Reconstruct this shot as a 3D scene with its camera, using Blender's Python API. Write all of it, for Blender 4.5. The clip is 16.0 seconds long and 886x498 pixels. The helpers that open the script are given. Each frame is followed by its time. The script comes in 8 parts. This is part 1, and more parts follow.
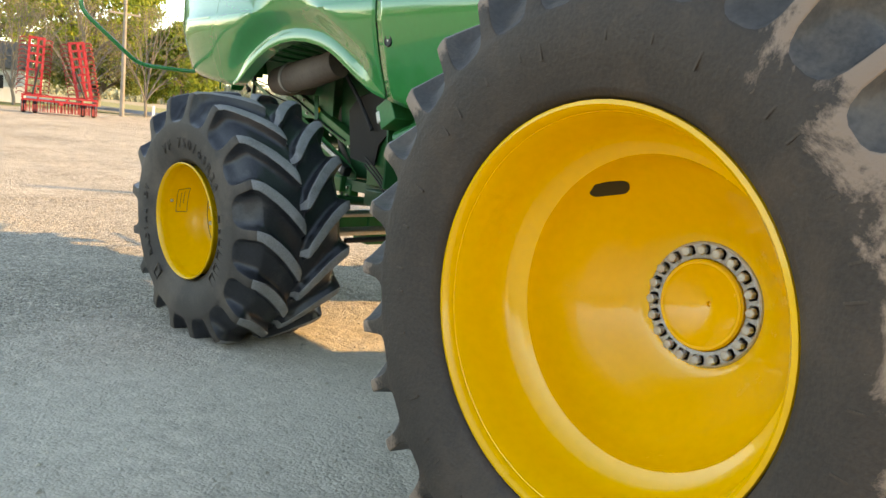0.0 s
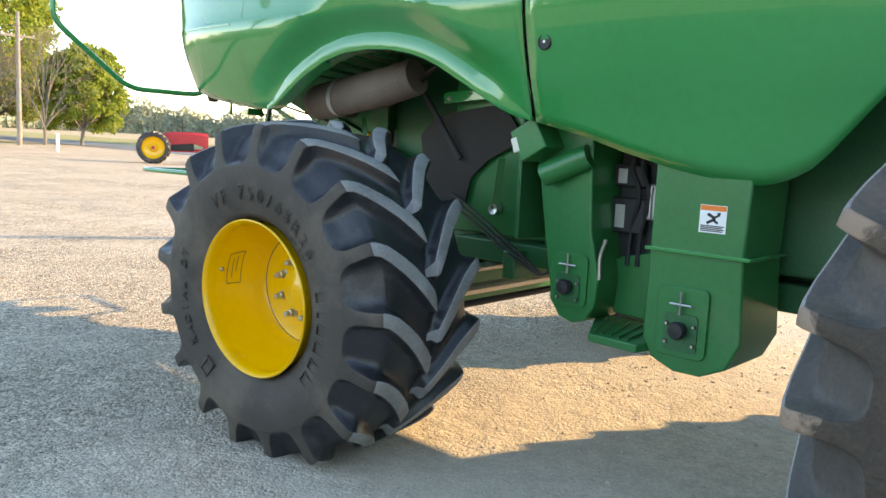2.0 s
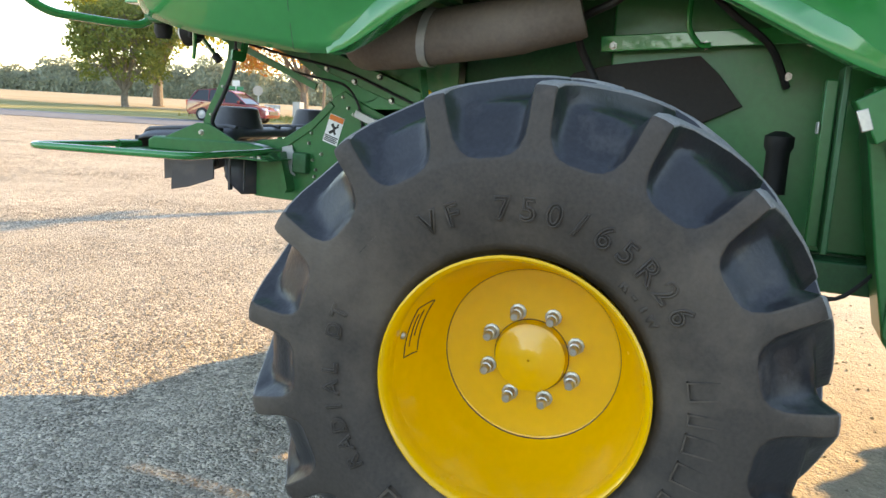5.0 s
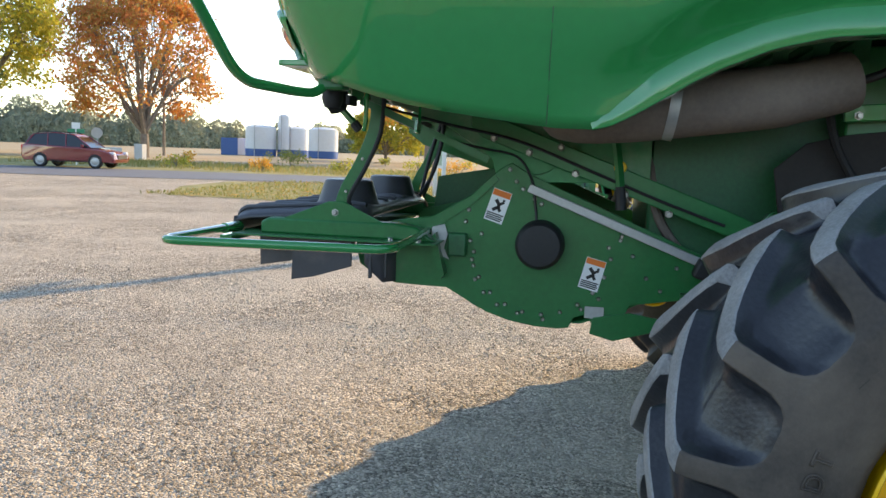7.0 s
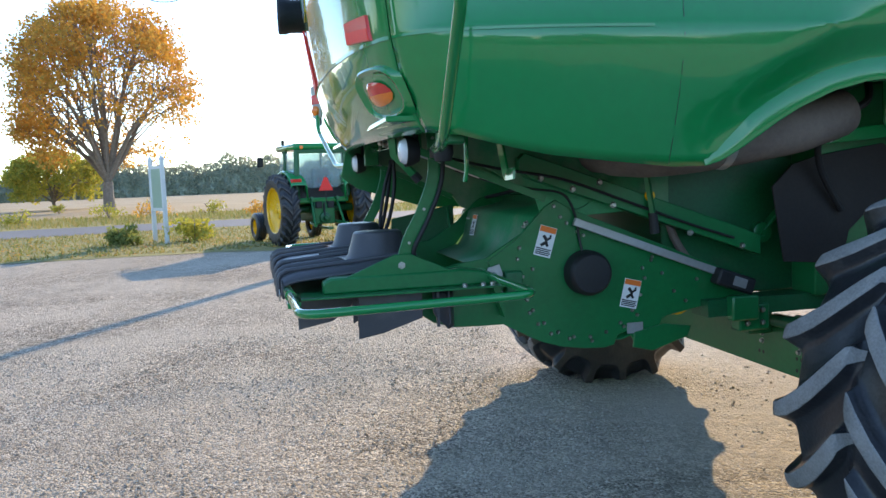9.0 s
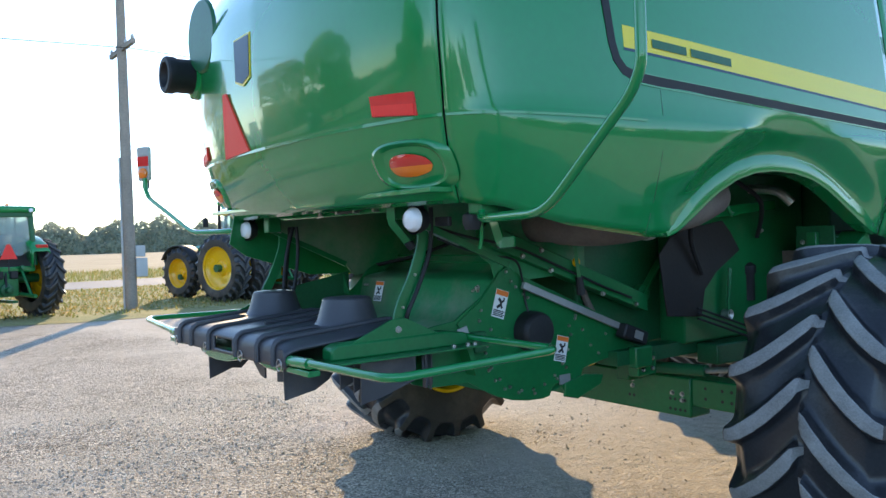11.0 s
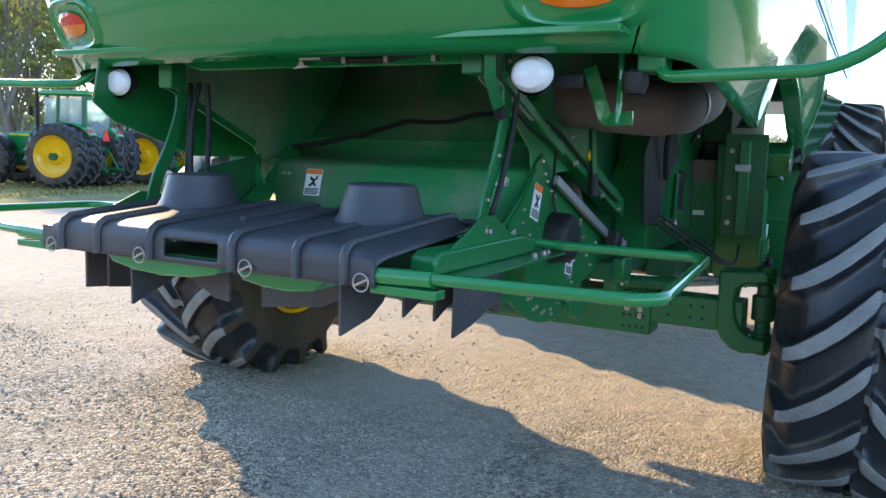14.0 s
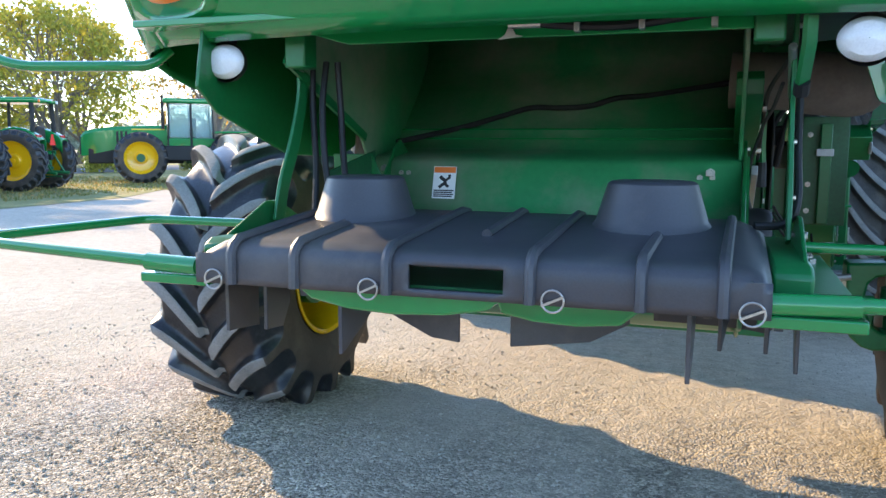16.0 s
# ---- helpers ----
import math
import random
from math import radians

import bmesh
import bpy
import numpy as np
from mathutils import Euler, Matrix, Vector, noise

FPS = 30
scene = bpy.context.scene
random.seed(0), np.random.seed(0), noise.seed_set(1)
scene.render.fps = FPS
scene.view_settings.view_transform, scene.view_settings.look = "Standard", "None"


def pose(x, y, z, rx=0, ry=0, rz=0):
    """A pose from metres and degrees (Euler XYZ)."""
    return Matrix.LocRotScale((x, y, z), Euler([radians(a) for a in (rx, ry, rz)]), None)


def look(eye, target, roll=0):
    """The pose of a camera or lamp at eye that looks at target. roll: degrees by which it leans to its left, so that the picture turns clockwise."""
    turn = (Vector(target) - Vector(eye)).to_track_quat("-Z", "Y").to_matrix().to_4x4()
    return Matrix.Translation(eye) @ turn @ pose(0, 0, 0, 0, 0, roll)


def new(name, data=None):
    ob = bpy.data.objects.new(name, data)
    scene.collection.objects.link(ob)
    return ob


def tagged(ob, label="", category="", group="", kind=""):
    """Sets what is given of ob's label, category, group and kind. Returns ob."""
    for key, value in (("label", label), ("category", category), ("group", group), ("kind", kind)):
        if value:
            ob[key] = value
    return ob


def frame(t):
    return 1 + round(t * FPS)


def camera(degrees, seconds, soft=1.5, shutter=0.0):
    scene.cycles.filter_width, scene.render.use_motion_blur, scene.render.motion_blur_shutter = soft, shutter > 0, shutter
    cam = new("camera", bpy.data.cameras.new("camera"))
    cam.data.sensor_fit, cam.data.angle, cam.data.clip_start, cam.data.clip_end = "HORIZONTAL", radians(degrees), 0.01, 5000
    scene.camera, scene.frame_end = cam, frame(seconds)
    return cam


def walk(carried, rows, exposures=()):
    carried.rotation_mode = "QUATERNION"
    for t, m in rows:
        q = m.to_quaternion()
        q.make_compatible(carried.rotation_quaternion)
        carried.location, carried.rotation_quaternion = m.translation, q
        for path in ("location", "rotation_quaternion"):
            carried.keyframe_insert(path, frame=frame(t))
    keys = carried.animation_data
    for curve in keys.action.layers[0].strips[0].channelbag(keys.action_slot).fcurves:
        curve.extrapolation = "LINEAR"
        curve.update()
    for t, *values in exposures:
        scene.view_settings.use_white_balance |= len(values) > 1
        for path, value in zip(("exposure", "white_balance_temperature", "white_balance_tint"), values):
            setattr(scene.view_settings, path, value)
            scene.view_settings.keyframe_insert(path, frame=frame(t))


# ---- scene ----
cam = camera(57.8, 16.0)
PATH = [
    (0, (-2.056, -4.834, 1.469), (-0.75, -3.349, 1.17), 5.6),
    (0.5, (-2.011, -4.426, 1.473), (-0.735, -2.92, 1.149), 4.3),
    (1, (-1.988, -3.955, 1.486), (-0.679, -2.479, 1.158), 2.9),
    (1.5, (-2.082, -3.5, 1.482), (-0.644, -2.136, 1.216), 3.6),
    (2, (-2.065, -3.093, 1.477), (-0.604, -1.752, 1.219), 2.9),
    (2.5, (-1.992, -2.646, 1.495), (-0.587, -1.246, 1.24), 4.3),
    (3, (-1.926, -2.198, 1.5), (-0.448, -0.882, 1.213), 5.2),
    (3.2, (-1.857, -2.067, 1.474), (-0.371, -0.763, 1.174), 5.7),
    (5.3, (-1.984, -0.355, 1.456), (-0.098, 0.2, 1.087), 2.6),
    (5.5, (-2.01, -0.22, 1.457), (-0.101, 0.244, 1.08), 2.3),
    (6, (-2.013, 0.196, 1.479), (-0.087, 0.604, 1.127), 2.2),
    (6.5, (-2.0, 0.632, 1.533), (-0.059, 1.02, 1.246), 2.3),
    (7, (-1.904, 0.998, 1.543), (0.051, 1.346, 1.303), 2.2),
    (7.5, (-1.753, 1.393, 1.567), (0.22, 1.652, 1.369), 2.3),
    (8, (-1.731, 1.807, 1.611), (0.261, 1.883, 1.457), 1.3),
    (8.5, (-1.772, 2.221, 1.621), (0.223, 2.154, 1.483), -1.9),
    (9, (-1.946, 2.6, 1.625), (0.002, 2.179, 1.451), -2.4),
    (9.5, (-1.998, 2.949, 1.645), (-0.173, 2.139, 1.527), -1.1),
    (9.7, (-1.969, 3.082, 1.672), (-0.174, 2.201, 1.609), -1.1),
    (11.8, (-1.158, 4.311, 1.654), (0.362, 3.013, 1.575), -1.3),
    (12, (-1.043, 4.356, 1.647), (0.457, 3.034, 1.568), -1.1),
    (12.5, (-0.685, 4.421, 1.618), (0.717, 2.999, 1.506), -0.2),
    (13, (-0.371, 4.442, 1.574), (0.882, 2.894, 1.391), -0.3),
    (13.5, (-0.032, 4.348, 1.538), (1.082, 2.701, 1.315), 0.5),
    (14, (0.326, 4.29, 1.512), (1.279, 2.549, 1.267), 1.8),
    (14.5, (0.626, 4.236, 1.523), (1.456, 2.437, 1.254), 0.9),
    (15, (0.965, 4.169, 1.508), (1.775, 2.358, 1.253), 1.0),
    (15.5, (1.287, 4.197, 1.491), (2.013, 2.349, 1.252), 0.0),
    (16, (1.563, 4.225, 1.484), (2.23, 2.356, 1.23), 0.3),
]
walk(cam, [(t, look(eye, target, roll)) for t, eye, target, roll in PATH], [(0.0, 2.35, 10500, 13), (1.0, 2.3, 10000, 13), (2.0, 2.5, 8800, 12), (3.0, 2.4, 9200, 13), (5.5, 2.5, 9500, 14), (6.5, 2.05, 8600, 13), (7.5, 1.7, 7300, 12), (8.5, 1.6, 6600, 11), (9.5, 1.72, 6400, 10), (12.0, 1.75, 6500, 10), (14.0, 2.1, 6600, 12), (16.0, 2.27, 6500, 12)])

# ---------------- light ----------------
SUN_AZ, SUN_EL = radians(-28), radians(21)
world = bpy.data.worlds.new("sky")
scene.world = world
world.use_nodes = True
wn = world.node_tree.nodes
wl = world.node_tree.links
sky = wn.new("ShaderNodeTexSky")
sky.sky_type = "NISHITA"
sky.sun_disc = False
sky.sun_elevation = SUN_EL
sky.sun_rotation = radians(90) - SUN_AZ
sky.air_density, sky.dust_density, sky.ozone_density = 1.0, 0.1, 2.5
sky.altitude = 600
wn["Background"].inputs["Strength"].default_value = 0.145
wl.new(sky.outputs["Color"], wn["Background"].inputs["Color"])
sun_data = bpy.data.lights.new("sun", "SUN")
sun_data.energy = 2.1
sun_data.angle = radians(0.6)
sun_data.color = (1.0, 0.75, 0.45)
sun = new("sun", sun_data)
SUN_DIR = Vector((math.cos(SUN_AZ) * math.cos(SUN_EL), math.sin(SUN_AZ) * math.cos(SUN_EL), math.sin(SUN_EL)))
sun.matrix_world = look(SUN_DIR * 60, (0, 0, 0))


# ---------------- materials ----------------
def mat(name, base, rough=0.5, metal=0.0, var=0.2, scale=3.0, fine=60.0, bump=0.05, dirt=None, amount=0.0, dirt_scale=2.0, coat=0.0, dist=0.01):
    m = bpy.data.materials.new(name)
    m.use_nodes = True
    n, l = m.node_tree.nodes, m.node_tree.links
    b = n["Principled BSDF"]
    co = n.new("ShaderNodeTexCoord")
    big = n.new("ShaderNodeTexNoise")
    big.inputs["Scale"].default_value = scale
    big.inputs["Detail"].default_value = 5
    small = n.new("ShaderNodeTexNoise")
    small.inputs["Scale"].default_value = fine
    small.inputs["Detail"].default_value = 3
    l.new(co.outputs["Object"], big.inputs["Vector"])
    l.new(co.outputs["Object"], small.inputs["Vector"])
    add = n.new("ShaderNodeMath")
    add.operation = "ADD"
    l.new(big.outputs["Fac"], add.inputs[0])
    l.new(small.outputs["Fac"], add.inputs[1])
    ramp = n.new("ShaderNodeMapRange")
    ramp.inputs["From Min"].default_value, ramp.inputs["From Max"].default_value = 0.6, 1.4
    ramp.inputs["To Min"].default_value, ramp.inputs["To Max"].default_value = 1 - var, 1 + var
    l.new(add.outputs[0], ramp.inputs["Value"])
    mul = n.new("ShaderNodeVectorMath")
    mul.operation = "SCALE"
    mul.inputs[0].default_value = base
    l.new(ramp.outputs[0], mul.inputs["Scale"])
    col = mul.outputs["Vector"]
    if dirt:
        dn = n.new("ShaderNodeTexNoise")
        dn.inputs["Scale"].default_value = dirt_scale
        dn.inputs["Detail"].default_value = 8
        dn.inputs["Roughness"].default_value = 0.65
        l.new(co.outputs["Object"], dn.inputs["Vector"])
        dr = n.new("ShaderNodeMapRange")
        dr.inputs["From Min"].default_value, dr.inputs["From Max"].default_value = 0.62 - 0.35 * amount, 0.9 - 0.35 * amount
        dr.inputs["To Max"].default_value = min(1.0, 0.35 + amount)
        l.new(dn.outputs["Fac"], dr.inputs["Value"])
        mix = n.new("ShaderNodeMix")
        mix.data_type = "RGBA"
        mix.inputs["B"].default_value = (*dirt, 1)
        l.new(dr.outputs[0], mix.inputs["Factor"])
        l.new(col, mix.inputs["A"])
        col = mix.outputs["Result"]
        rr = n.new("ShaderNodeMapRange")
        rr.inputs["To Min"].default_value, rr.inputs["To Max"].default_value = rough, max(rough, 0.75)
        l.new(dr.outputs[0], rr.inputs["Value"])
        l.new(rr.outputs[0], b.inputs["Roughness"])
    else:
        rr = n.new("ShaderNodeMapRange")
        rr.inputs["To Min"].default_value, rr.inputs["To Max"].default_value = rough * 0.8, min(1.0, rough * 1.2)
        l.new(big.outputs["Fac"], rr.inputs["Value"])
        l.new(rr.outputs[0], b.inputs["Roughness"])
    l.new(col, b.inputs["Base Color"])
    b.inputs["Metallic"].default_value = metal
    b.inputs["Coat Weight"].default_value = coat
    b.inputs["Coat Roughness"].default_value = 0.02
    if bump:
        bp = n.new("ShaderNodeBump")
        bp.inputs["Strength"].default_value = bump
        bp.inputs["Distance"].default_value = dist
        l.new(add.outputs[0], bp.inputs["Height"])
        l.new(bp.outputs[0], b.inputs["Normal"])
    return m


GREEN = mat("green_paint", (0.007, 0.225, 0.056), 0.20, var=0.06, scale=1.2, fine=25, bump=0.0, coat=0.85)
GREEN.node_tree.nodes["Principled BSDF"].inputs["Coat IOR"].default_value = 1.5
GREEN.node_tree.nodes["Principled BSDF"].inputs["Specular IOR Level"].default_value = 0.35
# chassis green set darker, so the colour holds some of the interior's shade
GREEN_IN = mat("shaded_green_chassis_paint", (0.009, 0.150, 0.042), 0.30, var=0.16, scale=3, fine=40, bump=0.02, dirt=(0.20, 0.17, 0.12), amount=0.12)
# darker copy of the green: paints in shade on inner walls, also dark trim
GREEN_DK = mat("dark_and_shaded_green_paint", (0.010, 0.105, 0.036), 0.4, var=0.25, bump=0.03, dirt=(0.14, 0.12, 0.08), amount=0.15)
YELLOW = mat("yellow_paint", (0.88, 0.48, 0.007), 0.25, var=0.05, scale=2, fine=30, bump=0.01, coat=0.4, dirt=(0.45, 0.30, 0.06), amount=0.05)
RUBBER = mat("tyre_rubber", (0.050, 0.040, 0.033), 0.68, var=0.3, scale=5, fine=90, bump=0.15, dirt=(0.165, 0.128, 0.098), amount=0.46, dirt_scale=2.2)
RUBBER_F = mat("soiled_tyre_rubber", (0.036, 0.026, 0.019), 0.66, var=0.4, scale=5, fine=90, bump=0.25, dirt=(0.10, 0.066, 0.044), amount=0.34, dirt_scale=4.0)



def add_mud(m, r0, r1, color):
    """Dried mud that clings to the outer part of a tyre's sidewall."""
    n, l = m.node_tree.nodes, m.node_tree.links
    b = n["Principled BSDF"]
    co = n.new("ShaderNodeTexCoord")
    sp = n.new("ShaderNodeSeparateXYZ")
    l.new(co.outputs["Object"], sp.inputs[0])
    cb = n.new("ShaderNodeCombineXYZ")
    l.new(sp.outputs["Y"], cb.inputs["Y"])
    l.new(sp.outputs["Z"], cb.inputs["Z"])
    ln = n.new("ShaderNodeVectorMath")
    ln.operation = "LENGTH"
    l.new(cb.outputs[0], ln.inputs[0])
    mr = n.new("ShaderNodeMapRange")
    mr.inputs["From Min"].default_value, mr.inputs["From Max"].default_value = r0, r1
    mr.inputs["To Min"].default_value, mr.inputs["To Max"].default_value = -0.16, 0.27
    l.new(ln.outputs["Value"], mr.inputs["Value"])
    lead = n.new("ShaderNodeMapRange")
    lead.inputs["From Min"].default_value, lead.inputs["From Max"].default_value = 0.3, -0.9
    lead.inputs["To Min"].default_value, lead.inputs["To Max"].default_value = -0.10, 0.10
    l.new(sp.outputs["Y"], lead.inputs["Value"])
    nz = n.new("ShaderNodeTexNoise")
    nz.inputs["Scale"].default_value = 3.2
    nz.inputs["Detail"].default_value = 10
    nz.inputs["Roughness"].default_value = 0.72
    nz.inputs["Distortion"].default_value = 0.4
    l.new(co.outputs["Object"], nz.inputs["Vector"])
    ad = n.new("ShaderNodeMath")
    ad.operation = "ADD"
    both = n.new("ShaderNodeMath")
    both.operation = "ADD"
    l.new(mr.outputs[0], both.inputs[0])
    l.new(lead.outputs[0], both.inputs[1])
    l.new(nz.outputs["Fac"], ad.inputs[0])
    l.new(both.outputs[0], ad.inputs[1])
    th = n.new("ShaderNodeMapRange")
    th.inputs["From Min"].default_value, th.inputs["From Max"].default_value = 0.54, 0.61
    l.new(ad.outputs[0], th.inputs["Value"])
    mx = n.new("ShaderNodeMix")
    mx.data_type = "RGBA"
    mx.inputs["B"].default_value = (*color, 1)
    l.new(th.outputs[0], mx.inputs["Factor"])
    l.new(b.inputs["Base Color"].links[0].from_socket, mx.inputs["A"])
    l.new(mx.outputs["Result"], b.inputs["Base Color"])
    bp = n.new("ShaderNodeBump")
    bp.inputs["Strength"].default_value = 0.6
    bp.inputs["Distance"].default_value = 0.01
    l.new(ad.outputs[0], bp.inputs["Height"])
    l.new(b.inputs["Normal"].links[0].from_socket, bp.inputs["Normal"])
    l.new(bp.outputs[0], b.inputs["Normal"])


add_mud(RUBBER_F, 0.70, 1.0, (0.25, 0.175, 0.13))
LUG = mat("dusty_tyre_lug", (0.25, 0.245, 0.24), 0.85, var=0.3, scale=9, fine=120, bump=0.3, dirt=(0.09, 0.085, 0.08), amount=0.28, dirt_scale=6)
TREAD = mat("tyre_tread", (0.020, 0.021, 0.025), 0.30, var=0.4, scale=6, fine=80, bump=0.12, dirt=(0.13, 0.125, 0.12), amount=0.20, dirt_scale=5)
LUG_DARK = mat("worn_dark_lug", (0.075, 0.070, 0.068), 0.8, var=0.3, scale=9, fine=120, bump=0.2, dirt=(0.15, 0.13, 0.11), amount=0.2, dirt_scale=4)
TREAD_F = mat("soiled_tyre_tread", (0.058, 0.052, 0.048), 0.60, var=0.35, scale=6, fine=80, bump=0.2, dirt=(0.17, 0.135, 0.105), amount=0.38, dirt_scale=5)
PLASTIC = mat("black_plastic", (0.056, 0.056, 0.064), 0.40, var=0.15, scale=4, fine=220, bump=0.12, dirt=(0.18, 0.16, 0.145), amount=0.28, dirt_scale=3, dist=0.003)
BLACK = mat("black_rubber", (0.012, 0.012, 0.013), 0.6, var=0.3, bump=0.08)
STEEL = mat("zinc_steel", (0.50, 0.49, 0.46), 0.38, metal=0.9, var=0.2, bump=0.05)
GREY = mat("grey_aluminium", (0.42, 0.42, 0.41), 0.45, metal=0.6, var=0.12, bump=0.02)
FLAP_RUBBER = mat("brown_flap_rubber", (0.020, 0.015, 0.013), 0.75, var=0.3, bump=0.1, dirt=(0.05, 0.038, 0.03), amount=0.2)
DUCT = mat("dusty_brown_duct", (0.155, 0.120, 0.100), 0.8, var=0.2, scale=5, bump=0.1, dirt=(0.27, 0.21, 0.165), amount=0.35)
SEAM = mat("brown_rust_seam", (0.10, 0.05, 0.02), 0.8, var=0.3, bump=0.05)
# dusty outlet paint, paled further to put grey glare into the colour
DUST_GLARE = mat("dust_and_glare_green_paint", (0.026, 0.235, 0.080), 0.42, var=0.15, scale=2, fine=40, bump=0.02, dirt=(0.36, 0.31, 0.25), amount=0.52, dirt_scale=1.3)
WHITE = mat("white_label", (0.80, 0.80, 0.78), 0.5, var=0.03, bump=0.0)
ORANGE = mat("orange_label", (0.85, 0.19, 0.02), 0.5, var=0.03, bump=0.0)
INK = mat("black_ink", (0.015, 0.015, 0.015), 0.5, var=0.05, bump=0.0)
RED = mat("red_reflector", (0.75, 0.012, 0.012), 0.3, var=0.06, bump=0.0, coat=0.4)
FLUO = mat("fluorescent_red", (0.90, 0.035, 0.025), 0.5, var=0.04, bump=0.0)
AMBER = mat("amber_lens", (0.90, 0.20, 0.008), 0.2, var=0.08, fine=150, bump=0.0, coat=0.6)
REDLENS = mat("red_lens", (0.62, 0.02, 0.012), 0.15, var=0.1, fine=150, bump=0.0, coat=0.8)
LAMPLENS = mat("white_lamp_lens", (0.78, 0.78, 0.80), 0.2, var=0.1, fine=180, bump=0.15, coat=0.8, dist=0.003)
DECAL = mat("yellow_decal", (0.80, 0.62, 0.02), 0.35, var=0.03, bump=0.0, coat=0.3)


# ---------------- helpers ----------------
def mesh_of(name, bm, material, smooth=True):
    me = bpy.data.meshes.new(name)
    bmesh.ops.recalc_face_normals(bm, faces=bm.faces[:])
    bm.to_mesh(me)
    bm.free()
    for m in material if isinstance(material, (list, tuple)) else [material]:
        me.materials.append(m)
    if smooth:
        me.set_sharp_from_angle(angle=radians(32))
    return me


def thing(name, at, label, category, group="", kind=""):
    ob = new(name)
    ob.location = at
    ob.empty_display_size = 0.2
    return tagged(ob, label, category, group, kind)


def part(name, bm, material, parent, label="", smooth=True, bevel=0.0):
    ob = new(name, bm if isinstance(bm, bpy.types.Mesh) else mesh_of(name, bm, material, smooth))
    ob.parent = parent
    if parent.data is None:
        ob.matrix_parent_inverse = Matrix.Translation(parent.location).inverted()
    if label:
        ob["label"] = label
    if bevel:
        md = ob.modifiers.new("edge", "BEVEL")
        md.width, md.segments, md.limit_method = bevel, 2, "ANGLE"
    return ob


def piece(name, me, parent, m, label=""):
    ob = part(name, me, None, parent, label)
    ob.matrix_basis = m
    return ob


def single(name, bm, material, label, category, group="", kind="", smooth=True, bevel=0.0):
    ob = new(name, mesh_of(name, bm, material, smooth))
    if bevel:
        md = ob.modifiers.new("edge", "BEVEL")
        md.width, md.segments, md.limit_method = bevel, 2, "ANGLE"
    return tagged(ob, label, category, group, kind)


def box(x0, y0, z0, x1, y1, z1, m=None, bm=None, mi=0):
    bm = bm or bmesh.new()
    r = bmesh.ops.create_cube(bm, size=1.0)
    t = Matrix.LocRotScale(((x0 + x1) / 2, (y0 + y1) / 2, (z0 + z1) / 2), None, (abs(x1 - x0), abs(y1 - y0), abs(z1 - z0)))
    bmesh.ops.transform(bm, matrix=(m @ t) if m else t, verts=r["verts"])
    if mi:
        for v in r["verts"]:
            for f in v.link_faces:
                f.material_index = mi
    return bm


def smooth_path(pts, n=6, closed=False):
    """Catmull-Rom through the points."""
    p = [Vector(q) for q in pts]
    out = []
    for i in range(len(p) - 1):
        a, b, c, d = p[max(i - 1, 0)], p[i], p[i + 1], p[min(i + 2, len(p) - 1)]
        for k in range(n):
            t = k / n
            out.append(0.5 * (2 * b + (c - a) * t + (2 * a - 5 * b + 4 * c - d) * t * t + (3 * b - a - 3 * c + d) * t ** 3))
    out.append(p[-1])
    return out


def round_path(pts, r=0.06, n=5):
    """A polyline with rounded bends."""
    p = [Vector(q) for q in pts]
    out = [p[0]]
    for a, b, c in zip(p, p[1:], p[2:]):
        d0, d1 = (a - b), (c - b)
        k = min(r, d0.length * 0.45, d1.length * 0.45)
        s, e = b + d0.normalized() * k, b + d1.normalized() * k
        for i in range(n + 1):
            t = i / n
            out.append(s.lerp(b, t).lerp(b.lerp(e, t), t))
    out.append(p[-1])
    return out


def yz_bar(pts, w, x0, x1):
    """A flat bar that follows (y, z) points, w wide, between x0 and x1."""
    p = [Vector((a, b)) for a, b in pts]
    left, right = [], []
    for i, q in enumerate(p):
        t = (p[min(i + 1, len(p) - 1)] - p[max(i - 1, 0)]).normalized()
        n = Vector((-t.y, t.x)) * w / 2
        left.append((q.x + n.x, q.y + n.y))
        right.append((q.x - n.x, q.y - n.y))
    bm = bmesh.new()
    n = len(p)
    vs = [[bm.verts.new((x, a, b)) for a, b in left + right[::-1]] for x in (x0, x1)]
    m = 2 * n
    for i in range(m):
        bm.faces.new((vs[0][i], vs[0][(i + 1) % m], vs[1][(i + 1) % m], vs[1][i]))
    for v in vs:
        for i in range(n - 1):
            bm.faces.new((v[i], v[i + 1], v[m - 2 - i], v[m - 1 - i]))
    return bm


def tube(pts, r, seg=10, bm=None, caps=True, flat=None):
    """A tube along points; r a number or a list; flat (w, h) makes a bar."""
    bm = bm or bmesh.new()
    p = [Vector(q) for q in pts]
    up = None
    rings = []
    for i, q in enumerate(p):
        t = (p[min(i + 1, len(p) - 1)] - p[max(i - 1, 0)]).normalized()
        if up is None:
            up = t.orthogonal().normalized() if abs(t.z) > 0.95 else Vector((0, 0, 1))
        side = t.cross(up).normalized()
        up = side.cross(t).normalized()
        rr = r[i] if isinstance(r, (list, tuple)) else r
        if flat:
            w, h = flat
            ring = [bm.verts.new(q + side * a * w / 2 + up * b * h / 2) for a, b in ((-1, -1), (1, -1), (1, 1), (-1, 1))]
        else:
            ring = [bm.verts.new(q + (side * math.cos(2 * math.pi * k / seg) + up * math.sin(2 * math.pi * k / seg)) * rr) for k in range(seg)]
        rings.append(ring)
    n = len(rings[0])
    for a, b in zip(rings, rings[1:]):
        for k in range(n):
            bm.faces.new((a[k], a[(k + 1) % n], b[(k + 1) % n], b[k]))
    if caps:
        bm.faces.new(rings[0][::-1])
        bm.faces.new(rings[-1])
    return bm


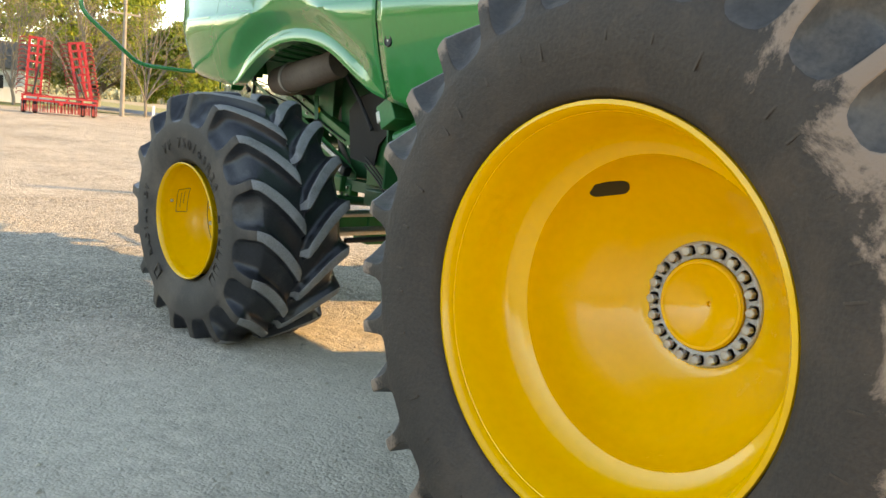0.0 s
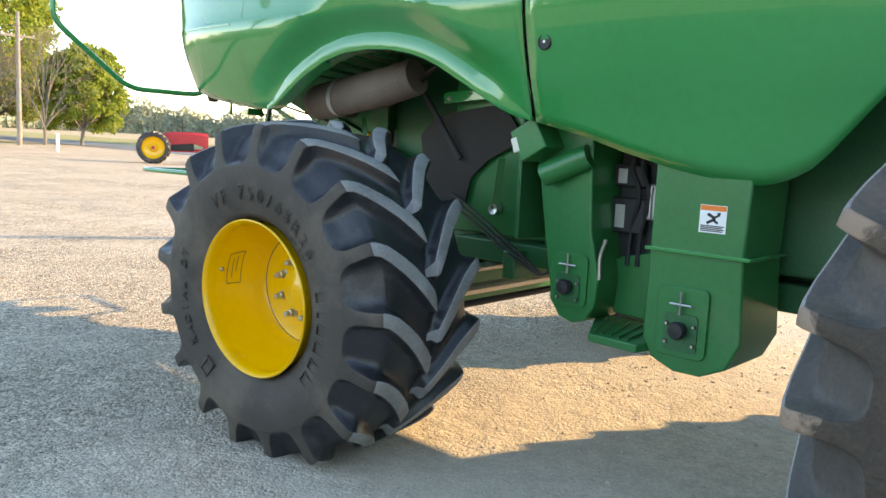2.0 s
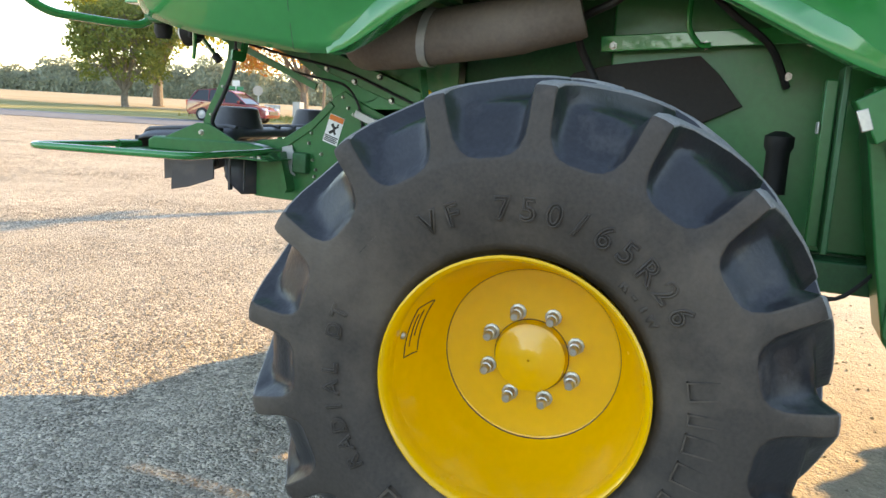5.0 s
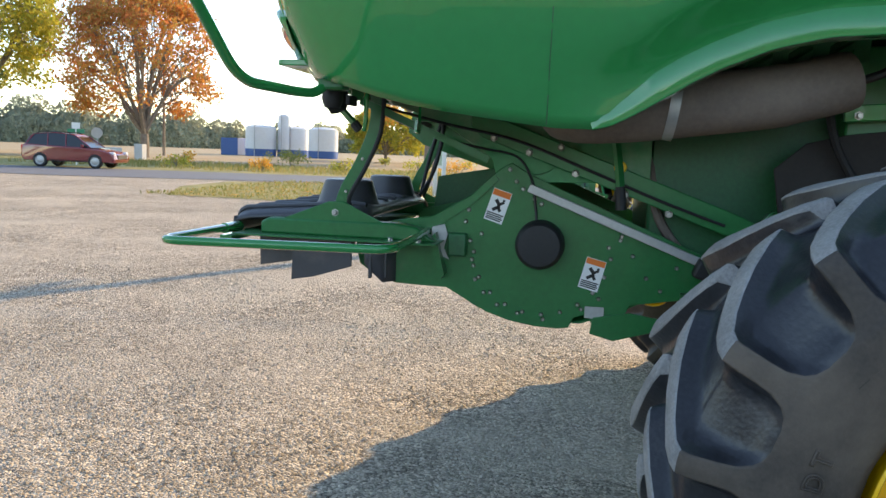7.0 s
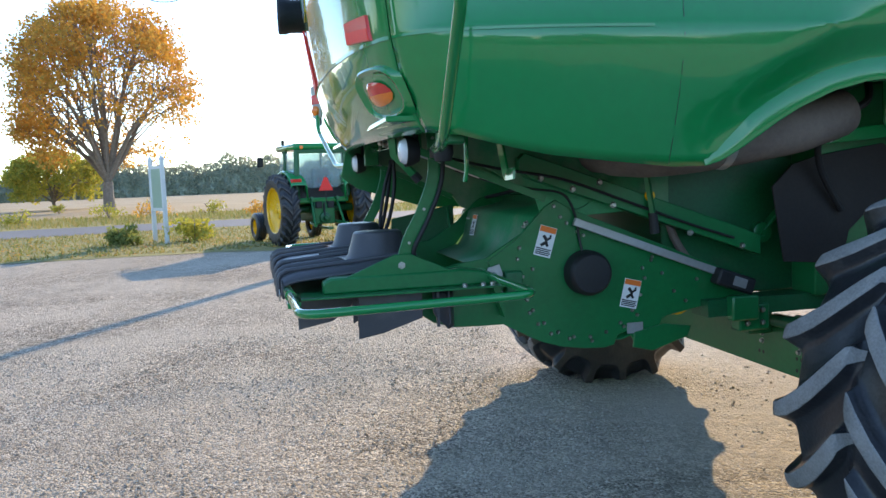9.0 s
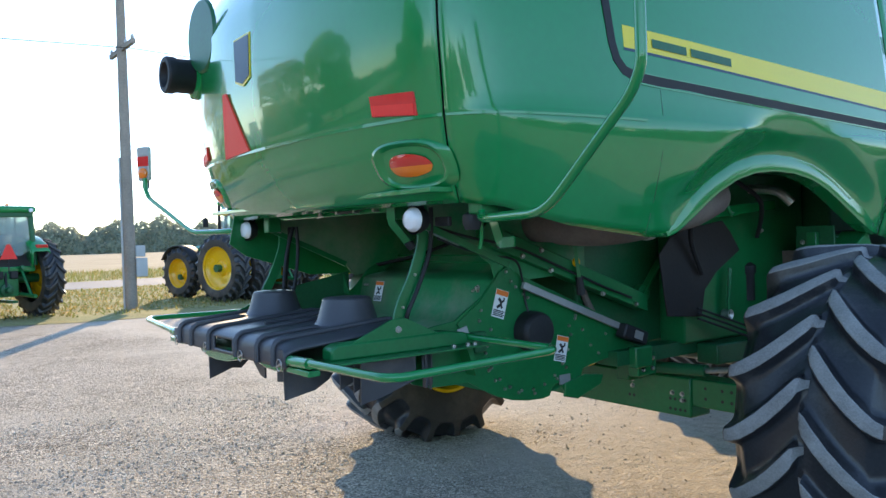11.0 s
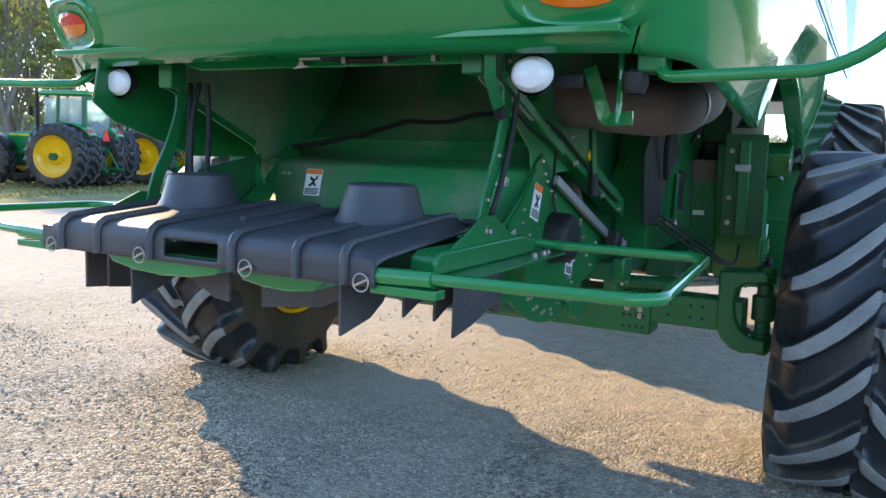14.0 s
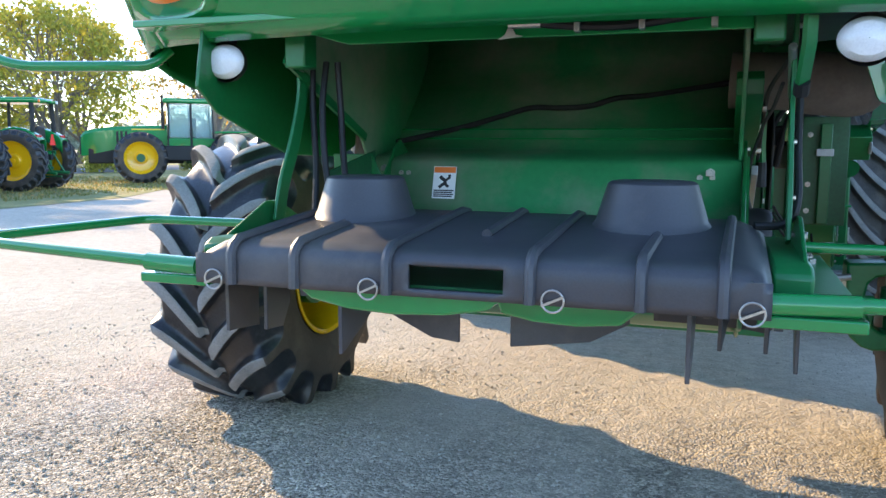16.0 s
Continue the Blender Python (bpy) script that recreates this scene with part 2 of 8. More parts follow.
def revolve(profile, seg=48, axis_at=(0, 0, 0), bm=None, mi=0, caps=False, axis="x"):
    """A profile of (along, radius) turned round an axis."""
    bm = bm or bmesh.new()
    c = Vector(axis_at)
    rings = []
    for a, r in profile:
        ring = []
        for k in range(seg):
            t = 2 * math.pi * k / seg
            u, v = r * math.sin(t), r * math.cos(t)
            ring.append(bm.verts.new(c + Vector({"x": (a, u, v), "y": (u, a, v), "z": (u, v, a)}[axis])))
        rings.append(ring)
    for p, q in zip(rings, rings[1:]):
        for k in range(seg):
            f = bm.faces.new((p[k], p[(k + 1) % seg], q[(k + 1) % seg], q[k]))
            f.material_index = mi
    if caps:
        bm.faces.new(rings[0])
        bm.faces.new(rings[-1][::-1])
    return bm


def plate(outline, axis, a, b, bm=None, m=None):
    """A flat plate: outline of 2D points in the plane across axis, from a to b along it."""
    bm = bm or bmesh.new()

    def at(p, d):
        v = Vector({"x": (d, p[0], p[1]), "y": (p[0], d, p[1]), "z": (p[0], p[1], d)}[axis])
        return (m @ v) if m else v

    lo = [bm.verts.new(at(p, a)) for p in outline]
    hi = [bm.verts.new(at(p, b)) for p in outline]
    bm.faces.new(lo)
    bm.faces.new(hi[::-1])
    n = len(lo)
    for k in range(n):
        bm.faces.new((lo[k], hi[k], hi[(k + 1) % n], lo[(k + 1) % n]))
    return bm


def arc(cx, cy, r, a0, a1, n=12, ry=None):
    return [(cx + r * math.cos(radians(a0 + (a1 - a0) * k / n)), cy + (ry or r) * math.sin(radians(a0 + (a1 - a0) * k / n))) for k in range(n + 1)]


def round_rect(x0, y0, x1, y1, r, n=4):
    return arc(x1 - r, y1 - r, r, 0, 90, n) + arc(x0 + r, y1 - r, r, 90, 180, n) + arc(x0 + r, y0 + r, r, 180, 270, n) + arc(x1 - r, y0 + r, r, 270, 360, n)


def mirrored(ob, cx, name=None):
    """The same part on the other side of the plane x = cx."""
    bm = bmesh.new()
    bm.from_mesh(ob.data)
    bmesh.ops.transform(bm, matrix=Matrix.Translation((2 * cx, 0, 0)) @ Matrix.Diagonal((-1, 1, 1, 1)), verts=bm.verts[:])
    bmesh.ops.reverse_faces(bm, faces=bm.faces[:])
    me = bpy.data.meshes.new(name or ob.name)
    bm.to_mesh(me)
    bm.free()
    for m in ob.data.materials:
        me.materials.append(m)
    me.set_sharp_from_angle(angle=radians(32))
    c = part(name or ob.name.split(".")[0], me, None, ob.parent, ob.get("label", ""))
    for md in ob.modifiers:
        k = c.modifiers.new(md.name, md.type)
        if md.type == "BEVEL":
            k.width, k.segments, k.limit_method = md.width, md.segments, md.limit_method
        elif md.type == "SOLIDIFY":
            k.thickness, k.offset = md.thickness, md.offset
    return c


def knots(table, v):
    """Linear reading of a table of (at, value)."""
    if v <= table[0][0]:
        return table[0][1]
    for (a, p), (b, q) in zip(table, table[1:]):
        if v <= b:
            return p + (q - p) * (v - a) / (b - a)
    return table[-1][1]


def letters(text, size, depth, outline=False):
    """A text with the built-in font as a mesh in the xy plane, and its width."""
    cu = bpy.data.curves.new("letters", "FONT")
    cu.body, cu.size, cu.extrude, cu.align_x = text, size, depth, "CENTER"
    cu.resolution_u = 3
    if outline:
        # open strokes along the edges of each letter
        cu.fill_mode, cu.extrude, cu.bevel_depth, cu.bevel_resolution = "NONE", 0.0, depth, 0
    ob = bpy.data.objects.new("letters", cu)
    scene.collection.objects.link(ob)
    dg = bpy.context.evaluated_depsgraph_get()
    me = bpy.data.meshes.new_from_object(ob.evaluated_get(dg))
    bpy.data.objects.remove(ob)
    bpy.data.curves.remove(cu)
    return me


def bolt_mesh(r, h, material, name="bolt"):
    bm = revolve([(-0.004, 0.001), (-0.004, r * 1.5), (0.0, r * 1.5), (0.0, r), (h, r), (h + 0.002, r * 0.8), (h + 0.002, 0.001)], 6)
    return mesh_of(name, bm, material)


# ---------------- tyres and wheels ----------------
def tyre_mesh(name, W, R, r, n, lug_h, sweep, mats, lw=0.085, phase=0.0):
    """A tractor tyre round the x axis, outer face at x = 0: two rows of curved lugs with rounded pockets that run out into the sidewall."""
    bm = bmesh.new()
    h = R - r
    # along (share of width), radius, pocket depth, pocket share of the pitch, row kind
    rows = [(0.11, r + 0.004, 0, 0, 0), (0.085, r + 0.02, 0, 0, 0), (0.060, r + 0.05 * h, 0, 0, 0), (0.045, r + 0.10 * h, 0, 0, 0), (0.041, r + 0.13 * h, 0, 0, 0), (0.012, r + 0.25 * h, 0, 0, 0), (0.0, r + 0.42 * h, 0, 0, 0), (0.003, r + 0.548 * h, 0, 0, 0),
            (0.005, r + 0.568 * h, 0.008, 0.20, 0), (0.008, r + 0.582 * h, 0.022, 0.40, 0), (0.013, r + 0.615 * h, 0.036, 0.53, 0), (0.020, r + 0.69 * h, 0.050, 0.62, 0), (0.030, r + 0.775 * h, 0.056, 0.65, 0), (0.040, r + 0.86 * h, 0.060, 0.66, 0),
            (0.049, r + 0.915 * h, 0.062, 0.67, 0), (0.066, r + 0.950 * h, 0.061, 0.67, 1), (0.105, R - 0.014, 0.058, 0.66, 1), (0.17, R - 0.009, lug_h, 0.61, 1), (0.25, R - 0.008, lug_h, 0.59, 1), (0.33, R - 0.004, lug_h, 0.57, 1), (0.41, R - 0.001, lug_h, 0.56, 1), (0.465, R - 0.001, lug_h, 0.57, 1), (0.485, R - 0.008, lug_h - 0.006, 0.66, 2), (0.492, R - lug_h * 0.8, lug_h * 0.2, 0.80, 2), (0.52, R - lug_h, 0.0, 0.86, 2)]
    pitch = 2 * math.pi / n
    for side in (-1, 1):
        grid = []
        for i, (fx, rad, dep, g, kind) in enumerate(rows):
            a_, b_ = rows[max(i - 1, 0)], rows[min(i + 1, len(rows) - 1)]
            tx, tr = (b_[0] - a_[0]) * W, b_[1] - a_[1]
            L = math.hypot(tx, tr) or 1.0
            nx, nr = (tr / L, -tx / L) if i < 17 else (0.0, -1.0)
            if 8 <= i < 17:
                # rounded floor from the sidewall up to the tread's base
                q_ = (i - 8) / 9
                fl_x = 0.005 * W + 0.165 * W * q_ ** 1.05 + 0.034 * W * min(1.0, (i - 8) / 2) * (1 - q_)
                fl_r = (r + 0.568 * h) + (R - 0.009 - lug_h - r - 0.568 * h) * (1 - (1 - q_) ** 1.35)
                ox, orr = fl_x - fx * W, fl_r - rad
            else:
                ox, orr = nx * dep, nr * dep
            f = min(max(1 - (fx - 0.06) / 0.44, 0.0), 1.0)
            turn = sweep / R * (1 - f) ** 1.5
            b = 0.5 - g / 2
            slope = 0.055 * min(1.0, dep / 0.05) + 0.01
            a = max(b - slope, 0.02)
            w = 0.5 - b
            half = [(0.0, -0.02), (a * 0.80, 0.0), (a * 0.93, 0.015), (a, 0.09), (a + (b - a) * 0.55, 0.45), (b + 0.02 * w, 0.78), (b + 0.16 * w, 0.93), (b + 0.45 * w, 1.0)]
            cols = [(-0.5, 1.0)] + [(-q, d) for q, d in half[:0:-1]] + half
            ring = []
            for k in range(n):
                p0 = pitch * (k + (0.5 if side > 0 else 0)) - radians(phase)
                for q, dd in cols:
                    x = fx * W + ox * dd
                    rr = rad + orr * dd
                    an = p0 + turn + q * pitch
                    ring.append(bm.verts.new((x if side < 0 else W - x, -rr * math.sin(an), rr * math.cos(an))))
            grid.append(ring)
        m = 16 * n
        for i, (p, q) in enumerate(zip(grid, grid[1:])):
            kind = rows[i][4]
            for c in range(m):
                f = bm.faces.new((p[c], p[(c + 1) % m], q[(c + 1) % m], q[c]))
                cc = c % 16
                top = 5 <= cc <= 10
                if i >= 8:
                    f.material_index = (1 if kind else 0) if top else 2
    me = mesh_of(name, bm, mats)
    me.set_sharp_from_angle(angle=radians(58))
    return me


def ring_text(text, size, radius, mid, step, x, parent, material, label):
    """Raised letters along a circle on the tyre's outer face (x = const); mid: degrees from the top towards +y."""
    n = len(text)
    for i, ch in enumerate(text):
        if ch == " ":
            continue
        me = letters(ch, size, 0.0032, True)
        ang = radians(mid - (i - (n - 1) / 2) * step)
        # text plane: right is -y, up is +z, out is -x
        m = Matrix(((0, 0, -1, x), (-1, 0, 0, 0), (0, 1, 0, 0), (0, 0, 0, 1)))
        me.transform(Matrix.Translation((0, -size * 0.35, 0)))
        me.transform(m)
        me.transform(Matrix.Rotation(-ang, 4, "X") @ Matrix.Translation((0, 0, radius)))
        me.materials.clear()
        me.materials.append(material)
        piece("letter", me, parent, Matrix(), label)

# ---------------- ground ----------------
def ground_material():
    m = mat("gravel", (0.478, 0.414, 0.332), 0.95, var=0.30, scale=0.35, fine=9, bump=0.0)
    n, l = m.node_tree.nodes, m.node_tree.links
    b = n["Principled BSDF"]
    b.inputs["Specular IOR Level"].default_value = 0.08
    co = n.new("ShaderNodeTexCoord")
    vor = n.new("ShaderNodeTexVoronoi")
    vor.inputs["Scale"].default_value = 78
    vor2 = n.new("ShaderNodeTexVoronoi")
    vor2.inputs["Scale"].default_value = 34
    for v in (vor, vor2):
        l.new(co.outputs["Object"], v.inputs["Vector"])
    sep = n.new("ShaderNodeSeparateColor")
    l.new(vor.outputs["Color"], sep.inputs[0])
    rg = n.new("ShaderNodeMapRange")
    rg.inputs["To Min"].default_value, rg.inputs["To Max"].default_value = 0.16, 1.84
    l.new(sep.outputs[0], rg.inputs["Value"])
    old = b.inputs["Base Color"].links[0].from_socket
    sc = n.new("ShaderNodeVectorMath")
    sc.operation = "SCALE"
    l.new(old, sc.inputs[0])
    # larger stones here and there, and coarse uneven wear
    sep2 = n.new("ShaderNodeSeparateColor")
    l.new(vor2.outputs["Color"], sep2.inputs[0])
    rg2 = n.new("ShaderNodeMapRange")
    rg2.inputs["From Min"].default_value, rg2.inputs["From Max"].default_value = 0.0, 0.32
    rg2.inputs["To Min"].default_value, rg2.inputs["To Max"].default_value = 0.42, 1.06
    l.new(sep2.outputs[1], rg2.inputs["Value"])
    nz = n.new("ShaderNodeTexNoise")
    nz.inputs["Scale"].default_value = 2.6
    nz.inputs["Detail"].default_value = 8
    nz.inputs["Roughness"].default_value = 0.7
    l.new(co.outputs["Object"], nz.inputs["Vector"])
    rg3 = n.new("ShaderNodeMapRange")
    rg3.inputs["From Min"].default_value, rg3.inputs["From Max"].default_value = 0.3, 0.7
    rg3.inputs["To Min"].default_value, rg3.inputs["To Max"].default_value = 0.72, 1.24
    l.new(nz.outputs["Fac"], rg3.inputs["Value"])
    m1 = n.new("ShaderNodeMath")
    m1.operation = "MULTIPLY"
    l.new(rg.outputs[0], m1.inputs[0])
    l.new(rg2.outputs[0], m1.inputs[1])
    m2 = n.new("ShaderNodeMath")
    m2.operation = "MULTIPLY"
    l.new(m1.outputs[0], m2.inputs[0])
    l.new(rg3.outputs[0], m2.inputs[1])
    # smooth dusty ground in places, bare stones in others
    pn = n.new("ShaderNodeTexNoise")
    pn.inputs["Scale"].default_value = 0.42
    pn.inputs["Detail"].default_value = 7
    pn.inputs["Roughness"].default_value = 0.62
    pn.inputs["Distortion"].default_value = 0.8
    l.new(co.outputs["Object"], pn.inputs["Vector"])
    mask = n.new("ShaderNodeMapRange")
    mask.inputs["From Min"].default_value, mask.inputs["From Max"].default_value = 0.40, 0.60
    mask.inputs["To Min"].default_value, mask.inputs["To Max"].default_value = 0.62, 1.0
    l.new(pn.outputs["Fac"], mask.inputs["Value"])
    gxy = n.new("ShaderNodeSeparateXYZ")
    l.new(co.outputs["Object"], gxy.inputs[0])
    wob = n.new("ShaderNodeMath")
    wob.operation = "MULTIPLY_ADD"
    wob.inputs[1].default_value = 3.0
    l.new(pn.outputs["Fac"], wob.inputs[0])
    l.new(gxy.outputs["Y"], wob.inputs[2])
    packed = n.new("ShaderNodeMapRange")
    packed.inputs["From Min"].default_value, packed.inputs["From Max"].default_value = 0.9, 2.6
    packed.inputs["To Min"].default_value, packed.inputs["To Max"].default_value = 0.22, 1.0
    l.new(wob.outputs[0], packed.inputs["Value"])
    mask0 = mask
    mask = n.new("ShaderNodeMath")
    mask.operation = "MULTIPLY"
    l.new(mask0.outputs[0], mask.inputs[0])
    l.new(packed.outputs[0], mask.inputs[1])
    lerp = n.new("ShaderNodeMix")
    lerp.data_type = "FLOAT"
    lerp.inputs["A"].default_value = 1.04
    l.new(mask.outputs[0], lerp.inputs["Factor"])
    l.new(m2.outputs[0], lerp.inputs["B"])
    l.new(lerp.outputs["Result"], sc.inputs["Scale"])
    # packed, darker wheel tracks and dusty patches
    dn = n.new("ShaderNodeTexNoise")
    dn.inputs["Scale"].default_value = 0.5
    dn.inputs["Detail"].default_value = 9
    dn.inputs["Distortion"].default_value = 0.6
    l.new(co.outputs["Object"], dn.inputs["Vector"])
    dr = n.new("ShaderNodeMapRange")
    dr.inputs["From Min"].default_value, dr.inputs["From Max"].default_value = 0.42, 0.68
    l.new(dn.outputs["Fac"], dr.inputs["Value"])
    mix = n.new("ShaderNodeMix")
    mix.data_type = "RGBA"
    mix.inputs["B"].default_value = (0.54, 0.475, 0.385, 1)
    fm = n.new("ShaderNodeMath")
    fm.operation = "MULTIPLY"
    fm.inputs[1].default_value = 0.7
    l.new(dr.outputs[0], fm.inputs[0])
    l.new(fm.outputs[0], mix.inputs["Factor"])
    l.new(sc.outputs[0], mix.inputs["A"])
    l.new(mix.outputs["Result"], b.inputs["Base Color"])
    h = n.new("ShaderNodeMath")
    h.operation = "ADD"
    l.new(vor.outputs["Distance"], h.inputs[0])
    l.new(vor2.outputs["Distance"], h.inputs[1])
    bp = n.new("ShaderNodeBump")
    bp.inputs["Strength"].default_value = 1.0
    bp.inputs["Distance"].default_value = 0.022
    bp.invert = True
    hm = n.new("ShaderNodeMath")
    hm.operation = "MULTIPLY"
    l.new(h.outputs[0], hm.inputs[0])
    l.new(mask.outputs[0], hm.inputs[1])
    l.new(hm.outputs[0], bp.inputs["Height"])
    # low swells and scuffs that the slanting sun picks out
    un = n.new("ShaderNodeTexNoise")
    un.inputs["Scale"].default_value = 5.5
    un.inputs["Detail"].default_value = 6
    un.inputs["Roughness"].default_value = 0.62
    l.new(co.outputs["Object"], un.inputs["Vector"])
    ub = n.new("ShaderNodeBump")
    ub.inputs["Strength"].default_value = 0.6
    ub.inputs["Distance"].default_value = 0.035
    l.new(un.outputs["Fac"], ub.inputs["Height"])
    l.new(ub.outputs[0], bp.inputs["Normal"])
    l.new(bp.outputs[0], b.inputs["Normal"])
    return m


GRAVEL = ground_material()
bm = bmesh.new()
bmesh.ops.create_grid(bm, x_segments=40, y_segments=40, size=1500)
tagged(new("ground", mesh_of("ground", bm, GRAVEL)), "pale crushed-stone gravel lot, packed and dusty", "ground", kind="structure")

# ---------------- combine harvester ----------------
XC = 2.15
combine = thing("combine_harvester", (XC, 0, 0), "glossy green combine harvester with yellow wheels parked on gravel", "combine harvester")

# -- shell: plan line of the right half, from the front to the middle of the rear
PLAN = [(0.66, -4.4), (0.66, -3.0), (0.66, -2.0), (0.66, -1.0), (0.66, 0.0), (0.663, 0.8), (0.672, 1.25), (0.69, 1.6), (0.73, 1.86), (0.795, 2.03), (0.90, 2.135), (1.05, 2.20), (1.30, 2.25), (1.70, 2.29), (XC, 2.305)]
PLAN_PTS = [Vector((x, y, 0)) for x, y in PLAN]
SIDE_IN = [(1.30, 0.21), (1.45, 0.165), (1.62, 0.125), (1.78, 0.07), (1.92, 0.032), (2.04, 0.006), (2.13, 0.0), (2.16, 0.012), (2.3, 0.03), (2.6, 0.055), (3.1, 0.12), (3.4, 0.25)]
REAR_IN = [(1.78, 0.17), (1.84, 0.125), (1.90, 0.085), (2.0, 0.035), (2.12, 0.0), (2.15, -0.006), (2.45, -0.05), (2.8, -0.05), (3.1, 0.05), (3.4, 0.3)]
LOW = [(-4.4, 2.2), (-2.9, 2.1), (-2.62, 1.95), (-2.42, 1.77), (-2.27, 1.60), (-2.16, 1.47), (-2.06, 1.41), (-1.957, 1.385), (-1.753, 1.405), (-1.587, 1.438), (-1.409, 1.484), (-1.216, 1.543), (-1.05, 1.580), (-0.955, 1.600), (-0.86, 1.625), (-0.78, 1.658), (-0.70, 1.698), (-0.58, 1.760), (-0.49, 1.806), (-0.40, 1.850), (-0.31, 1.886), (-0.22, 1.914), (-0.05, 1.943), (0.13, 1.951), (0.30, 1.939), (0.46, 1.902), (0.61, 1.840), (0.70, 1.792), (0.76, 1.755), (0.86, 1.692), (0.94, 1.650), (1.0, 1.634), (1.08, 1.630), (1.356, 1.662), (1.6, 1.693), (1.79, 1.735), (1.95, 1.78), (2.135, 1.80), (2.31, 1.80)]


def plan_at(u):
    """Point and outward direction of the plan line; u counts its stretches."""
    i = min(int(u), len(PLAN_PTS) - 2)
    t = u - i
    a, b, c, d = (PLAN_PTS[max(i - 1, 0)], PLAN_PTS[i], PLAN_PTS[i + 1], PLAN_PTS[min(i + 2, len(PLAN_PTS) - 1)])
    p = 0.5 * (2 * b + (c - a) * t + (2 * a - 5 * b + 4 * c - d) * t * t + (3 * b - a - 3 * c + d) * t ** 3)
    g = ((c - a) + 2 * (2 * a - 5 * b + 4 * c - d) * t + 3 * (3 * b - a - 3 * c + d) * t * t).normalized()
    return p, Vector((-g.y, g.x, 0))


def u_of_y(y):
    lo, hi = 0.0, float(len(PLAN_PTS) - 1)
    for _ in range(40):
        mid = (lo + hi) / 2
        if plan_at(mid)[0].y < y:
            lo = mid
        else:
            hi = mid
    return lo


def shell(u, z, out=0.0):
    """A point of the shell at plan place u and height z, moved outwards."""
    p, n = plan_at(u)
    k = min(max((u - 7.5) / 3.0, 0), 1)
    k = k * k * (3 - 2 * k)
    inset = knots(SIDE_IN, z) * (1 - k) + knots(REAR_IN, z) * k
    if -0.97 < p.y < 1.1:
        # the body draws in towards the wheel arch, whose edge lies in one upright plane
        more = max(0.0, 0.785 - p.x - inset)
        rise = min(max((z - knots(LOW, p.y) - 0.06) / 0.22, 0.0), 1.0)
        ends = min(1.0, (p.y + 0.97) / 0.25, (1.1 - p.y) / 0.15)
        inset += more * (1 - rise * rise * (3 - 2 * rise)) * ends
    q = p + n * (out - inset)
    return Vector((q.x, q.y, z))


def side(y, z, out=0.0):
    return shell(u_of_y(y), z, out)


TOPZ = [2.13, 2.145, 2.16, 2.22, 2.3, 2.4, 2.5, 2.65, 2.8, 3.0, 3.2, 3.4]


def shell_panel(name, us, label="", low=None):
    bm = bmesh.new()
    cols = []
    for u in us:
        y = plan_at(u)[0].y
        z0 = low if low is not None else knots(LOW, y)
        zs = [z0 + (2.13 - z0) * (i / 11) for i in range(11)] + TOPZ if z0 < 2.12 else [z0 + 0.002 * i for i in range(11)] + [max(z, z0 + 0.03 + 0.002 * i) for i, z in enumerate(TOPZ)]
        cols.append([bm.verts.new(shell(u, z)) for z in zs])
    for a, b in zip(cols, cols[1:]):
        for k in range(len(a) - 1):
            bm.faces.new((a[k], b[k], b[k + 1], a[k + 1]))
    ob = part(name, bm, GREEN, combine, label)
    md = ob.modifiers.new("sheet", "SOLIDIFY")
    md.thickness, md.offset = 0.008, 0.0
    return ob


def span(y0, y1, n):
    a, b = u_of_y(y0), u_of_y(y1)
    return [a + (b - a) * i / n for i in range(n + 1)]


U_CORNER = u_of_y(2.137)
ys = [-2.95 + (2.95 - 0.985) * i / 34 for i in range(35)]
p_front = shell_panel("front_side_panel", [u_of_y(y) for y in ys], "glossy green front side panel")
ys = [-0.965 + (1.965) * i / 48 for i in range(49)] + [1.0 + 0.125 * i for i in range(1, 8)]
p_rear = shell_panel("rear_side_panel", [u_of_y(y) for y in ys] + [u_of_y(1.9) + (U_CORNER - 0.025 - u_of_y(1.9)) * i / 8 for i in range(1, 9)], "glossy green curved rear side panel with wheel arch")
for ob in (p_front, p_rear):
    mirrored(ob, XC)
us = [U_CORNER + 0.03 + (len(PLAN) - 1 - U_CORNER - 0.03) * i / 24 for i in range(25)]
bm = bmesh.new()
cols = []
zs_rear = [1.80 + 0.33 * i / 10 for i in range(10)] + TOPZ
for sgn, row in ((1, us), (-1, us[-2::-1])):
    for u in row:
        col = []
        for z in zs_rear:
            q = shell(u, z)
            col.append(bm.verts.new(q if sgn > 0 else (2 * XC - q.x, q.y, q.z)))
        cols.append(col)
for a, b in zip(cols, cols[1:]):
    for k in range(len(a) - 1):
        bm.faces.new((a[k], b[k], b[k + 1], a[k + 1]))
rear_panel = part("rear_panel", bm, GREEN, combine, "glossy green rear hood panel")
md = rear_panel.modifiers.new("sheet", "SOLIDIFY")
md.thickness, md.offset = 0.008, 0.0
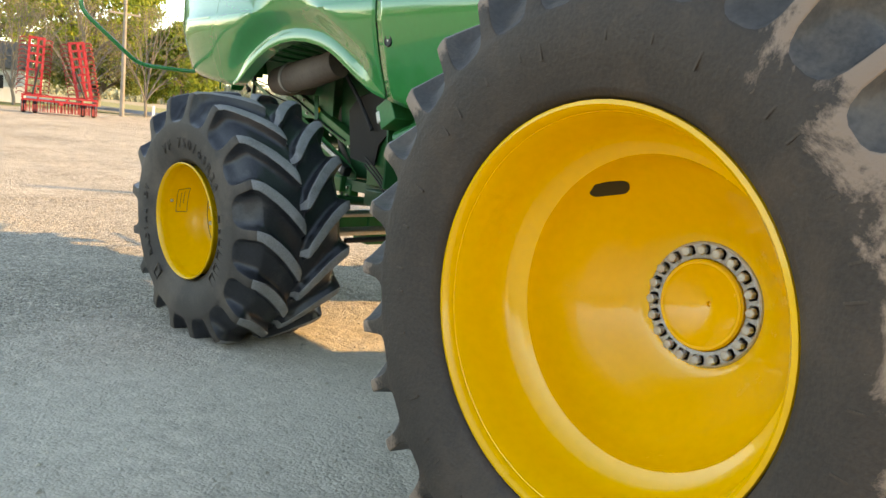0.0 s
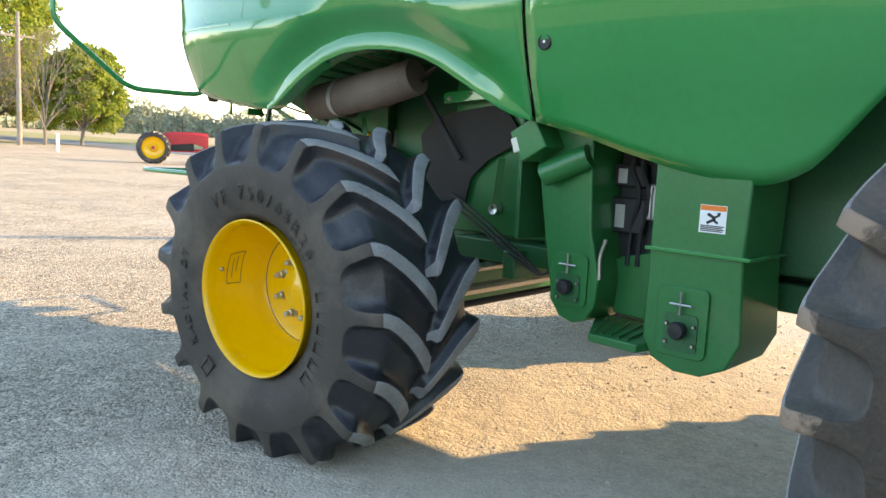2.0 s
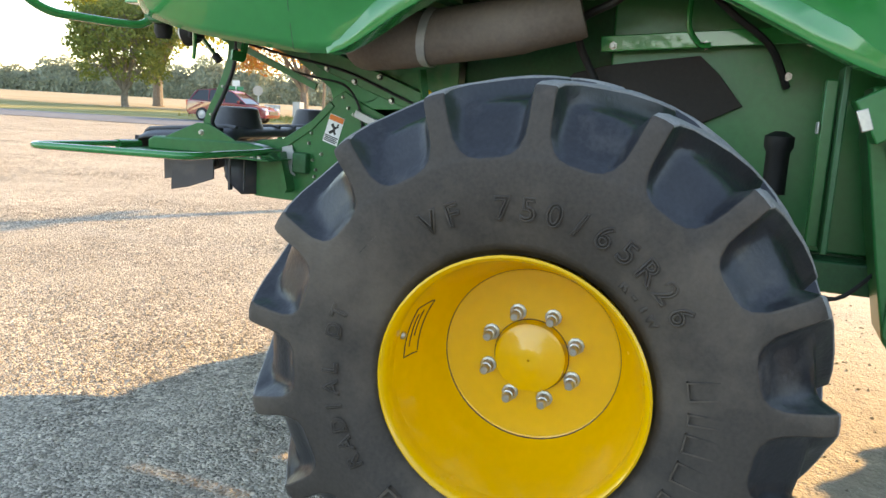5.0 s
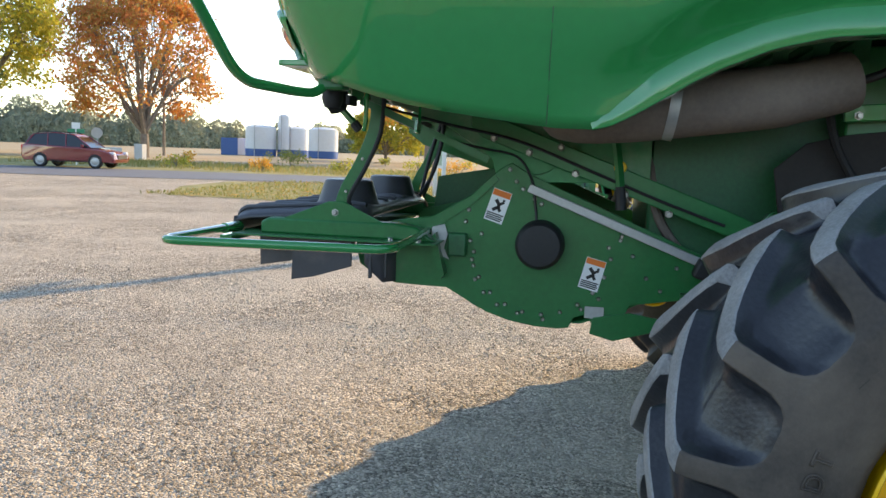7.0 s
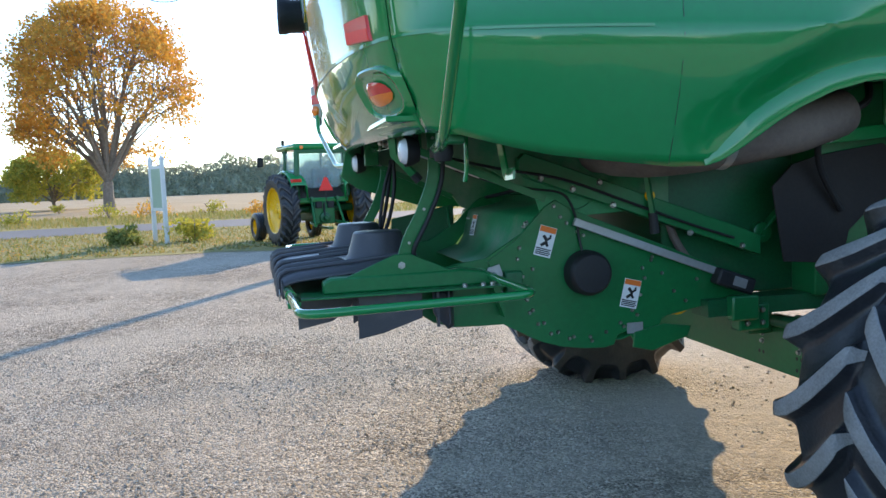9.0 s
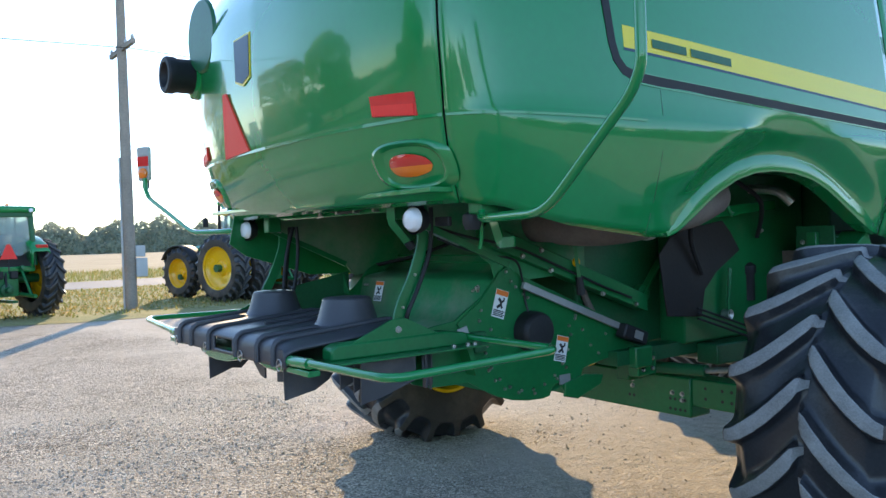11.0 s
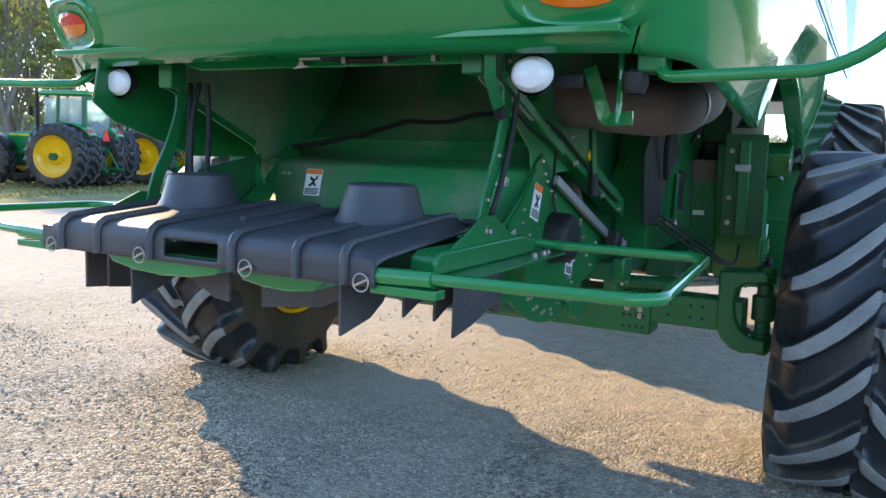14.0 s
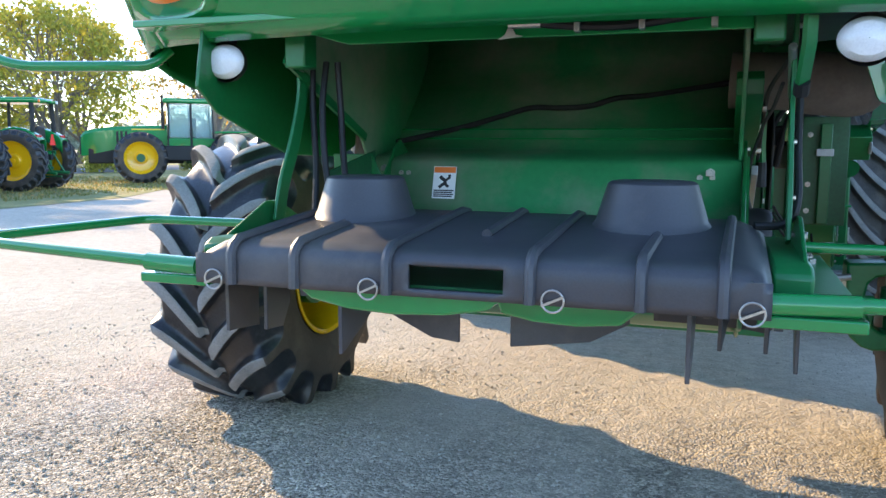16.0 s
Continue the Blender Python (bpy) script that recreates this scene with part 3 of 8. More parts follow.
# roof of the hood
bm = bmesh.new()
edge = [shell(u_of_y(-2.95) + (len(PLAN) - 1 - u_of_y(-2.95)) * i / 60, 3.4) for i in range(61)]
edge += [Vector((2 * XC - q.x, q.y, q.z)) for q in edge[-2::-1]]
rim_ = [bm.verts.new(q + Vector((0, 0, 0.0))) for q in edge]
inn = [bm.verts.new((XC + (q.x - XC) * 0.93, 0.2 + (q.y - 0.2) * 0.96, 3.44)) for q in edge]
for k in range(len(edge)):
    j = (k + 1) % len(edge)
    bm.faces.new((rim_[k], rim_[j], inn[j], inn[k]))
bm.faces.new(inn)
bmesh.ops.triangulate(bm, faces=[f for f in bm.faces if len(f.verts) > 4])
part("roof_panel", bm, GREEN, combine, "green hood roof")
part("grain_tank", box(0.85, -3.9, 3.25, 2 * XC - 0.85, -0.4, 3.95), GREEN, combine, bevel=0.06)
part("front_body", box(0.75, -5.2, 2.0, 2 * XC - 0.75, -3.0, 3.3), GREEN_IN, combine, bevel=0.05)

# dark strips behind the panel gaps
def strip(name, uzs, w, out, material, label="", depth=0.004, parent=None):
    """A thin strip that follows the shell along (u, z) points."""
    bm = bmesh.new()
    rows = []
    for i, (u, z) in enumerate(uzs):
        a, b = uzs[max(i - 1, 0)], uzs[min(i + 1, len(uzs) - 1)]
        t = (shell(*b) - shell(*a)).normalized()
        _, n = plan_at(u)
        s = t.cross(n).normalized()
        c = shell(u, z, out)
        rows.append([bm.verts.new(c + s * w / 2 + n * depth), bm.verts.new(c - s * w / 2 + n * depth), bm.verts.new(c - s * w / 2 - n * 0.004), bm.verts.new(c + s * w / 2 - n * 0.004)])
    for a, b in zip(rows, rows[1:]):
        for k in range(4):
            bm.faces.new((a[k], a[(k + 1) % 4], b[(k + 1) % 4], b[k]))
    bm.faces.new(rows[0])
    bm.faces.new(rows[-1][::-1])
    return part(name, bm, material, parent or combine, label)


# wheel arch lip, a flared rolled edge
def arch_lip():
    bm = bmesh.new()
    ys = [-0.955 + 1.955 * i / 60 for i in range(61)]
    pts = [(y, knots(LOW, y)) for y in ys]
    rows = []
    for i, (y, z) in enumerate(pts):
        a, b = pts[max(i - 2, 0)], pts[min(i + 2, len(pts) - 1)]
        ty, tz = b[0] - a[0], b[1] - a[1]
        L = math.hypot(ty, tz)
        ny, nz = -tz / L, ty / L
        edge = min(1, min(i, 60 - i) / 7)
        row = []
        for off, out in ((0.086, 0.001), (0.080, 0.007), (0.04, 0.013), (0.004, 0.018), (-0.004, 0.015), (-0.006, 0.0), (-0.008, -0.07)):
            off *= 0.35 + 0.65 * edge
            out = out * (0.4 + 0.6 * edge) if out > 0 else out
            yy, zz = y + ny * off, z + nz * off
            p = side(yy, zz, out)
            row.append(bm.verts.new(p))
        rows.append(row)
    for a, b in zip(rows, rows[1:]):
        for k in range(6):
            bm.faces.new((a[k], b[k], b[k + 1], a[k + 1]))
    return part("wheel_arch_lip", bm, GREEN, combine, "flared green wheel arch edge")


mirrored(arch_lip(), XC)

# -- wheels
REAR_TYRE = tyre_mesh("tyre", 0.77, 0.815, 0.352, 17, 0.055, 0.30, [RUBBER, LUG, TREAD], phase=18.3)
FRONT_TYRE = tyre_mesh("tyre", 0.74, 1.02, 0.565, 29, 0.055, 0.34, [RUBBER_F, LUG, TREAD_F], phase=5.8)
REAR_RIM = [(0.735, 0.379), (0.745, 0.372), (0.735, 0.352), (0.700, 0.342), (0.360, 0.342), (0.060, 0.345), (0.035, 0.347), (0.018, 0.354), (0.011, 0.361), (0.016, 0.367), (0.028, 0.365), (0.040, 0.356), (0.055, 0.349), (0.075, 0.346), (0.110, 0.340), (0.190, 0.325), (0.250, 0.300), (0.290, 0.280), (0.315, 0.270), (0.322, 0.264)]
REAR_DISC = [(0.322, 0.266), (0.326, 0.262), (0.328, 0.255), (0.329, 0.20), (0.329, 0.125), (0.327, 0.112), (0.315, 0.108), (0.298, 0.104), (0.292, 0.092), (0.289, 0.055), (0.280, 0.040), (0.277, 0.02), (0.277, 0.004), (0.288, 0.0035), (0.290, 0.0005)]
WHEEL_BOLT = mesh_of("bolt", revolve([(-0.004, 0.001), (-0.004, 0.025), (0.004, 0.025), (0.006, 0.018), (0.034, 0.018), (0.036, 0.014), (0.058, 0.013), (0.061, 0.010), (0.061, 0.001)], 10), STEEL)


def rear_wheel(at, flip):
    """A rear wheel: the disc with rim, hub bolts and drum, and its tyre."""
    place = Matrix.Translation(at) @ (Matrix.Rotation(math.pi, 4, "Z") if flip else Matrix())
    disc = part("wheel", mesh_of("wheel", revolve(REAR_DISC, 64), YELLOW), None, combine, "yellow rear wheel disc with eight hub bolts")
    disc.matrix_basis = place
    t = part("tyre", REAR_TYRE, None, combine, "dusty black rear tyre with deep curved lugs")
    t.matrix_basis = place
    part("rim", mesh_of("rim", revolve(REAR_RIM, 64), YELLOW), None, disc, "deep yellow steel rim")
    for k in range(8):
        a = math.pi / 4 * (k + 0.45)
        piece("bolt", WHEEL_BOLT, disc, Matrix.Translation((0.327, 0.1375 * math.sin(a), 0.1375 * math.cos(a))) @ Matrix.Rotation(math.pi, 4, "Z") @ Matrix.Rotation(a * 1.7, 4, "X"))
    part("hub_seam", revolve([(0.326, 0.108), (0.322, 0.110), (0.326, 0.113), (0.330, 0.111)], 48), SEAM, disc)
    part("disc_seam", revolve([(0.3262, 0.2615), (0.3235, 0.2635), (0.3215, 0.2655), (0.3255, 0.2645)], 64), SEAM, disc)
    part("axle_drum", revolve([(0.33, 0.20), (0.66, 0.20), (0.66, 0.001)], 32), GREEN_IN, disc)
    return disc, t


RZ = 0.747
wheel_r, tyre_r = rear_wheel((-0.02, 0, RZ), False)
wheel_l, tyre_l = rear_wheel((4.53, 0, RZ), True)
# the near wheel is steered a little and leans with its axle
STEER = Matrix.Translation((0.31, 0, RZ)) @ Matrix.Rotation(radians(4.5), 4, "Z") @ Matrix.Rotation(radians(-2.5), 4, "Y") @ Matrix.Translation((-0.31, 0, -RZ))
for ob in (wheel_r, tyre_r):
    ob.matrix_basis = STEER @ ob.matrix_basis


# outlined decal and screw inside the near rim
def rim_r(x):
    return knots([(0.075, 0.347), (0.110, 0.340), (0.190, 0.325), (0.250, 0.300)], x)


def rim_at(x, deg, inn=0.001):
    q = rim_r(x) - inn
    return Vector((x, q * math.sin(radians(deg)), q * math.cos(radians(deg))))


bm = bmesh.new()
for pts in ([(0.135, d) for d in range(62, 90, 3)], [(0.205, d) for d in range(58, 90, 3)], [(0.135 + 0.0175 * k, 62 - k) for k in range(5)], [(0.135 + 0.0175 * k, 89) for k in range(5)], [(0.16, d) for d in range(66, 86, 3)], [(0.18, d) for d in range(64, 80, 3)]):
    tube([rim_at(x, d) for x, d in pts], 0.0018, 4, bm)
part("rim_decal", bm, INK, wheel_r, "thin black outlined decal", smooth=False)
ob = part("valve_screw", revolve([(0.0, 0.011), (0.008, 0.010), (0.012, 0.005), (0.012, 0.001)], 12), STEEL, wheel_r)
ob.matrix_basis = Matrix.Translation(rim_at(0.104, 75.6)) @ Matrix.Rotation(radians(-75.6), 4, "X") @ Matrix.Rotation(radians(90), 4, "Y")
LETTER = RUBBER
ring_text("VF 750/65R26", 0.085, 0.490, -14.5, 7.75, 0.003, tyre_r, LETTER, "moulded tyre size letter")
ring_text("RADIAL DT", 0.062, 0.505, 97, 6.4, 0.001, tyre_r, LETTER, "moulded tyre type letter")
ring_text("R-1W", 0.035, 0.42, -48, 5.0, 0.027, tyre_r, LETTER, "small moulded letter")
# moulded frame and bars of the sidewall marks
for d0, r0_, w, hh in ((48, 0.54, 0.07, 0.012), (140, 0.50, 0.065, 0.09), (-80, 0.50, 0.05, 0.10), (-89, 0.50, 0.03, 0.10), (-97, 0.50, 0.05, 0.10), (-107, 0.50, 0.055, 0.10), (-118, 0.50, 0.05, 0.10), (-128, 0.50, 0.055, 0.10), (60, 0.545, 0.06, 0.010)):
    bm = bmesh.new()
    if hh > 0.05 and d0 > 0:
        for a, b, c, d in ((-w / 2, -hh / 2, w / 2, -hh / 2 + 0.008), (-w / 2, hh / 2 - 0.008, w / 2, hh / 2), (-w / 2, -hh / 2, -w / 2 + 0.008, hh / 2), (w / 2 - 0.008, -hh / 2, w / 2, hh / 2)):
            box(-0.004, a, b, 0.03, c, d, bm=bm)
    elif hh > 0.05:
        for a, b, c, d in ((-w / 2, -hh / 2, w / 2, -hh / 2 + 0.004), (-w / 2, hh / 2 - 0.004, w / 2, hh / 2), (-w / 2, -hh / 2, -w / 2 + 0.004, hh / 2), (w / 2 - 0.004, -hh / 2, w / 2, hh / 2)):
            box(0.002, a, b, 0.03, c, d, bm=bm)
    else:
        box(0.001, -w / 2, -hh / 2, 0.03, w / 2, hh / 2, bm=bm)
    piece("moulded_mark", mesh_of("moulded_mark", bm, LETTER, False), tyre_r, Matrix.Rotation(radians(-d0), 4, "X") @ Matrix.Translation((0.0, 0, r0_)))

FRONT_RIM = [(0.69, 0.58), (0.70, 0.57), (0.69, 0.555), (0.66, 0.545), (0.42, 0.545), (0.10, 0.55), (0.065, 0.555), (0.050, 0.566), (0.054, 0.578), (0.066, 0.580), (0.078, 0.570), (0.088, 0.550), (0.13, 0.538), (0.22, 0.526), (0.275, 0.512), (0.30, 0.492), (0.312, 0.470), (0.322, 0.452), (0.36, 0.443)]
FRONT_DISH = [(0.36, 0.443), (0.41, 0.43), (0.46, 0.405), (0.53, 0.345), (0.595, 0.275), (0.63, 0.232), (0.640, 0.208), (0.642, 0.178)]
FRONT_HUB = [(0.644, 0.144), (0.622, 0.144), (0.615, 0.138), (0.616, 0.130), (0.626, 0.120), (0.655, 0.062), (0.672, 0.020), (0.674, 0.009), (0.684, 0.007), (0.685, 0.0005)]
NUT = bolt_mesh(0.0155, 0.024, STEEL)
FRONT_DISC = mesh_of("wheel", revolve(FRONT_DISH, 72), YELLOW)
FRONT_BARREL = mesh_of("rim", revolve(FRONT_RIM, 72), YELLOW)


def front_wheel(x, flip, detail):
    place = Matrix.Translation((x, -3.53, 1.002)) @ (Matrix.Rotation(math.pi, 4, "Z") if flip else Matrix())
    d = part("wheel", FRONT_DISC, None, combine, "large yellow front wheel with a dished centre")
    d.matrix_basis = place
    t = part("tyre", FRONT_TYRE, None, combine, "mud-stained front drive tyre")
    t.matrix_basis = place
    part("rim", FRONT_BARREL, None, d, "wide glossy yellow rim")
    if detail:
        part("hub_cap", revolve(FRONT_HUB, 48), YELLOW, d, "yellow domed hub cap")
        part("bolt_ring", revolve([(0.642, 0.145), (0.632, 0.147), (0.630, 0.158), (0.630, 0.190), (0.634, 0.196), (0.642, 0.199)], 60), GREY, d, "grey ring of hub bolts")
        for k in range(20):
            a = 2 * math.pi * (k + 0.3) / 20
            piece("bolt", NUT, d, Matrix.Translation((0.630, 0.172 * math.sin(a), 0.172 * math.cos(a))) @ Matrix.Rotation(math.pi, 4, "Z") @ Matrix.Rotation(a, 4, "X"))
        ob = part("valve_slot", plate(round_rect(-0.062, -0.030, 0.062, 0.030, 0.024), "x", -0.005, 0.006), INK, d, "black valve slot in the dish")
        ob.matrix_basis = Matrix.Rotation(radians(-38), 4, "X") @ Matrix.Translation((0.432, 0.0, 0.418)) @ Matrix.Rotation(radians(-63), 4, "Y") @ Matrix.Rotation(radians(42), 4, "X")
        # worn rubber crumbs and moulded ribs of the sidewall
        for k in range(40):
            a = radians(k * 9 + (k * 37 % 5))
            bm = box(-0.003, -0.003, -0.028 - 0.01 * (k % 3), 0.004, 0.003, 0.03)
            piece("moulded_mark", mesh_of("moulded_mark", bm, RUBBER_F, False), t, Matrix.Rotation(a, 4, "X") @ Matrix.Translation((0.004, 0, 0.745 + 0.012 * (k % 2))))
        ring_text("IW", 0.045, 0.66, -128, 4.0, 0.010, t, RUBBER_F, "small moulded letter")
    return d


front_wheel(-0.45, False, True)
front_wheel(0.36, False, False)
front_wheel(2 * XC + 0.45, True, False)
front_wheel(2 * XC - 0.50, True, False)
part("front_axle", box(0.4, -3.7, 0.8, 2 * XC - 0.4, -3.35, 1.15), GREEN_IN, combine, bevel=0.03)

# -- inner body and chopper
# inner walls take the darkened green, which carries their deep shade
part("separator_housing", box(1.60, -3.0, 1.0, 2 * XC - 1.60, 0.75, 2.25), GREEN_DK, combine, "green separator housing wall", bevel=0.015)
for sx in (1.25, 2 * XC - 1.60):
    part("side_shield", box(sx, -2.9, 1.02, sx + 0.345, -1.30, 2.2), GREEN_DK, combine, "green inner side shield, darkened for shade", bevel=0.01)
PLATE = [(1.66, 1.262), (1.49, 1.365), (1.374, 1.479), (1.322, 1.509), (1.24, 1.46), (1.0, 1.36), (0.50, 1.15), (0.33, 1.05), (0.33, 0.98), (0.60, 0.965), (0.80, 0.93), (0.86, 0.79), (0.945, 0.818), (0.972, 0.88), (1.03, 0.862), (1.05, 0.816), (1.10, 0.808), (1.20, 0.812), (1.306, 0.829), (1.40, 0.858), (1.458, 0.885), (1.52, 0.92), (1.586, 0.956), (1.70, 0.957), (1.815, 0.961), (1.91, 0.99), (1.98, 1.04), (2.0, 1.12), (1.97, 1.20), (1.80, 1.245)]
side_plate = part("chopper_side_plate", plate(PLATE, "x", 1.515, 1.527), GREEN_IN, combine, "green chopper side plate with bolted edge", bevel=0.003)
mirrored(side_plate, XC)
BOLT = bolt_mesh(0.011, 0.012, STEEL)
BOLT_S = bolt_mesh(0.007, 0.008, STEEL)
FACE_X = Matrix.Rotation(math.pi, 4, "Z")
for y, z in ((1.30, 1.43), (1.27, 1.40), (1.22, 1.36), (1.19, 1.34), (1.44, 1.20), (1.47, 1.12), (1.47, 1.06), (1.46, 1.0), (1.42, 0.945), (1.36, 0.895), (1.27, 0.865), (1.16, 0.845), (1.0, 0.90), (0.93, 0.95), (0.90, 1.17), (0.80, 1.14), (0.74, 1.05), (1.33, 1.48), (0.85, 1.22), (0.62, 1.10), (0.68, 1.0), (1.62, 1.20), (1.50, 1.30)):
    piece("bolt", BOLT_S, side_plate, Matrix.Translation((1.515, y, z)) @ FACE_X)
# black round cover on the chopper shaft
part("shaft_cover", revolve([(1.515, 0.104), (1.45, 0.102), (1.43, 0.096), (1.42, 0.085), (1.418, 0.05), (1.418, 0.001)], 40, (0, 1.187, 1.17)), BLACK, combine, "round black shaft cover")
part("wedge_guide", plate([(1.585, 1.02), (1.60, 1.0), (1.66, 1.17), (1.63, 1.20)], "x", 1.44, 1.515), GREEN_IN, combine)
part("gusset_box", box(1.47, 1.50, 1.10, 1.515, 1.58, 1.20, ), GREEN_DK, combine, bevel=0.008)
# drum housing under the plates
bm = bmesh.new()
line = [(1.60, 0.985), (1.50, 0.93), (1.40, 0.88), (1.30, 0.852), (1.15, 0.835), (1.0, 0.842), (0.85, 0.90), (0.60, 1.02)]
for (a, b), (c, d) in zip(line, line[1:]):
    bm.faces.new([bm.verts.new(v) for v in ((1.527, a, b), (2 * XC - 1.527, a, b), (2 * XC - 1.527, c, d), (1.527, c, d))])
bmesh.ops.remove_doubles(bm, verts=bm.verts[:], dist=1e-4)
hs = part("drum_housing", bm, GREEN_IN, combine, "curved green chopper drum housing")
hs.modifiers.new("sheet", "SOLIDIFY").thickness = 0.006
# sloping bar with bolts above the plate, and the grey guide rail
slope = [(1.50, 1.70), (1.47, 1.725), (0.40, 1.335), (0.30, 1.29), (0.30, 1.20), (0.40, 1.235), (1.45, 1.61), (1.50, 1.65)]
bar = part("sloping_beam", plate(slope, "x", 1.478, 1.56), GREEN_IN, combine, "sloping green beam", bevel=0.004)
for y, z in ((1.055, 1.475), (0.67, 1.326), (0.40, 1.25), (1.40, 1.61), (1.25, 1.555), (0.85, 1.40), (1.12, 1.58)):
    piece("bolt", BOLT, bar, Matrix.Translation((1.478, y, z)) @ FACE_X)
part("guide_rail", tube([(1.487, 1.245, 1.408), (1.487, 0.525, 1.130)], 0.02, flat=(0.022, 0.036)), GREY, combine, "grey aluminium guide rail", bevel=0.003)
part("actuator_box", box(-0.035, -0.10, -0.04, 0.035, 0.10, 0.04, Matrix.Translation((1.46, 0.46, 1.085)) @ Matrix.Rotation(radians(20), 4, "X")), BLACK, combine, "black actuator with pale label", bevel=0.012)
part("actuator_label", box(-0.002, -0.04, -0.022, 0.002, 0.03, 0.022, Matrix.Translation((1.424, 0.45, 1.083)) @ Matrix.Rotation(radians(20), 4, "X")), GREY, combine)
part("lever", tube(round_path([(1.46, 0.90, 1.62), (1.46, 0.88, 1.50), (1.455, 0.87, 1.42)], 0.03), 0.017, flat=(0.03, 0.02)), GREEN_IN, combine, "green lever with a black grip")
part("lever_grip", tube([(1.455, 0.872, 1.43), (1.455, 0.862, 1.335)], [0.02, 0.024], 10), BLACK, combine)
part("yellow_clip", revolve([(1.475, 0.001), (1.465, 0.008), (1.465, 0.022), (1.475, 0.026)], 16, (0, 0.875, 1.508)), YELLOW, combine, "small yellow clip")
part("yellow_guard", plate(arc(0.70, 1.0, 0.075, 90, 270, 10) + [(0.74, 0.93), (0.74, 1.07)], "x", 1.55, 1.60), YELLOW, combine, "bright yellow shaft guard", bevel=0.01)


def sticker(at, right, up, w, h, parent=None, tilt=0.0):
    """A safety label: orange head, white field with a black symbol, lines of writing as bars."""
    r, u = Vector(right).normalized(), Vector(up).normalized()
    if tilt:
        q = Matrix.Rotation(radians(tilt), 3, r.cross(u))
        r, u = q @ r, q @ u
    n = r.cross(u)
    m = Matrix((r, u, n)).transposed().to_4x4()
    m.translation = Vector(at)
    base = part("safety_label", box(-w / 2, -h / 2, 0, w / 2, h / 2, 0.002, m), WHITE, parent or combine, "white safety label with orange head")
    part("label_head", box(-w / 2 + 0.002, h * 0.30, 0.002, w / 2 - 0.002, h / 2 - 0.002, 0.003, m), ORANGE, base)
    sym = bmesh.new()
    for x0, y0, x1, y1, t in ((-0.20, 0.18, 0.10, 0.02, 0.055), (0.10, 0.02, -0.22, -0.16, 0.05), (0.06, 0.06, 0.26, 0.17, 0.04), (0.0, -0.02, 0.20, -0.14, 0.045), (0.16, 0.20, 0.28, 0.22, 0.035)):
        a, b = Vector((x0 * w, y0 * h, 0.003)), Vector((x1 * w, y1 * h, 0.003))
        d = (b - a).normalized()
        s = Vector((-d.y, d.x, 0)) * t * h
        sym.faces.new([sym.verts.new(m @ v) for v in (a + s, a - s, b - s, b + s)])
    part("label_symbol", sym, INK, base, smooth=False)
    for k in range(4):
        part("text_bar", box(-w * 0.44, -h * (0.25 + 0.06 * k) - h * 0.02, 0.002, w * (0.44 - 0.06 * (k % 2)), -h * (0.25 + 0.06 * k) + h * 0.018, 0.003, m), INK, base)
    return base


# the plate faces -x: right in the label is -y
sticker((1.514, 1.375, 1.322), (0, -1, 0), (0, 0, 1), 0.082, 0.14, tilt=-17)
sticker((1.514, 0.962, 1.053), (0, -1, 0), (0, 0, 1), 0.085, 0.135, tilt=-14)
part("blue_label", box(1.509, 0.905, 0.865, 1.513, 0.985, 0.915), GREY, combine, "small pale blue label")

# thin cable over the plate, wires along the beam
part("thin_cable", tube(smooth_path([(1.44, 1.80, 1.66), (1.455, 1.62, 1.60), (1.47, 1.45, 1.565), (1.475, 1.30, 1.535), (1.50, 1.235, 1.44), (1.505, 1.215, 1.33), (1.49, 1.205, 1.26)], 6), 0.006, 6), BLACK, combine, "thin black sensor cable")
part("thin_cable", tube(smooth_path([(1.43, 1.86, 1.72), (1.465, 1.60, 1.66), (1.468, 1.30, 1.60), (1.468, 1.0, 1.49), (1.468, 0.70, 1.375), (1.468, 0.45, 1.29)], 6), 0.007, 6), BLACK, combine, "thin black sensor cable")
part("pale_bracket", plate([(1.655, 1.22), (1.60, 1.235), (1.585, 1.19), (1.60, 1.13), (1.575, 1.08), (1.62, 1.10), (1.66, 1.15)], "x", 1.498, 1.504), GREY, combine, "small bare steel bracket", bevel=0.002)
part("plate_stiffener", tube([(1.512, 1.645, 1.235), (1.512, 1.50, 1.33), (1.512, 1.385, 1.445)], 0.01, flat=(0.012, 0.03)), GREEN_IN, side_plate)
part("lower_bracket", plate([(0.96, 0.80), (0.86, 0.775), (0.68, 0.83), (0.66, 0.88), (0.80, 0.90), (0.95, 0.87)], "x", 1.50, 1.513), GREEN_IN, side_plate, bevel=0.003)
part("mount_block", box(1.44, 0.28, 0.84, 1.52, 0.44, 0.97), GREEN_IN, combine, "bolted green mounting block", bevel=0.01)
part("mount_block", box(1.40, 0.36, 0.90, 1.46, 0.50, 1.02), GREEN_IN, combine, bevel=0.01)
for y, z in ((0.32, 0.88), (0.40, 0.88), (0.32, 0.94), (0.40, 0.94)):
    piece("bolt", BOLT, side_plate, Matrix.Translation((1.44, y, z)) @ FACE_X)
for k in range(14):
    a = radians(-15 + 15.5 * k)
    piece("bolt", BOLT_S, side_plate, Matrix.Translation((1.515, 1.187 + 0.335 * math.cos(a) * (0.9 if math.sin(a) > 0 else 1), 1.17 - 0.305 * math.sin(a))) @ FACE_X)
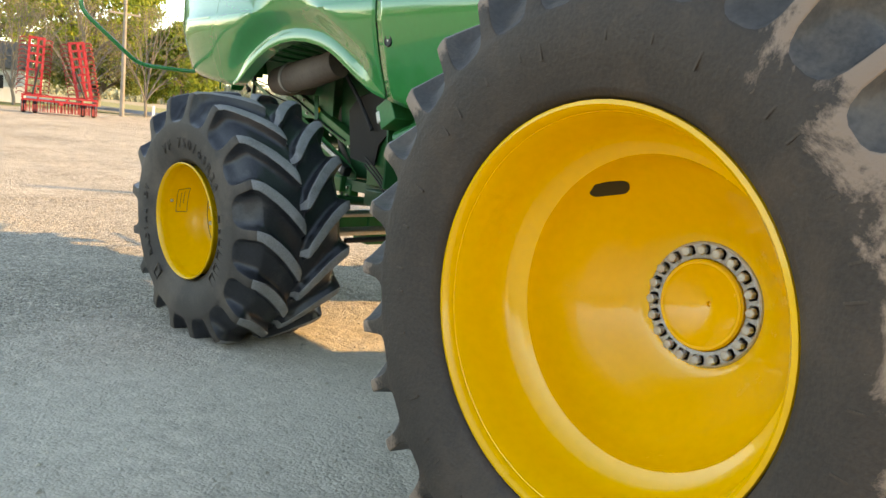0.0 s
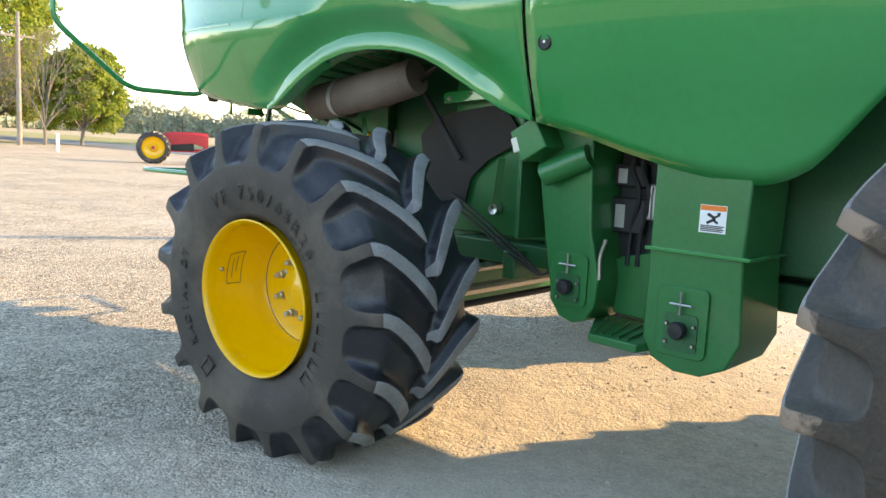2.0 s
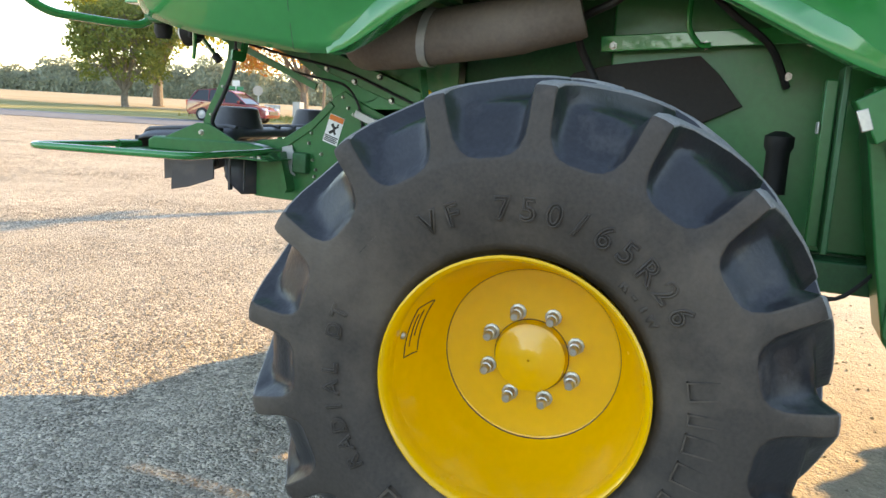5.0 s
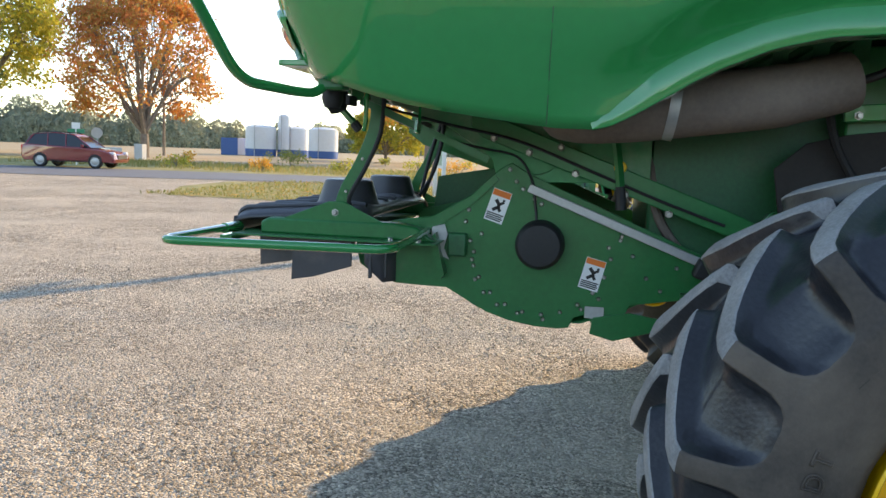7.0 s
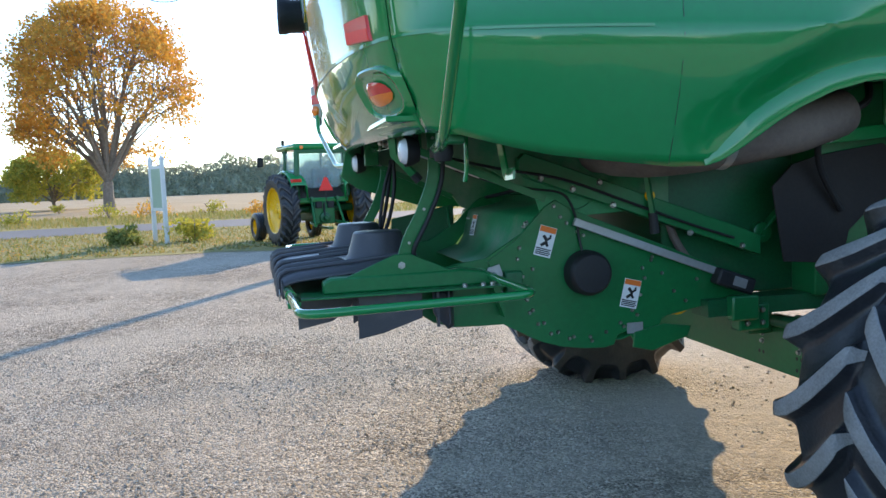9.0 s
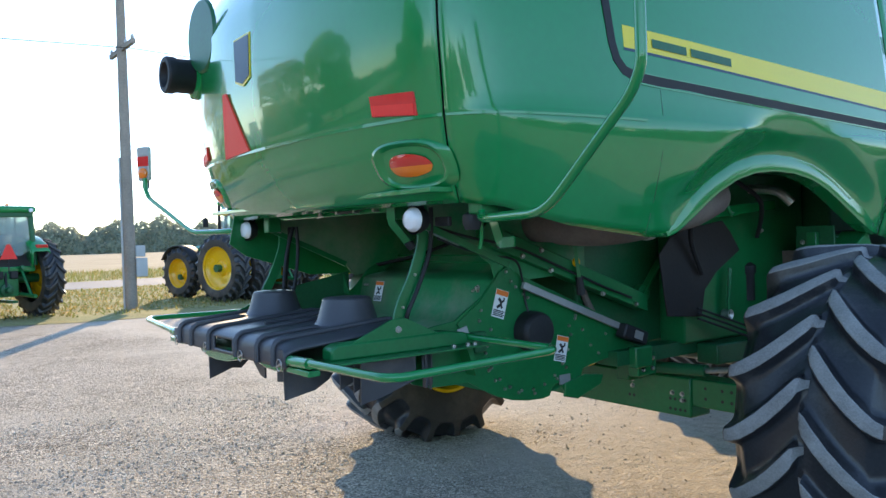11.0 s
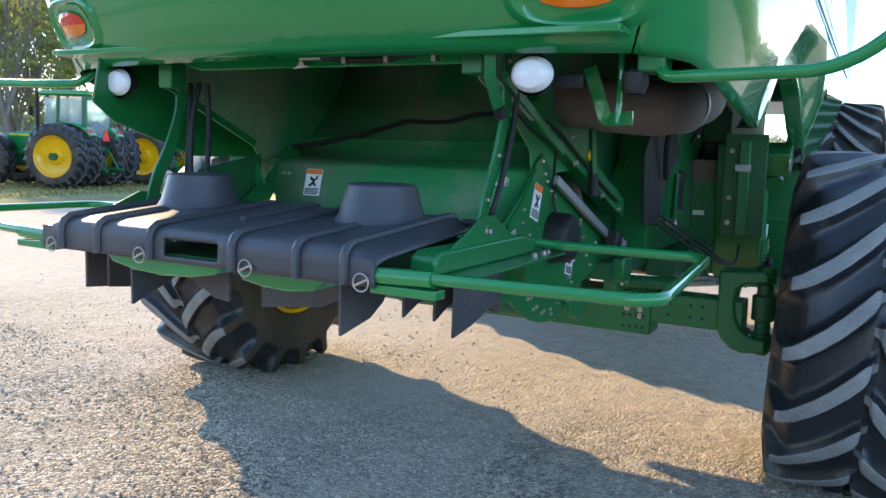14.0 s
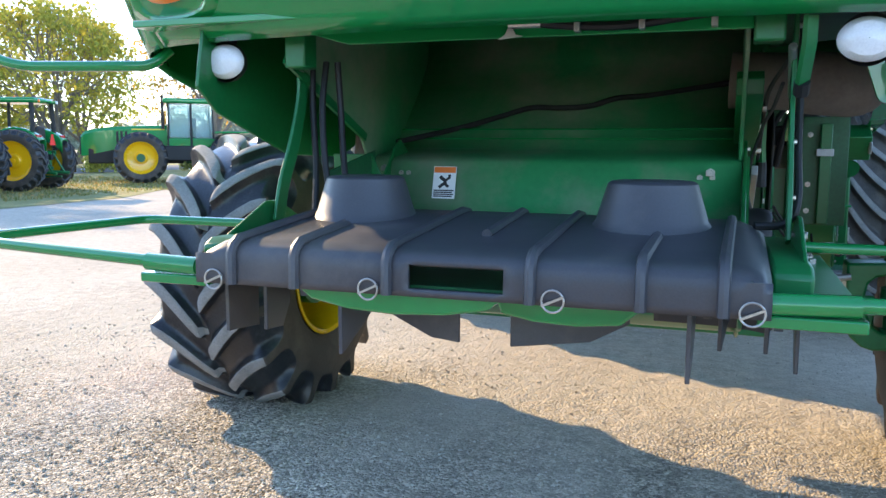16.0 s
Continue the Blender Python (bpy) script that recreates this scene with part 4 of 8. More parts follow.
# swing arm on the inner wall
part("swing_arm", tube([(1.565, 0.02, 1.54), (1.565, 0.24, 1.30)], 0.02, flat=(0.05, 0.02)), GREEN_IN, combine, "green swing arm with round pivots", bevel=0.006)
for y, z, r in ((0.02, 1.54, 0.035), (0.24, 1.30, 0.05)):
    part("arm_pivot", revolve([(1.59, r), (1.55, r), (1.545, r * 0.8), (1.545, r * 0.35), (1.538, r * 0.3), (1.538, 0.001)], 20, (0, y, z)), GREEN_IN, combine)
# -- cavity behind the chopper
bm = bmesh.new()
line = [(1.62, 1.19), (1.50, 1.23), (1.45, 1.29), (1.415, 1.425), (1.39, 1.442), (1.20, 1.468), (1.17, 1.478), (1.10, 1.54), (1.095, 1.55), (1.08, 1.556), (1.03, 1.60), (1.02, 1.61), (0.90, 1.72), (0.80, 1.85), (0.76, 2.05)]
for (a, b), (c, d) in zip(line, line[1:]):
    bm.faces.new([bm.verts.new(v) for v in ((1.53, a, b), (2 * XC - 1.38, a, b), (2 * XC - 1.38, c, d), (1.53, c, d))])
bmesh.ops.remove_doubles(bm, verts=bm.verts[:], dist=1e-4)
cav = part("discharge_back_wall", bm, DUST_GLARE, combine, "folded green back wall of the straw outlet")
cav.modifiers.new("sheet", "SOLIDIFY").thickness = 0.005
part("wall_ridge", tube([(1.54, 1.093, 1.552), (2 * XC - 1.40, 1.093, 1.552)], 0.004, 6), GREEN, combine)
part("wall_ridge", tube([(1.54, 1.145, 1.515), (2 * XC - 1.40, 1.145, 1.515)], 0.003, 6), GREEN, combine)
WALL = [(1.90, 1.84), (1.86, 1.745), (1.61, 1.655), (1.41, 1.52), (1.38, 1.42), (0.75, 1.45), (0.75, 2.2), (2.05, 2.2)]
wall_in = part("outlet_side_wall", plate(WALL, "x", 1.53, 1.542), DUST_GLARE, combine, "green outlet side wall", bevel=0.003)
WALL_L = [(2.02, 1.84), (2.0, 1.765), (1.50, 1.535), (1.44, 1.45), (1.30, 1.40), (0.75, 1.45), (0.75, 2.2), (2.05, 2.2)]
part("outlet_side_wall", plate(WALL_L, "x", 2.862, 2.874), DUST_GLARE, combine, "green outlet side wall", bevel=0.003)
HOOD_IN = [(2.10, 1.86), (2.14, 1.66), (2.04, 1.585), (1.61, 1.450), (1.20, 1.44), (1.0, 1.50), (1.0, 2.15), (2.08, 2.15)]
part("hood_inner_wall", plate(HOOD_IN, "x", 3.10, 3.112), GREEN_IN, combine, "green inner wall of the hood, darkened for shade", bevel=0.003)
part("outlet_wing", plate([(1.50, 1.47), (1.88, 1.40), (1.90, 1.22), (1.50, 1.22)], "x", 2.80, 2.808), GREEN_DK, combine, "green wing beside the chopper, darkened for shade", bevel=0.003)
part("rear_bulkhead", box(2.874, 1.02, 1.42, 3.10, 1.04, 2.18), GREEN_DK, combine)
part("hinge_bracket", plate([(2.74, 1.335), (2.95, 1.335), (2.955, 1.455), (2.80, 1.455)], "y", 1.53, 1.54), GREEN_IN, combine, "flat green hinge bracket", bevel=0.003)
part("brown_hose_guard", tube([(2.93, 1.25, 1.70), (2.93, 1.30, 1.44)], 0.05, 10), DUCT, combine)
# the hood's underside, whose shade is put into the darker green
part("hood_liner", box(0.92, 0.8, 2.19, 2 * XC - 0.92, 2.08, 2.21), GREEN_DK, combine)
APRON = [(1.525, 1.865), (2.86, 1.865), (2.80, 1.825), (2.72, 1.80), (2.66, 1.784), (1.525, 1.784)]
part("rear_apron", plate(APRON, "y", 1.985, 2.0), GREEN, combine, "pale-lit green apron under the rear panel", bevel=0.003)
part("apron_shelf", box(0.98, 1.99, 1.84, 2 * XC - 0.98, 2.16, 1.862), GREEN, combine, bevel=0.004)
part("apron_end_bracket", box(1.45, 1.94, 1.75, 1.525, 2.02, 1.86), GREEN_IN, combine, bevel=0.006)
part("apron_end_bracket", box(2.80, 1.94, 1.72, 2.87, 2.02, 1.86), GREEN_IN, combine, bevel=0.006)
# hoses with brass valve
part("hydraulic_hose", tube(smooth_path([(2.07, 2.02, 1.818), (1.98, 2.018, 1.808), (1.85, 2.018, 1.803), (1.70, 2.018, 1.818), (1.56, 2.015, 1.835), (1.46, 1.99, 1.845)]), 0.012, 8), BLACK, combine, "black hydraulic hose")
part("valve_body", tube([(2.16, 2.02, 1.818), (2.06, 2.02, 1.818)], 0.012, 8), STEEL, combine, "small plated valve")
part("valve_handle", plate([(2.12, 1.785), (2.19, 1.778), (2.17, 1.79), (2.16, 1.81), (2.15, 1.81), (2.14, 1.79)], "y", 2.018, 2.026), STEEL, combine)
for x in (1.62, 1.80, 1.97):
    part("hose_clip", box(x - 0.008, 2.0, 1.79, x + 0.008, 2.034, 1.835), STEEL, combine, bevel=0.003)
for x in (1.56, 1.90, 2.25, 2.60):
    part("apron_bolt", BOLT_S, None, combine).matrix_basis = Matrix.Translation((x, 2.0, 1.855)) @ Matrix.Rotation(radians(90), 4, "Z")
part("wall_hose", tube(smooth_path([(2.80, 1.30, 1.50), (2.66, 1.115, 1.545), (2.55, 1.075, 1.575), (2.44, 1.03, 1.61), (2.33, 1.015, 1.640), (2.22, 1.01, 1.638), (2.10, 0.995, 1.645), (2.0, 0.97, 1.675), (1.88, 0.945, 1.685), (1.72, 0.92, 1.71), (1.56, 0.90, 1.735)]), 0.011, 8), BLACK, combine, "black hose clipped to the outlet wall")
sticker((2.553, 1.440, 1.352), (-1, 0, 0), (0, -0.25, 0.97), 0.088, 0.12)
for x in (1.62, 1.66, 2.70, 2.73):
    piece("bolt", BOLT_S, cav, Matrix.Translation((x, 1.427, 1.385)) @ Matrix.Rotation(radians(90), 4, "Z"))
for x in (1.627, 2.80):
    piece("bolt", BOLT, cav, Matrix.Translation((x, 1.424, 1.40)) @ Matrix.Rotation(radians(90), 4, "Z"))

# -- tailboard with spinner cover
TX0, TX1 = 1.475, 2.795


def cover_z(y, x):
    e = min(x - TX0, TX1 - x)
    return 1.252 + 0.045 * (2.56 - y) / 0.55 - 0.035 * max(0, 1 - e / 0.09) ** 2


bm = bmesh.new()
xs = [TX0 + (TX1 - TX0) * i / 66 for i in range(67)]
yv = [1.93, 1.96, 2.0, 2.1, 2.2, 2.3, 2.4, 2.5, 2.545, 2.562, 2.57, 2.572, 2.572, 2.572, 2.570]
grid = []
for x in xs:
    col = []
    for j, y in enumerate(yv):
        if j <= 9:
            z = cover_z(y, x) - (0.05 if j == 0 else 0.015 if j == 1 else 0) - (0.006 if j == 8 else 0.016 if j == 9 else 0)
        else:
            z = (1.222, 1.20, 1.185, 1.165, 1.148)[j - 10]
        col.append(bm.verts.new((x, y + 0.02 * (x - 2.0) * 0.9 * (1 if y > 2.2 else 0.3), z)))
    grid.append(col)
for i in range(66):
    for j in range(len(yv) - 1):
        xm, slot = (xs[i] + xs[i + 1]) / 2, j in (11, 12)
        if 2.01 < xm < 2.225 and j in (10, 11, 12):
            continue
        bm.faces.new((grid[i][j], grid[i + 1][j], grid[i + 1][j + 1], grid[i][j + 1]))
cover = part("tailboard_cover", bm, PLASTIC, combine, "ribbed black plastic spreader cover with two round humps")
md = cover.modifiers.new("sheet", "SOLIDIFY")
md.thickness, md.offset = 0.012, -1.0
for x, y0 in ((2.69, 1.97), (2.52, 2.27), (2.285, 1.97), (2.115, 1.97), (1.955, 1.97), (1.725, 2.28), (1.565, 1.97)):
    y1 = 2.585 if x != 2.115 else 2.36
    pts = [(x + 0.02 * (1 - k / 10) * (x - 2.1), y0 + (2.545 - y0) * k / 10 if x != 2.115 else y0 + (y1 - y0) * k / 10) for k in range(11)]
    pts = [(px, py + 0.018 * (px - 2.0) * (1 if py > 2.2 else 0.3), cover_z(py, px) + 0.004) for px, py in pts]
    pts[0] = (pts[0][0], pts[0][1], pts[0][2] - 0.012)
    if x != 2.115:
        o = 0.018 * (x - 2.0)
        pts += [(x, 2.568 + o, 1.243), (x, 2.578 + o, 1.225), (x, 2.579 + o, 1.15)]
    part("rib", tube(pts, 0.013, 8), PLASTIC, cover)
for x in (1.75, 2.555):
    part("hump", revolve([(1.262, 0.168), (1.285, 0.150), (1.30, 0.140), (1.38, 0.116), (1.392, 0.112), (1.398, 0.104), (1.40, 0.09), (1.40, 0.001)], 40, (x, 2.11, 0), axis="z"), PLASTIC, cover, "round black spinner hump")
RING = mesh_of("cap_ring", tube([(0, 0.024 * math.cos(t * math.pi / 10), 0.024 * math.sin(t * math.pi / 10)) for t in range(21)], 0.0024, 6, caps=False), STEEL)
CAPB = mesh_of("cap_bar", box(-0.004, -0.026, -0.0025, 0.004, 0.026, 0.0025), STEEL)
for x in (1.51, 1.905, 2.33, 2.74):
    y = 2.580 + 0.018 * (x - 2.0)
    piece("cap_ring", RING, cover, Matrix.Translation((x, y, 1.160)) @ Matrix.Rotation(radians(90), 4, "Z"))
    piece("cap_bar", CAPB, cover, Matrix.Translation((x, y, 1.160)) @ Matrix.Rotation(radians(90), 4, "Z") @ Matrix.Rotation(radians(25), 4, "X"))
# green frame, sockets, side bars
ARM = [(1.62, 1.165), (1.70, 1.222), (1.80, 1.236), (2.36, 1.232), (2.395, 1.214), (2.395, 1.165)]
arm = part("tailboard_arm", plate(ARM, "x", 1.385, 1.47), GREEN_IN, combine, "green tailboard side arm", bevel=0.009)
mirrored(arm, XC)
led = part("arm_ledge", box(1.30, 1.60, 1.158, 1.50, 2.49, 1.166), GREEN_IN, combine, bevel=0.002)
mirrored(led, XC)
tri = part("strut_bracket", plate([(1.84, 1.23), (2.30, 1.23), (2.09, 1.315), (2.02, 1.315)], "x", 1.392, 1.402), GREEN_IN, combine, bevel=0.003)
mirrored(tri, XC)
piece("bolt", BOLT, arm, Matrix.Translation((1.391, 2.06, 1.268)) @ FACE_X)
for y in (1.72, 1.80, 1.68):
    piece("bolt", BOLT, arm, Matrix.Translation((1.34, y, 1.166)) @ Matrix.Rotation(radians(-90), 4, "Y"))
soc = part("bar_socket", tube([(1.475, 2.535, 1.178), (1.315, 2.53, 1.182)], 0.023, 12), GREEN, combine, "green bar socket")
mirrored(soc, XC)
pl = part("socket_plate", box(1.30, 2.49, 1.13, 1.50, 2.545, 1.155), GREEN, combine, bevel=0.004)
mirrored(pl, XC)
LXB = 2 * XC
loop = part("guard_bar", tube(round_path([(1.32, 2.53, 1.184), (0.745, 2.515, 1.190), (0.80, 1.665, 1.196), (1.30, 1.672, 1.196), (1.515, 1.675, 1.20)], 0.09, 7), 0.0165, 12), GREEN, combine, "bent green tubular side guard")
part("guard_bar", tube(round_path([(LXB - 1.32, 2.53, 1.184), (LXB - 0.60, 2.475, 1.203), (LXB - 0.62, 1.70, 1.20), (LXB - 1.30, 1.672, 1.196), (LXB - 1.50, 1.675, 1.20)], 0.09, 7), 0.0165, 12), GREEN, combine, "bent green tubular side guard")
for lo, y0, y1 in (([(2.55, 1.155), (2.50, 1.118), (2.40, 1.100), (2.29, 1.095), (2.16, 1.102), (2.06, 1.120), (2.02, 1.155)], 2.42, 2.545), ([(2.08, 1.155), (2.06, 1.092), (1.98, 1.078), (1.88, 1.074), (1.78, 1.084), (1.70, 1.155)], 2.30, 2.43)):
    part("spinner_skirt", plate(lo, "y", y0, y1), GREEN, combine, "green spinner housing edge", bevel=0.008)
part("cover_backing", box(1.50, 2.0, 1.155, 2.78, 2.52, 1.165), GREEN_DK, combine)
# black vanes under the cover: outlines of (along, z), turned about z
for x, y, rot, out in (
        (1.63, 2.28, 0, [(-0.03, 1.155), (0.22, 1.155), (0.215, 0.985), (0.07, 1.012), (0.0, 1.05), (-0.03, 1.09)]),
        (1.39, 2.05, -3, [(-0.07, 1.155), (0.20, 1.155), (0.205, 0.965), (0.10, 0.985), (-0.07, 1.04)]),
        (1.45, 2.05, -5, [(-0.05, 1.155), (0.20, 1.155), (0.20, 1.005), (0.13, 1.04), (-0.05, 1.10)]),
        (1.545, 2.06, -7, [(-0.05, 1.155), (0.20, 1.155), (0.20, 1.005), (0.13, 1.04), (-0.05, 1.10)]),
        (2.87, 2.20, 6, [(0.0, 1.155), (0.18, 1.155), (0.18, 0.975), (0.0, 0.955)]),
        (2.78, 2.20, 16, [(-0.05, 1.155), (0.19, 1.155), (0.19, 0.99), (0.03, 0.965), (-0.05, 1.02)]),
        (2.44, 2.30, 3, [(-0.03, 1.155), (0.235, 1.155), (0.232, 0.985), (0.10, 1.03), (-0.03, 1.08)]),
        (2.43, 2.30, 82, [(0.0, 1.155), (0.24, 1.155), (0.24, 0.99), (0.16, 0.995), (0.0, 1.06)]),
        (2.06, 2.33, 113, [(0.0, 1.155), (0.30, 1.155), (0.30, 1.045), (0.20, 1.0), (0.0, 0.99)])):
    m = Matrix.Translation((x, y, 0)) @ Matrix.Rotation(radians(rot), 4, "Z")
    part("vane", plate(out, "x", -0.005, 0.005, m=m), PLASTIC, combine, "black plastic spreader vane", bevel=0.002)
# curved deflector skirts with upright ribs at both ends of the tailboard
for sx in (1, -1):
    fx = (lambda x: x) if sx > 0 else (lambda x: 2 * XC - x)
    line = smooth_path([(1.41, 1.93, 0), (1.45, 1.86, 0), (1.53, 1.815, 0), (1.63, 1.80, 0), (1.76, 1.795, 0)], 5)
    bm = bmesh.new()
    rows = [[bm.verts.new((fx(q.x), q.y, z)) for z in (1.155, 1.07, 1.055 - 0.085 * min(i / 5, 1))] for i, q in enumerate(line)]
    for p, q in zip(rows, rows[1:]):
        for k in range(2):
            bm.faces.new((p[k], p[k + 1], q[k + 1], q[k]))
    dsk = part("deflector_skirt", bm, PLASTIC, combine, "ribbed black rubber deflector skirt")
    dsk.modifiers.new("sheet", "SOLIDIFY").thickness = 0.006
    for i in (2, 6, 10, 14):
        q = line[i]
        part("rib", box(fx(q.x) - 0.012, q.y - 0.006, 0.99, fx(q.x) + 0.012, q.y + 0.006, 1.15), PLASTIC, dsk)
# curved struts with hoses
stp = [(1.425, 1.90, 1.84), (1.425, 1.895, 1.72), (1.425, 1.905, 1.62), (1.425, 1.96, 1.48), (1.423, 2.02, 1.37), (1.42, 2.06, 1.25)]
st = part("tailboard_strut", yz_bar([(q.y, q.z) for q in smooth_path(stp, 5)], 0.055, 1.415, 1.427), GREEN_IN, combine, "curved green tailboard strut", bevel=0.003)
mirrored(st, XC)
for y, z in ((2.02, 1.36), (2.055, 1.27), (1.95, 1.50), (1.90, 1.80)):
    piece("bolt", BOLT_S, st, Matrix.Translation((1.416, y, z)) @ FACE_X)
hz = part("strut_hose", tube(smooth_path([(1.40, 1.86, 1.80), (1.40, 1.87, 1.62), (1.40, 1.93, 1.47), (1.40, 2.0, 1.34), (1.43, 2.0, 1.29), (1.50, 2.02, 1.285)], 5), 0.010, 8), BLACK, combine, "black hose along the strut")
for d, e in ((0.0, 0.0), (0.05, 0.03), (0.09, -0.02)):
    part("spinner_hose", tube(smooth_path([(2.86 - d, 1.86, 1.75), (2.85 - d, 1.88 + e, 1.60), (2.82 - d, 1.92 + e, 1.42), (2.80 - d * 1.4, 1.97, 1.27)], 6), 0.011, 8), BLACK, combine, "black hydraulic hose")
rod = part("gas_strut", tube([(1.43, 1.97, 1.74), (1.41, 1.70, 1.63)], 0.011, 8), STEEL, combine)
mirrored(rod, XC)
part("strut_link", tube([(2.875, 2.005, 1.75), (2.845, 1.495, 1.515)], 0.012, flat=(0.012, 0.03)), GREEN_IN, combine, "flat green link")
part("lock_rod", tube([(1.40, 1.96, 1.745), (1.40, 1.41, 1.52)], 0.012, flat=(0.012, 0.03)), GREEN_IN, combine, "flat green link")
# work lamps under the hood
for x in (1.272, 2 * XC - 1.235):
    lampb = part("work_lamp", revolve([(1.985, 0.02), (1.99, 0.045), (2.02, 0.060), (2.045, 0.064)], 28, (x, 0, 1.742), axis="y"), BLACK, combine, "white oval rear work lamp")
    bmx = revolve([(2.045, 0.064), (2.052, 0.062), (2.066, 0.048), (2.072, 0.024), (2.073, 0.001)], 28, (0, 0, 0), axis="y")
    bmesh.ops.transform(bmx, matrix=Matrix.Translation((x, 0, 1.742)) @ Matrix.Diagonal((1.06, 1, 0.84, 1)), verts=bmx.verts[:])
    part("lens", bmx, LAMPLENS, lampb, "clear lamp lens")
    part("lamp_stem", tube([(x, 2.0, 1.79), (x, 2.0, 1.85)], 0.012, 8), BLACK, lampb)
br = part("lamp_bracket", tube(round_path([(1.225, 1.665, 1.80), (1.165, 1.655, 1.630), (1.075, 1.650, 1.635)], 0.01), 0.02, flat=(0.01, 0.045)), GREEN, combine, "bent green bracket")
part("hook_rod", tube([(1.065, 1.842, 1.86), (1.066, 1.842, 1.66), (1.07, 1.85, 1.61)], 0.009, 8), GREEN, combine)
part("number_plate_holder", box(1.15, 1.93, 1.71, 1.25, 1.95, 1.75), BLACK, combine, bevel=0.005)

# -- rear axle
axle = part("axle_beam", box(1.36, -0.10, 0.565, 2 * XC - 1.36, 0.085, 0.80), GREEN_IN, combine, "green box-section rear axle beam", bevel=0.012)
HOLE = mesh_of("axle_hole", revolve([(0.0, 0.001), (0.0, 0.0095)], 14), INK)
TOY = Matrix.Rotation(radians(90), 4, "Z")
for k, x in enumerate((1.40, 1.435, 1.47, 1.505)):
    piece("axle_hole", HOLE, axle, Matrix.Translation((x, 0.0865, 0.605)) @ TOY)
    piece("axle_hole", HOLE, axle, Matrix.Translation((x, 0.0865, 0.665)) @ TOY)
for x, z in ((1.42, 0.70), (1.42, 0.665), (1.49, 0.70), (1.79, 0.745), (1.79, 0.705)):
    piece("bolt", BOLT, axle, Matrix.Translation((x, 0.0855, z)) @ TOY)
for x in (1.78, 1.815):
    piece("axle_hole", HOLE, axle, Matrix.Translation((x, 0.0865, 0.645)) @ TOY)
for s in (False, True):
    ext = part("axle_extension", box(0.90, -0.085, 0.635, 1.40, 0.07, 0.80), GREEN_IN, combine, bevel=0.01) if not s else mirrored(ext, XC)
for x, z in ((1.10, 0.75), (1.16, 0.75), (1.10, 0.69), (1.16, 0.69), (1.27, 0.75), (1.27, 0.69)):
    piece("axle_hole", HOLE, ext, Matrix.Translation((2 * (XC - XC) + x, 0.0715, z)) @ TOY)
KN = [(1.03, 0.95), (0.82, 0.965), (0.79, 0.95), (0.79, 0.905), (0.90, 0.892), (0.935, 0.86), (0.945, 0.80), (0.935, 0.72), (0.905, 0.655), (0.87, 0.628), (0.785, 0.62), (0.785, 0.552), (0.90, 0.540), (0.95, 0.555), (1.0, 0.60), (1.025, 0.65)]
kn = part("axle_fork", plate(KN, "y", -0.08, 0.09), GREEN_IN, combine, "green steering knuckle at the axle end", bevel=0.012)
mirrored(kn, XC)
kp = part("king_pin", revolve([(0.53, 0.03), (0.56, 0.05), (0.635, 0.05), (0.64, 0.038), (0.70, 0.038), (0.71, 0.058), (0.83, 0.058), (0.84, 0.038), (0.89, 0.038), (0.90, 0.05), (0.975, 0.05), (0.99, 0.02)], 20, (0.815, 0, 0), axis="z"), GREEN_DK, combine)
mirrored(kp, XC)
cyl = part("steering_cylinder", tube([(1.02, 0.17, 0.90), (1.20, 0.15, 0.87)], 0.016, 10), STEEL, combine, "plated steering rod")
cyl2 = part("cylinder_body", tube([(1.20, 0.15, 0.87), (1.60, 0.14, 0.85)], 0.034, 12), GREEN_DK, combine)
mirrored(cyl, XC)
mirrored(cyl2, XC)
for z, y, r in ((0.70, -0.30, 0.03), (0.83, -0.36, 0.022), (0.66, -0.42, 0.018)):
    part("under_pipe", tube([(0.95, y, z), (2.1, y - 0.05, z + 0.03)], r, 10), STEEL if r > 0.02 else BLACK, combine, "pipe beside the axle")
part("cross_member", box(1.20, -0.60, 0.80, 2 * XC - 1.20, -0.52, 0.95), GREEN_DK, combine, "green cross member, darkened for shade", bevel=0.01)
part("axle_pivot", box(1.70, 0.085, 0.76, 1.80, 0.22, 0.90), GREEN_IN, combine, bevel=0.01)

# -- duct, bars, flap and covers inside the wheel arch
part("air_duct", tube(smooth_path([(1.58, 1.10, 1.725), (1.35, 1.10, 1.715), (1.20, 1.02, 1.705), (1.14, 0.85, 1.715), (1.12, 0.62, 1.745), (1.12, 0.35, 1.785), (1.15, 0.12, 1.845)], 6), [0.10] * 6 + [0.11] * 25 + [0.105] * 5 + [0.10], 20), DUCT, combine, "dusty brown air duct with a clamp")
part("duct_clamp", revolve([(-0.018, 0.112), (-0.018, 0.118), (0.018, 0.118), (0.018, 0.112)], 28, axis="y"), GREY, combine, "grey band clamp").matrix_basis = Matrix.Translation((1.127, 0.72, 1.732)) @ Matrix.Rotation(radians(7), 4, "X")
part("arch_bar", box(1.335, -0.80, -0.03, 1.36, 0.08, 0.032, Matrix.Translation((0, 0, 1.745)) @ Matrix.Rotation(radians(-4.0), 4, "X")), GREEN, combine, "light green cross bar inside the arch", bevel=0.004)
part("hook_handle", tube(round_path([(1.32, -0.25, 2.0), (1.32, -0.25, 1.80), (1.32, -0.30, 1.74), (1.32, -0.34, 1.745)], 0.04), 0.011, 8), GREEN, combine, "bent green handle")
for y, z in ((0.03, 1.735), (-0.32, 1.745), (-0.62, 1.64)):
    piece("bolt", BOLT, axle, Matrix.Translation((1.33, y, z)) @ FACE_X)
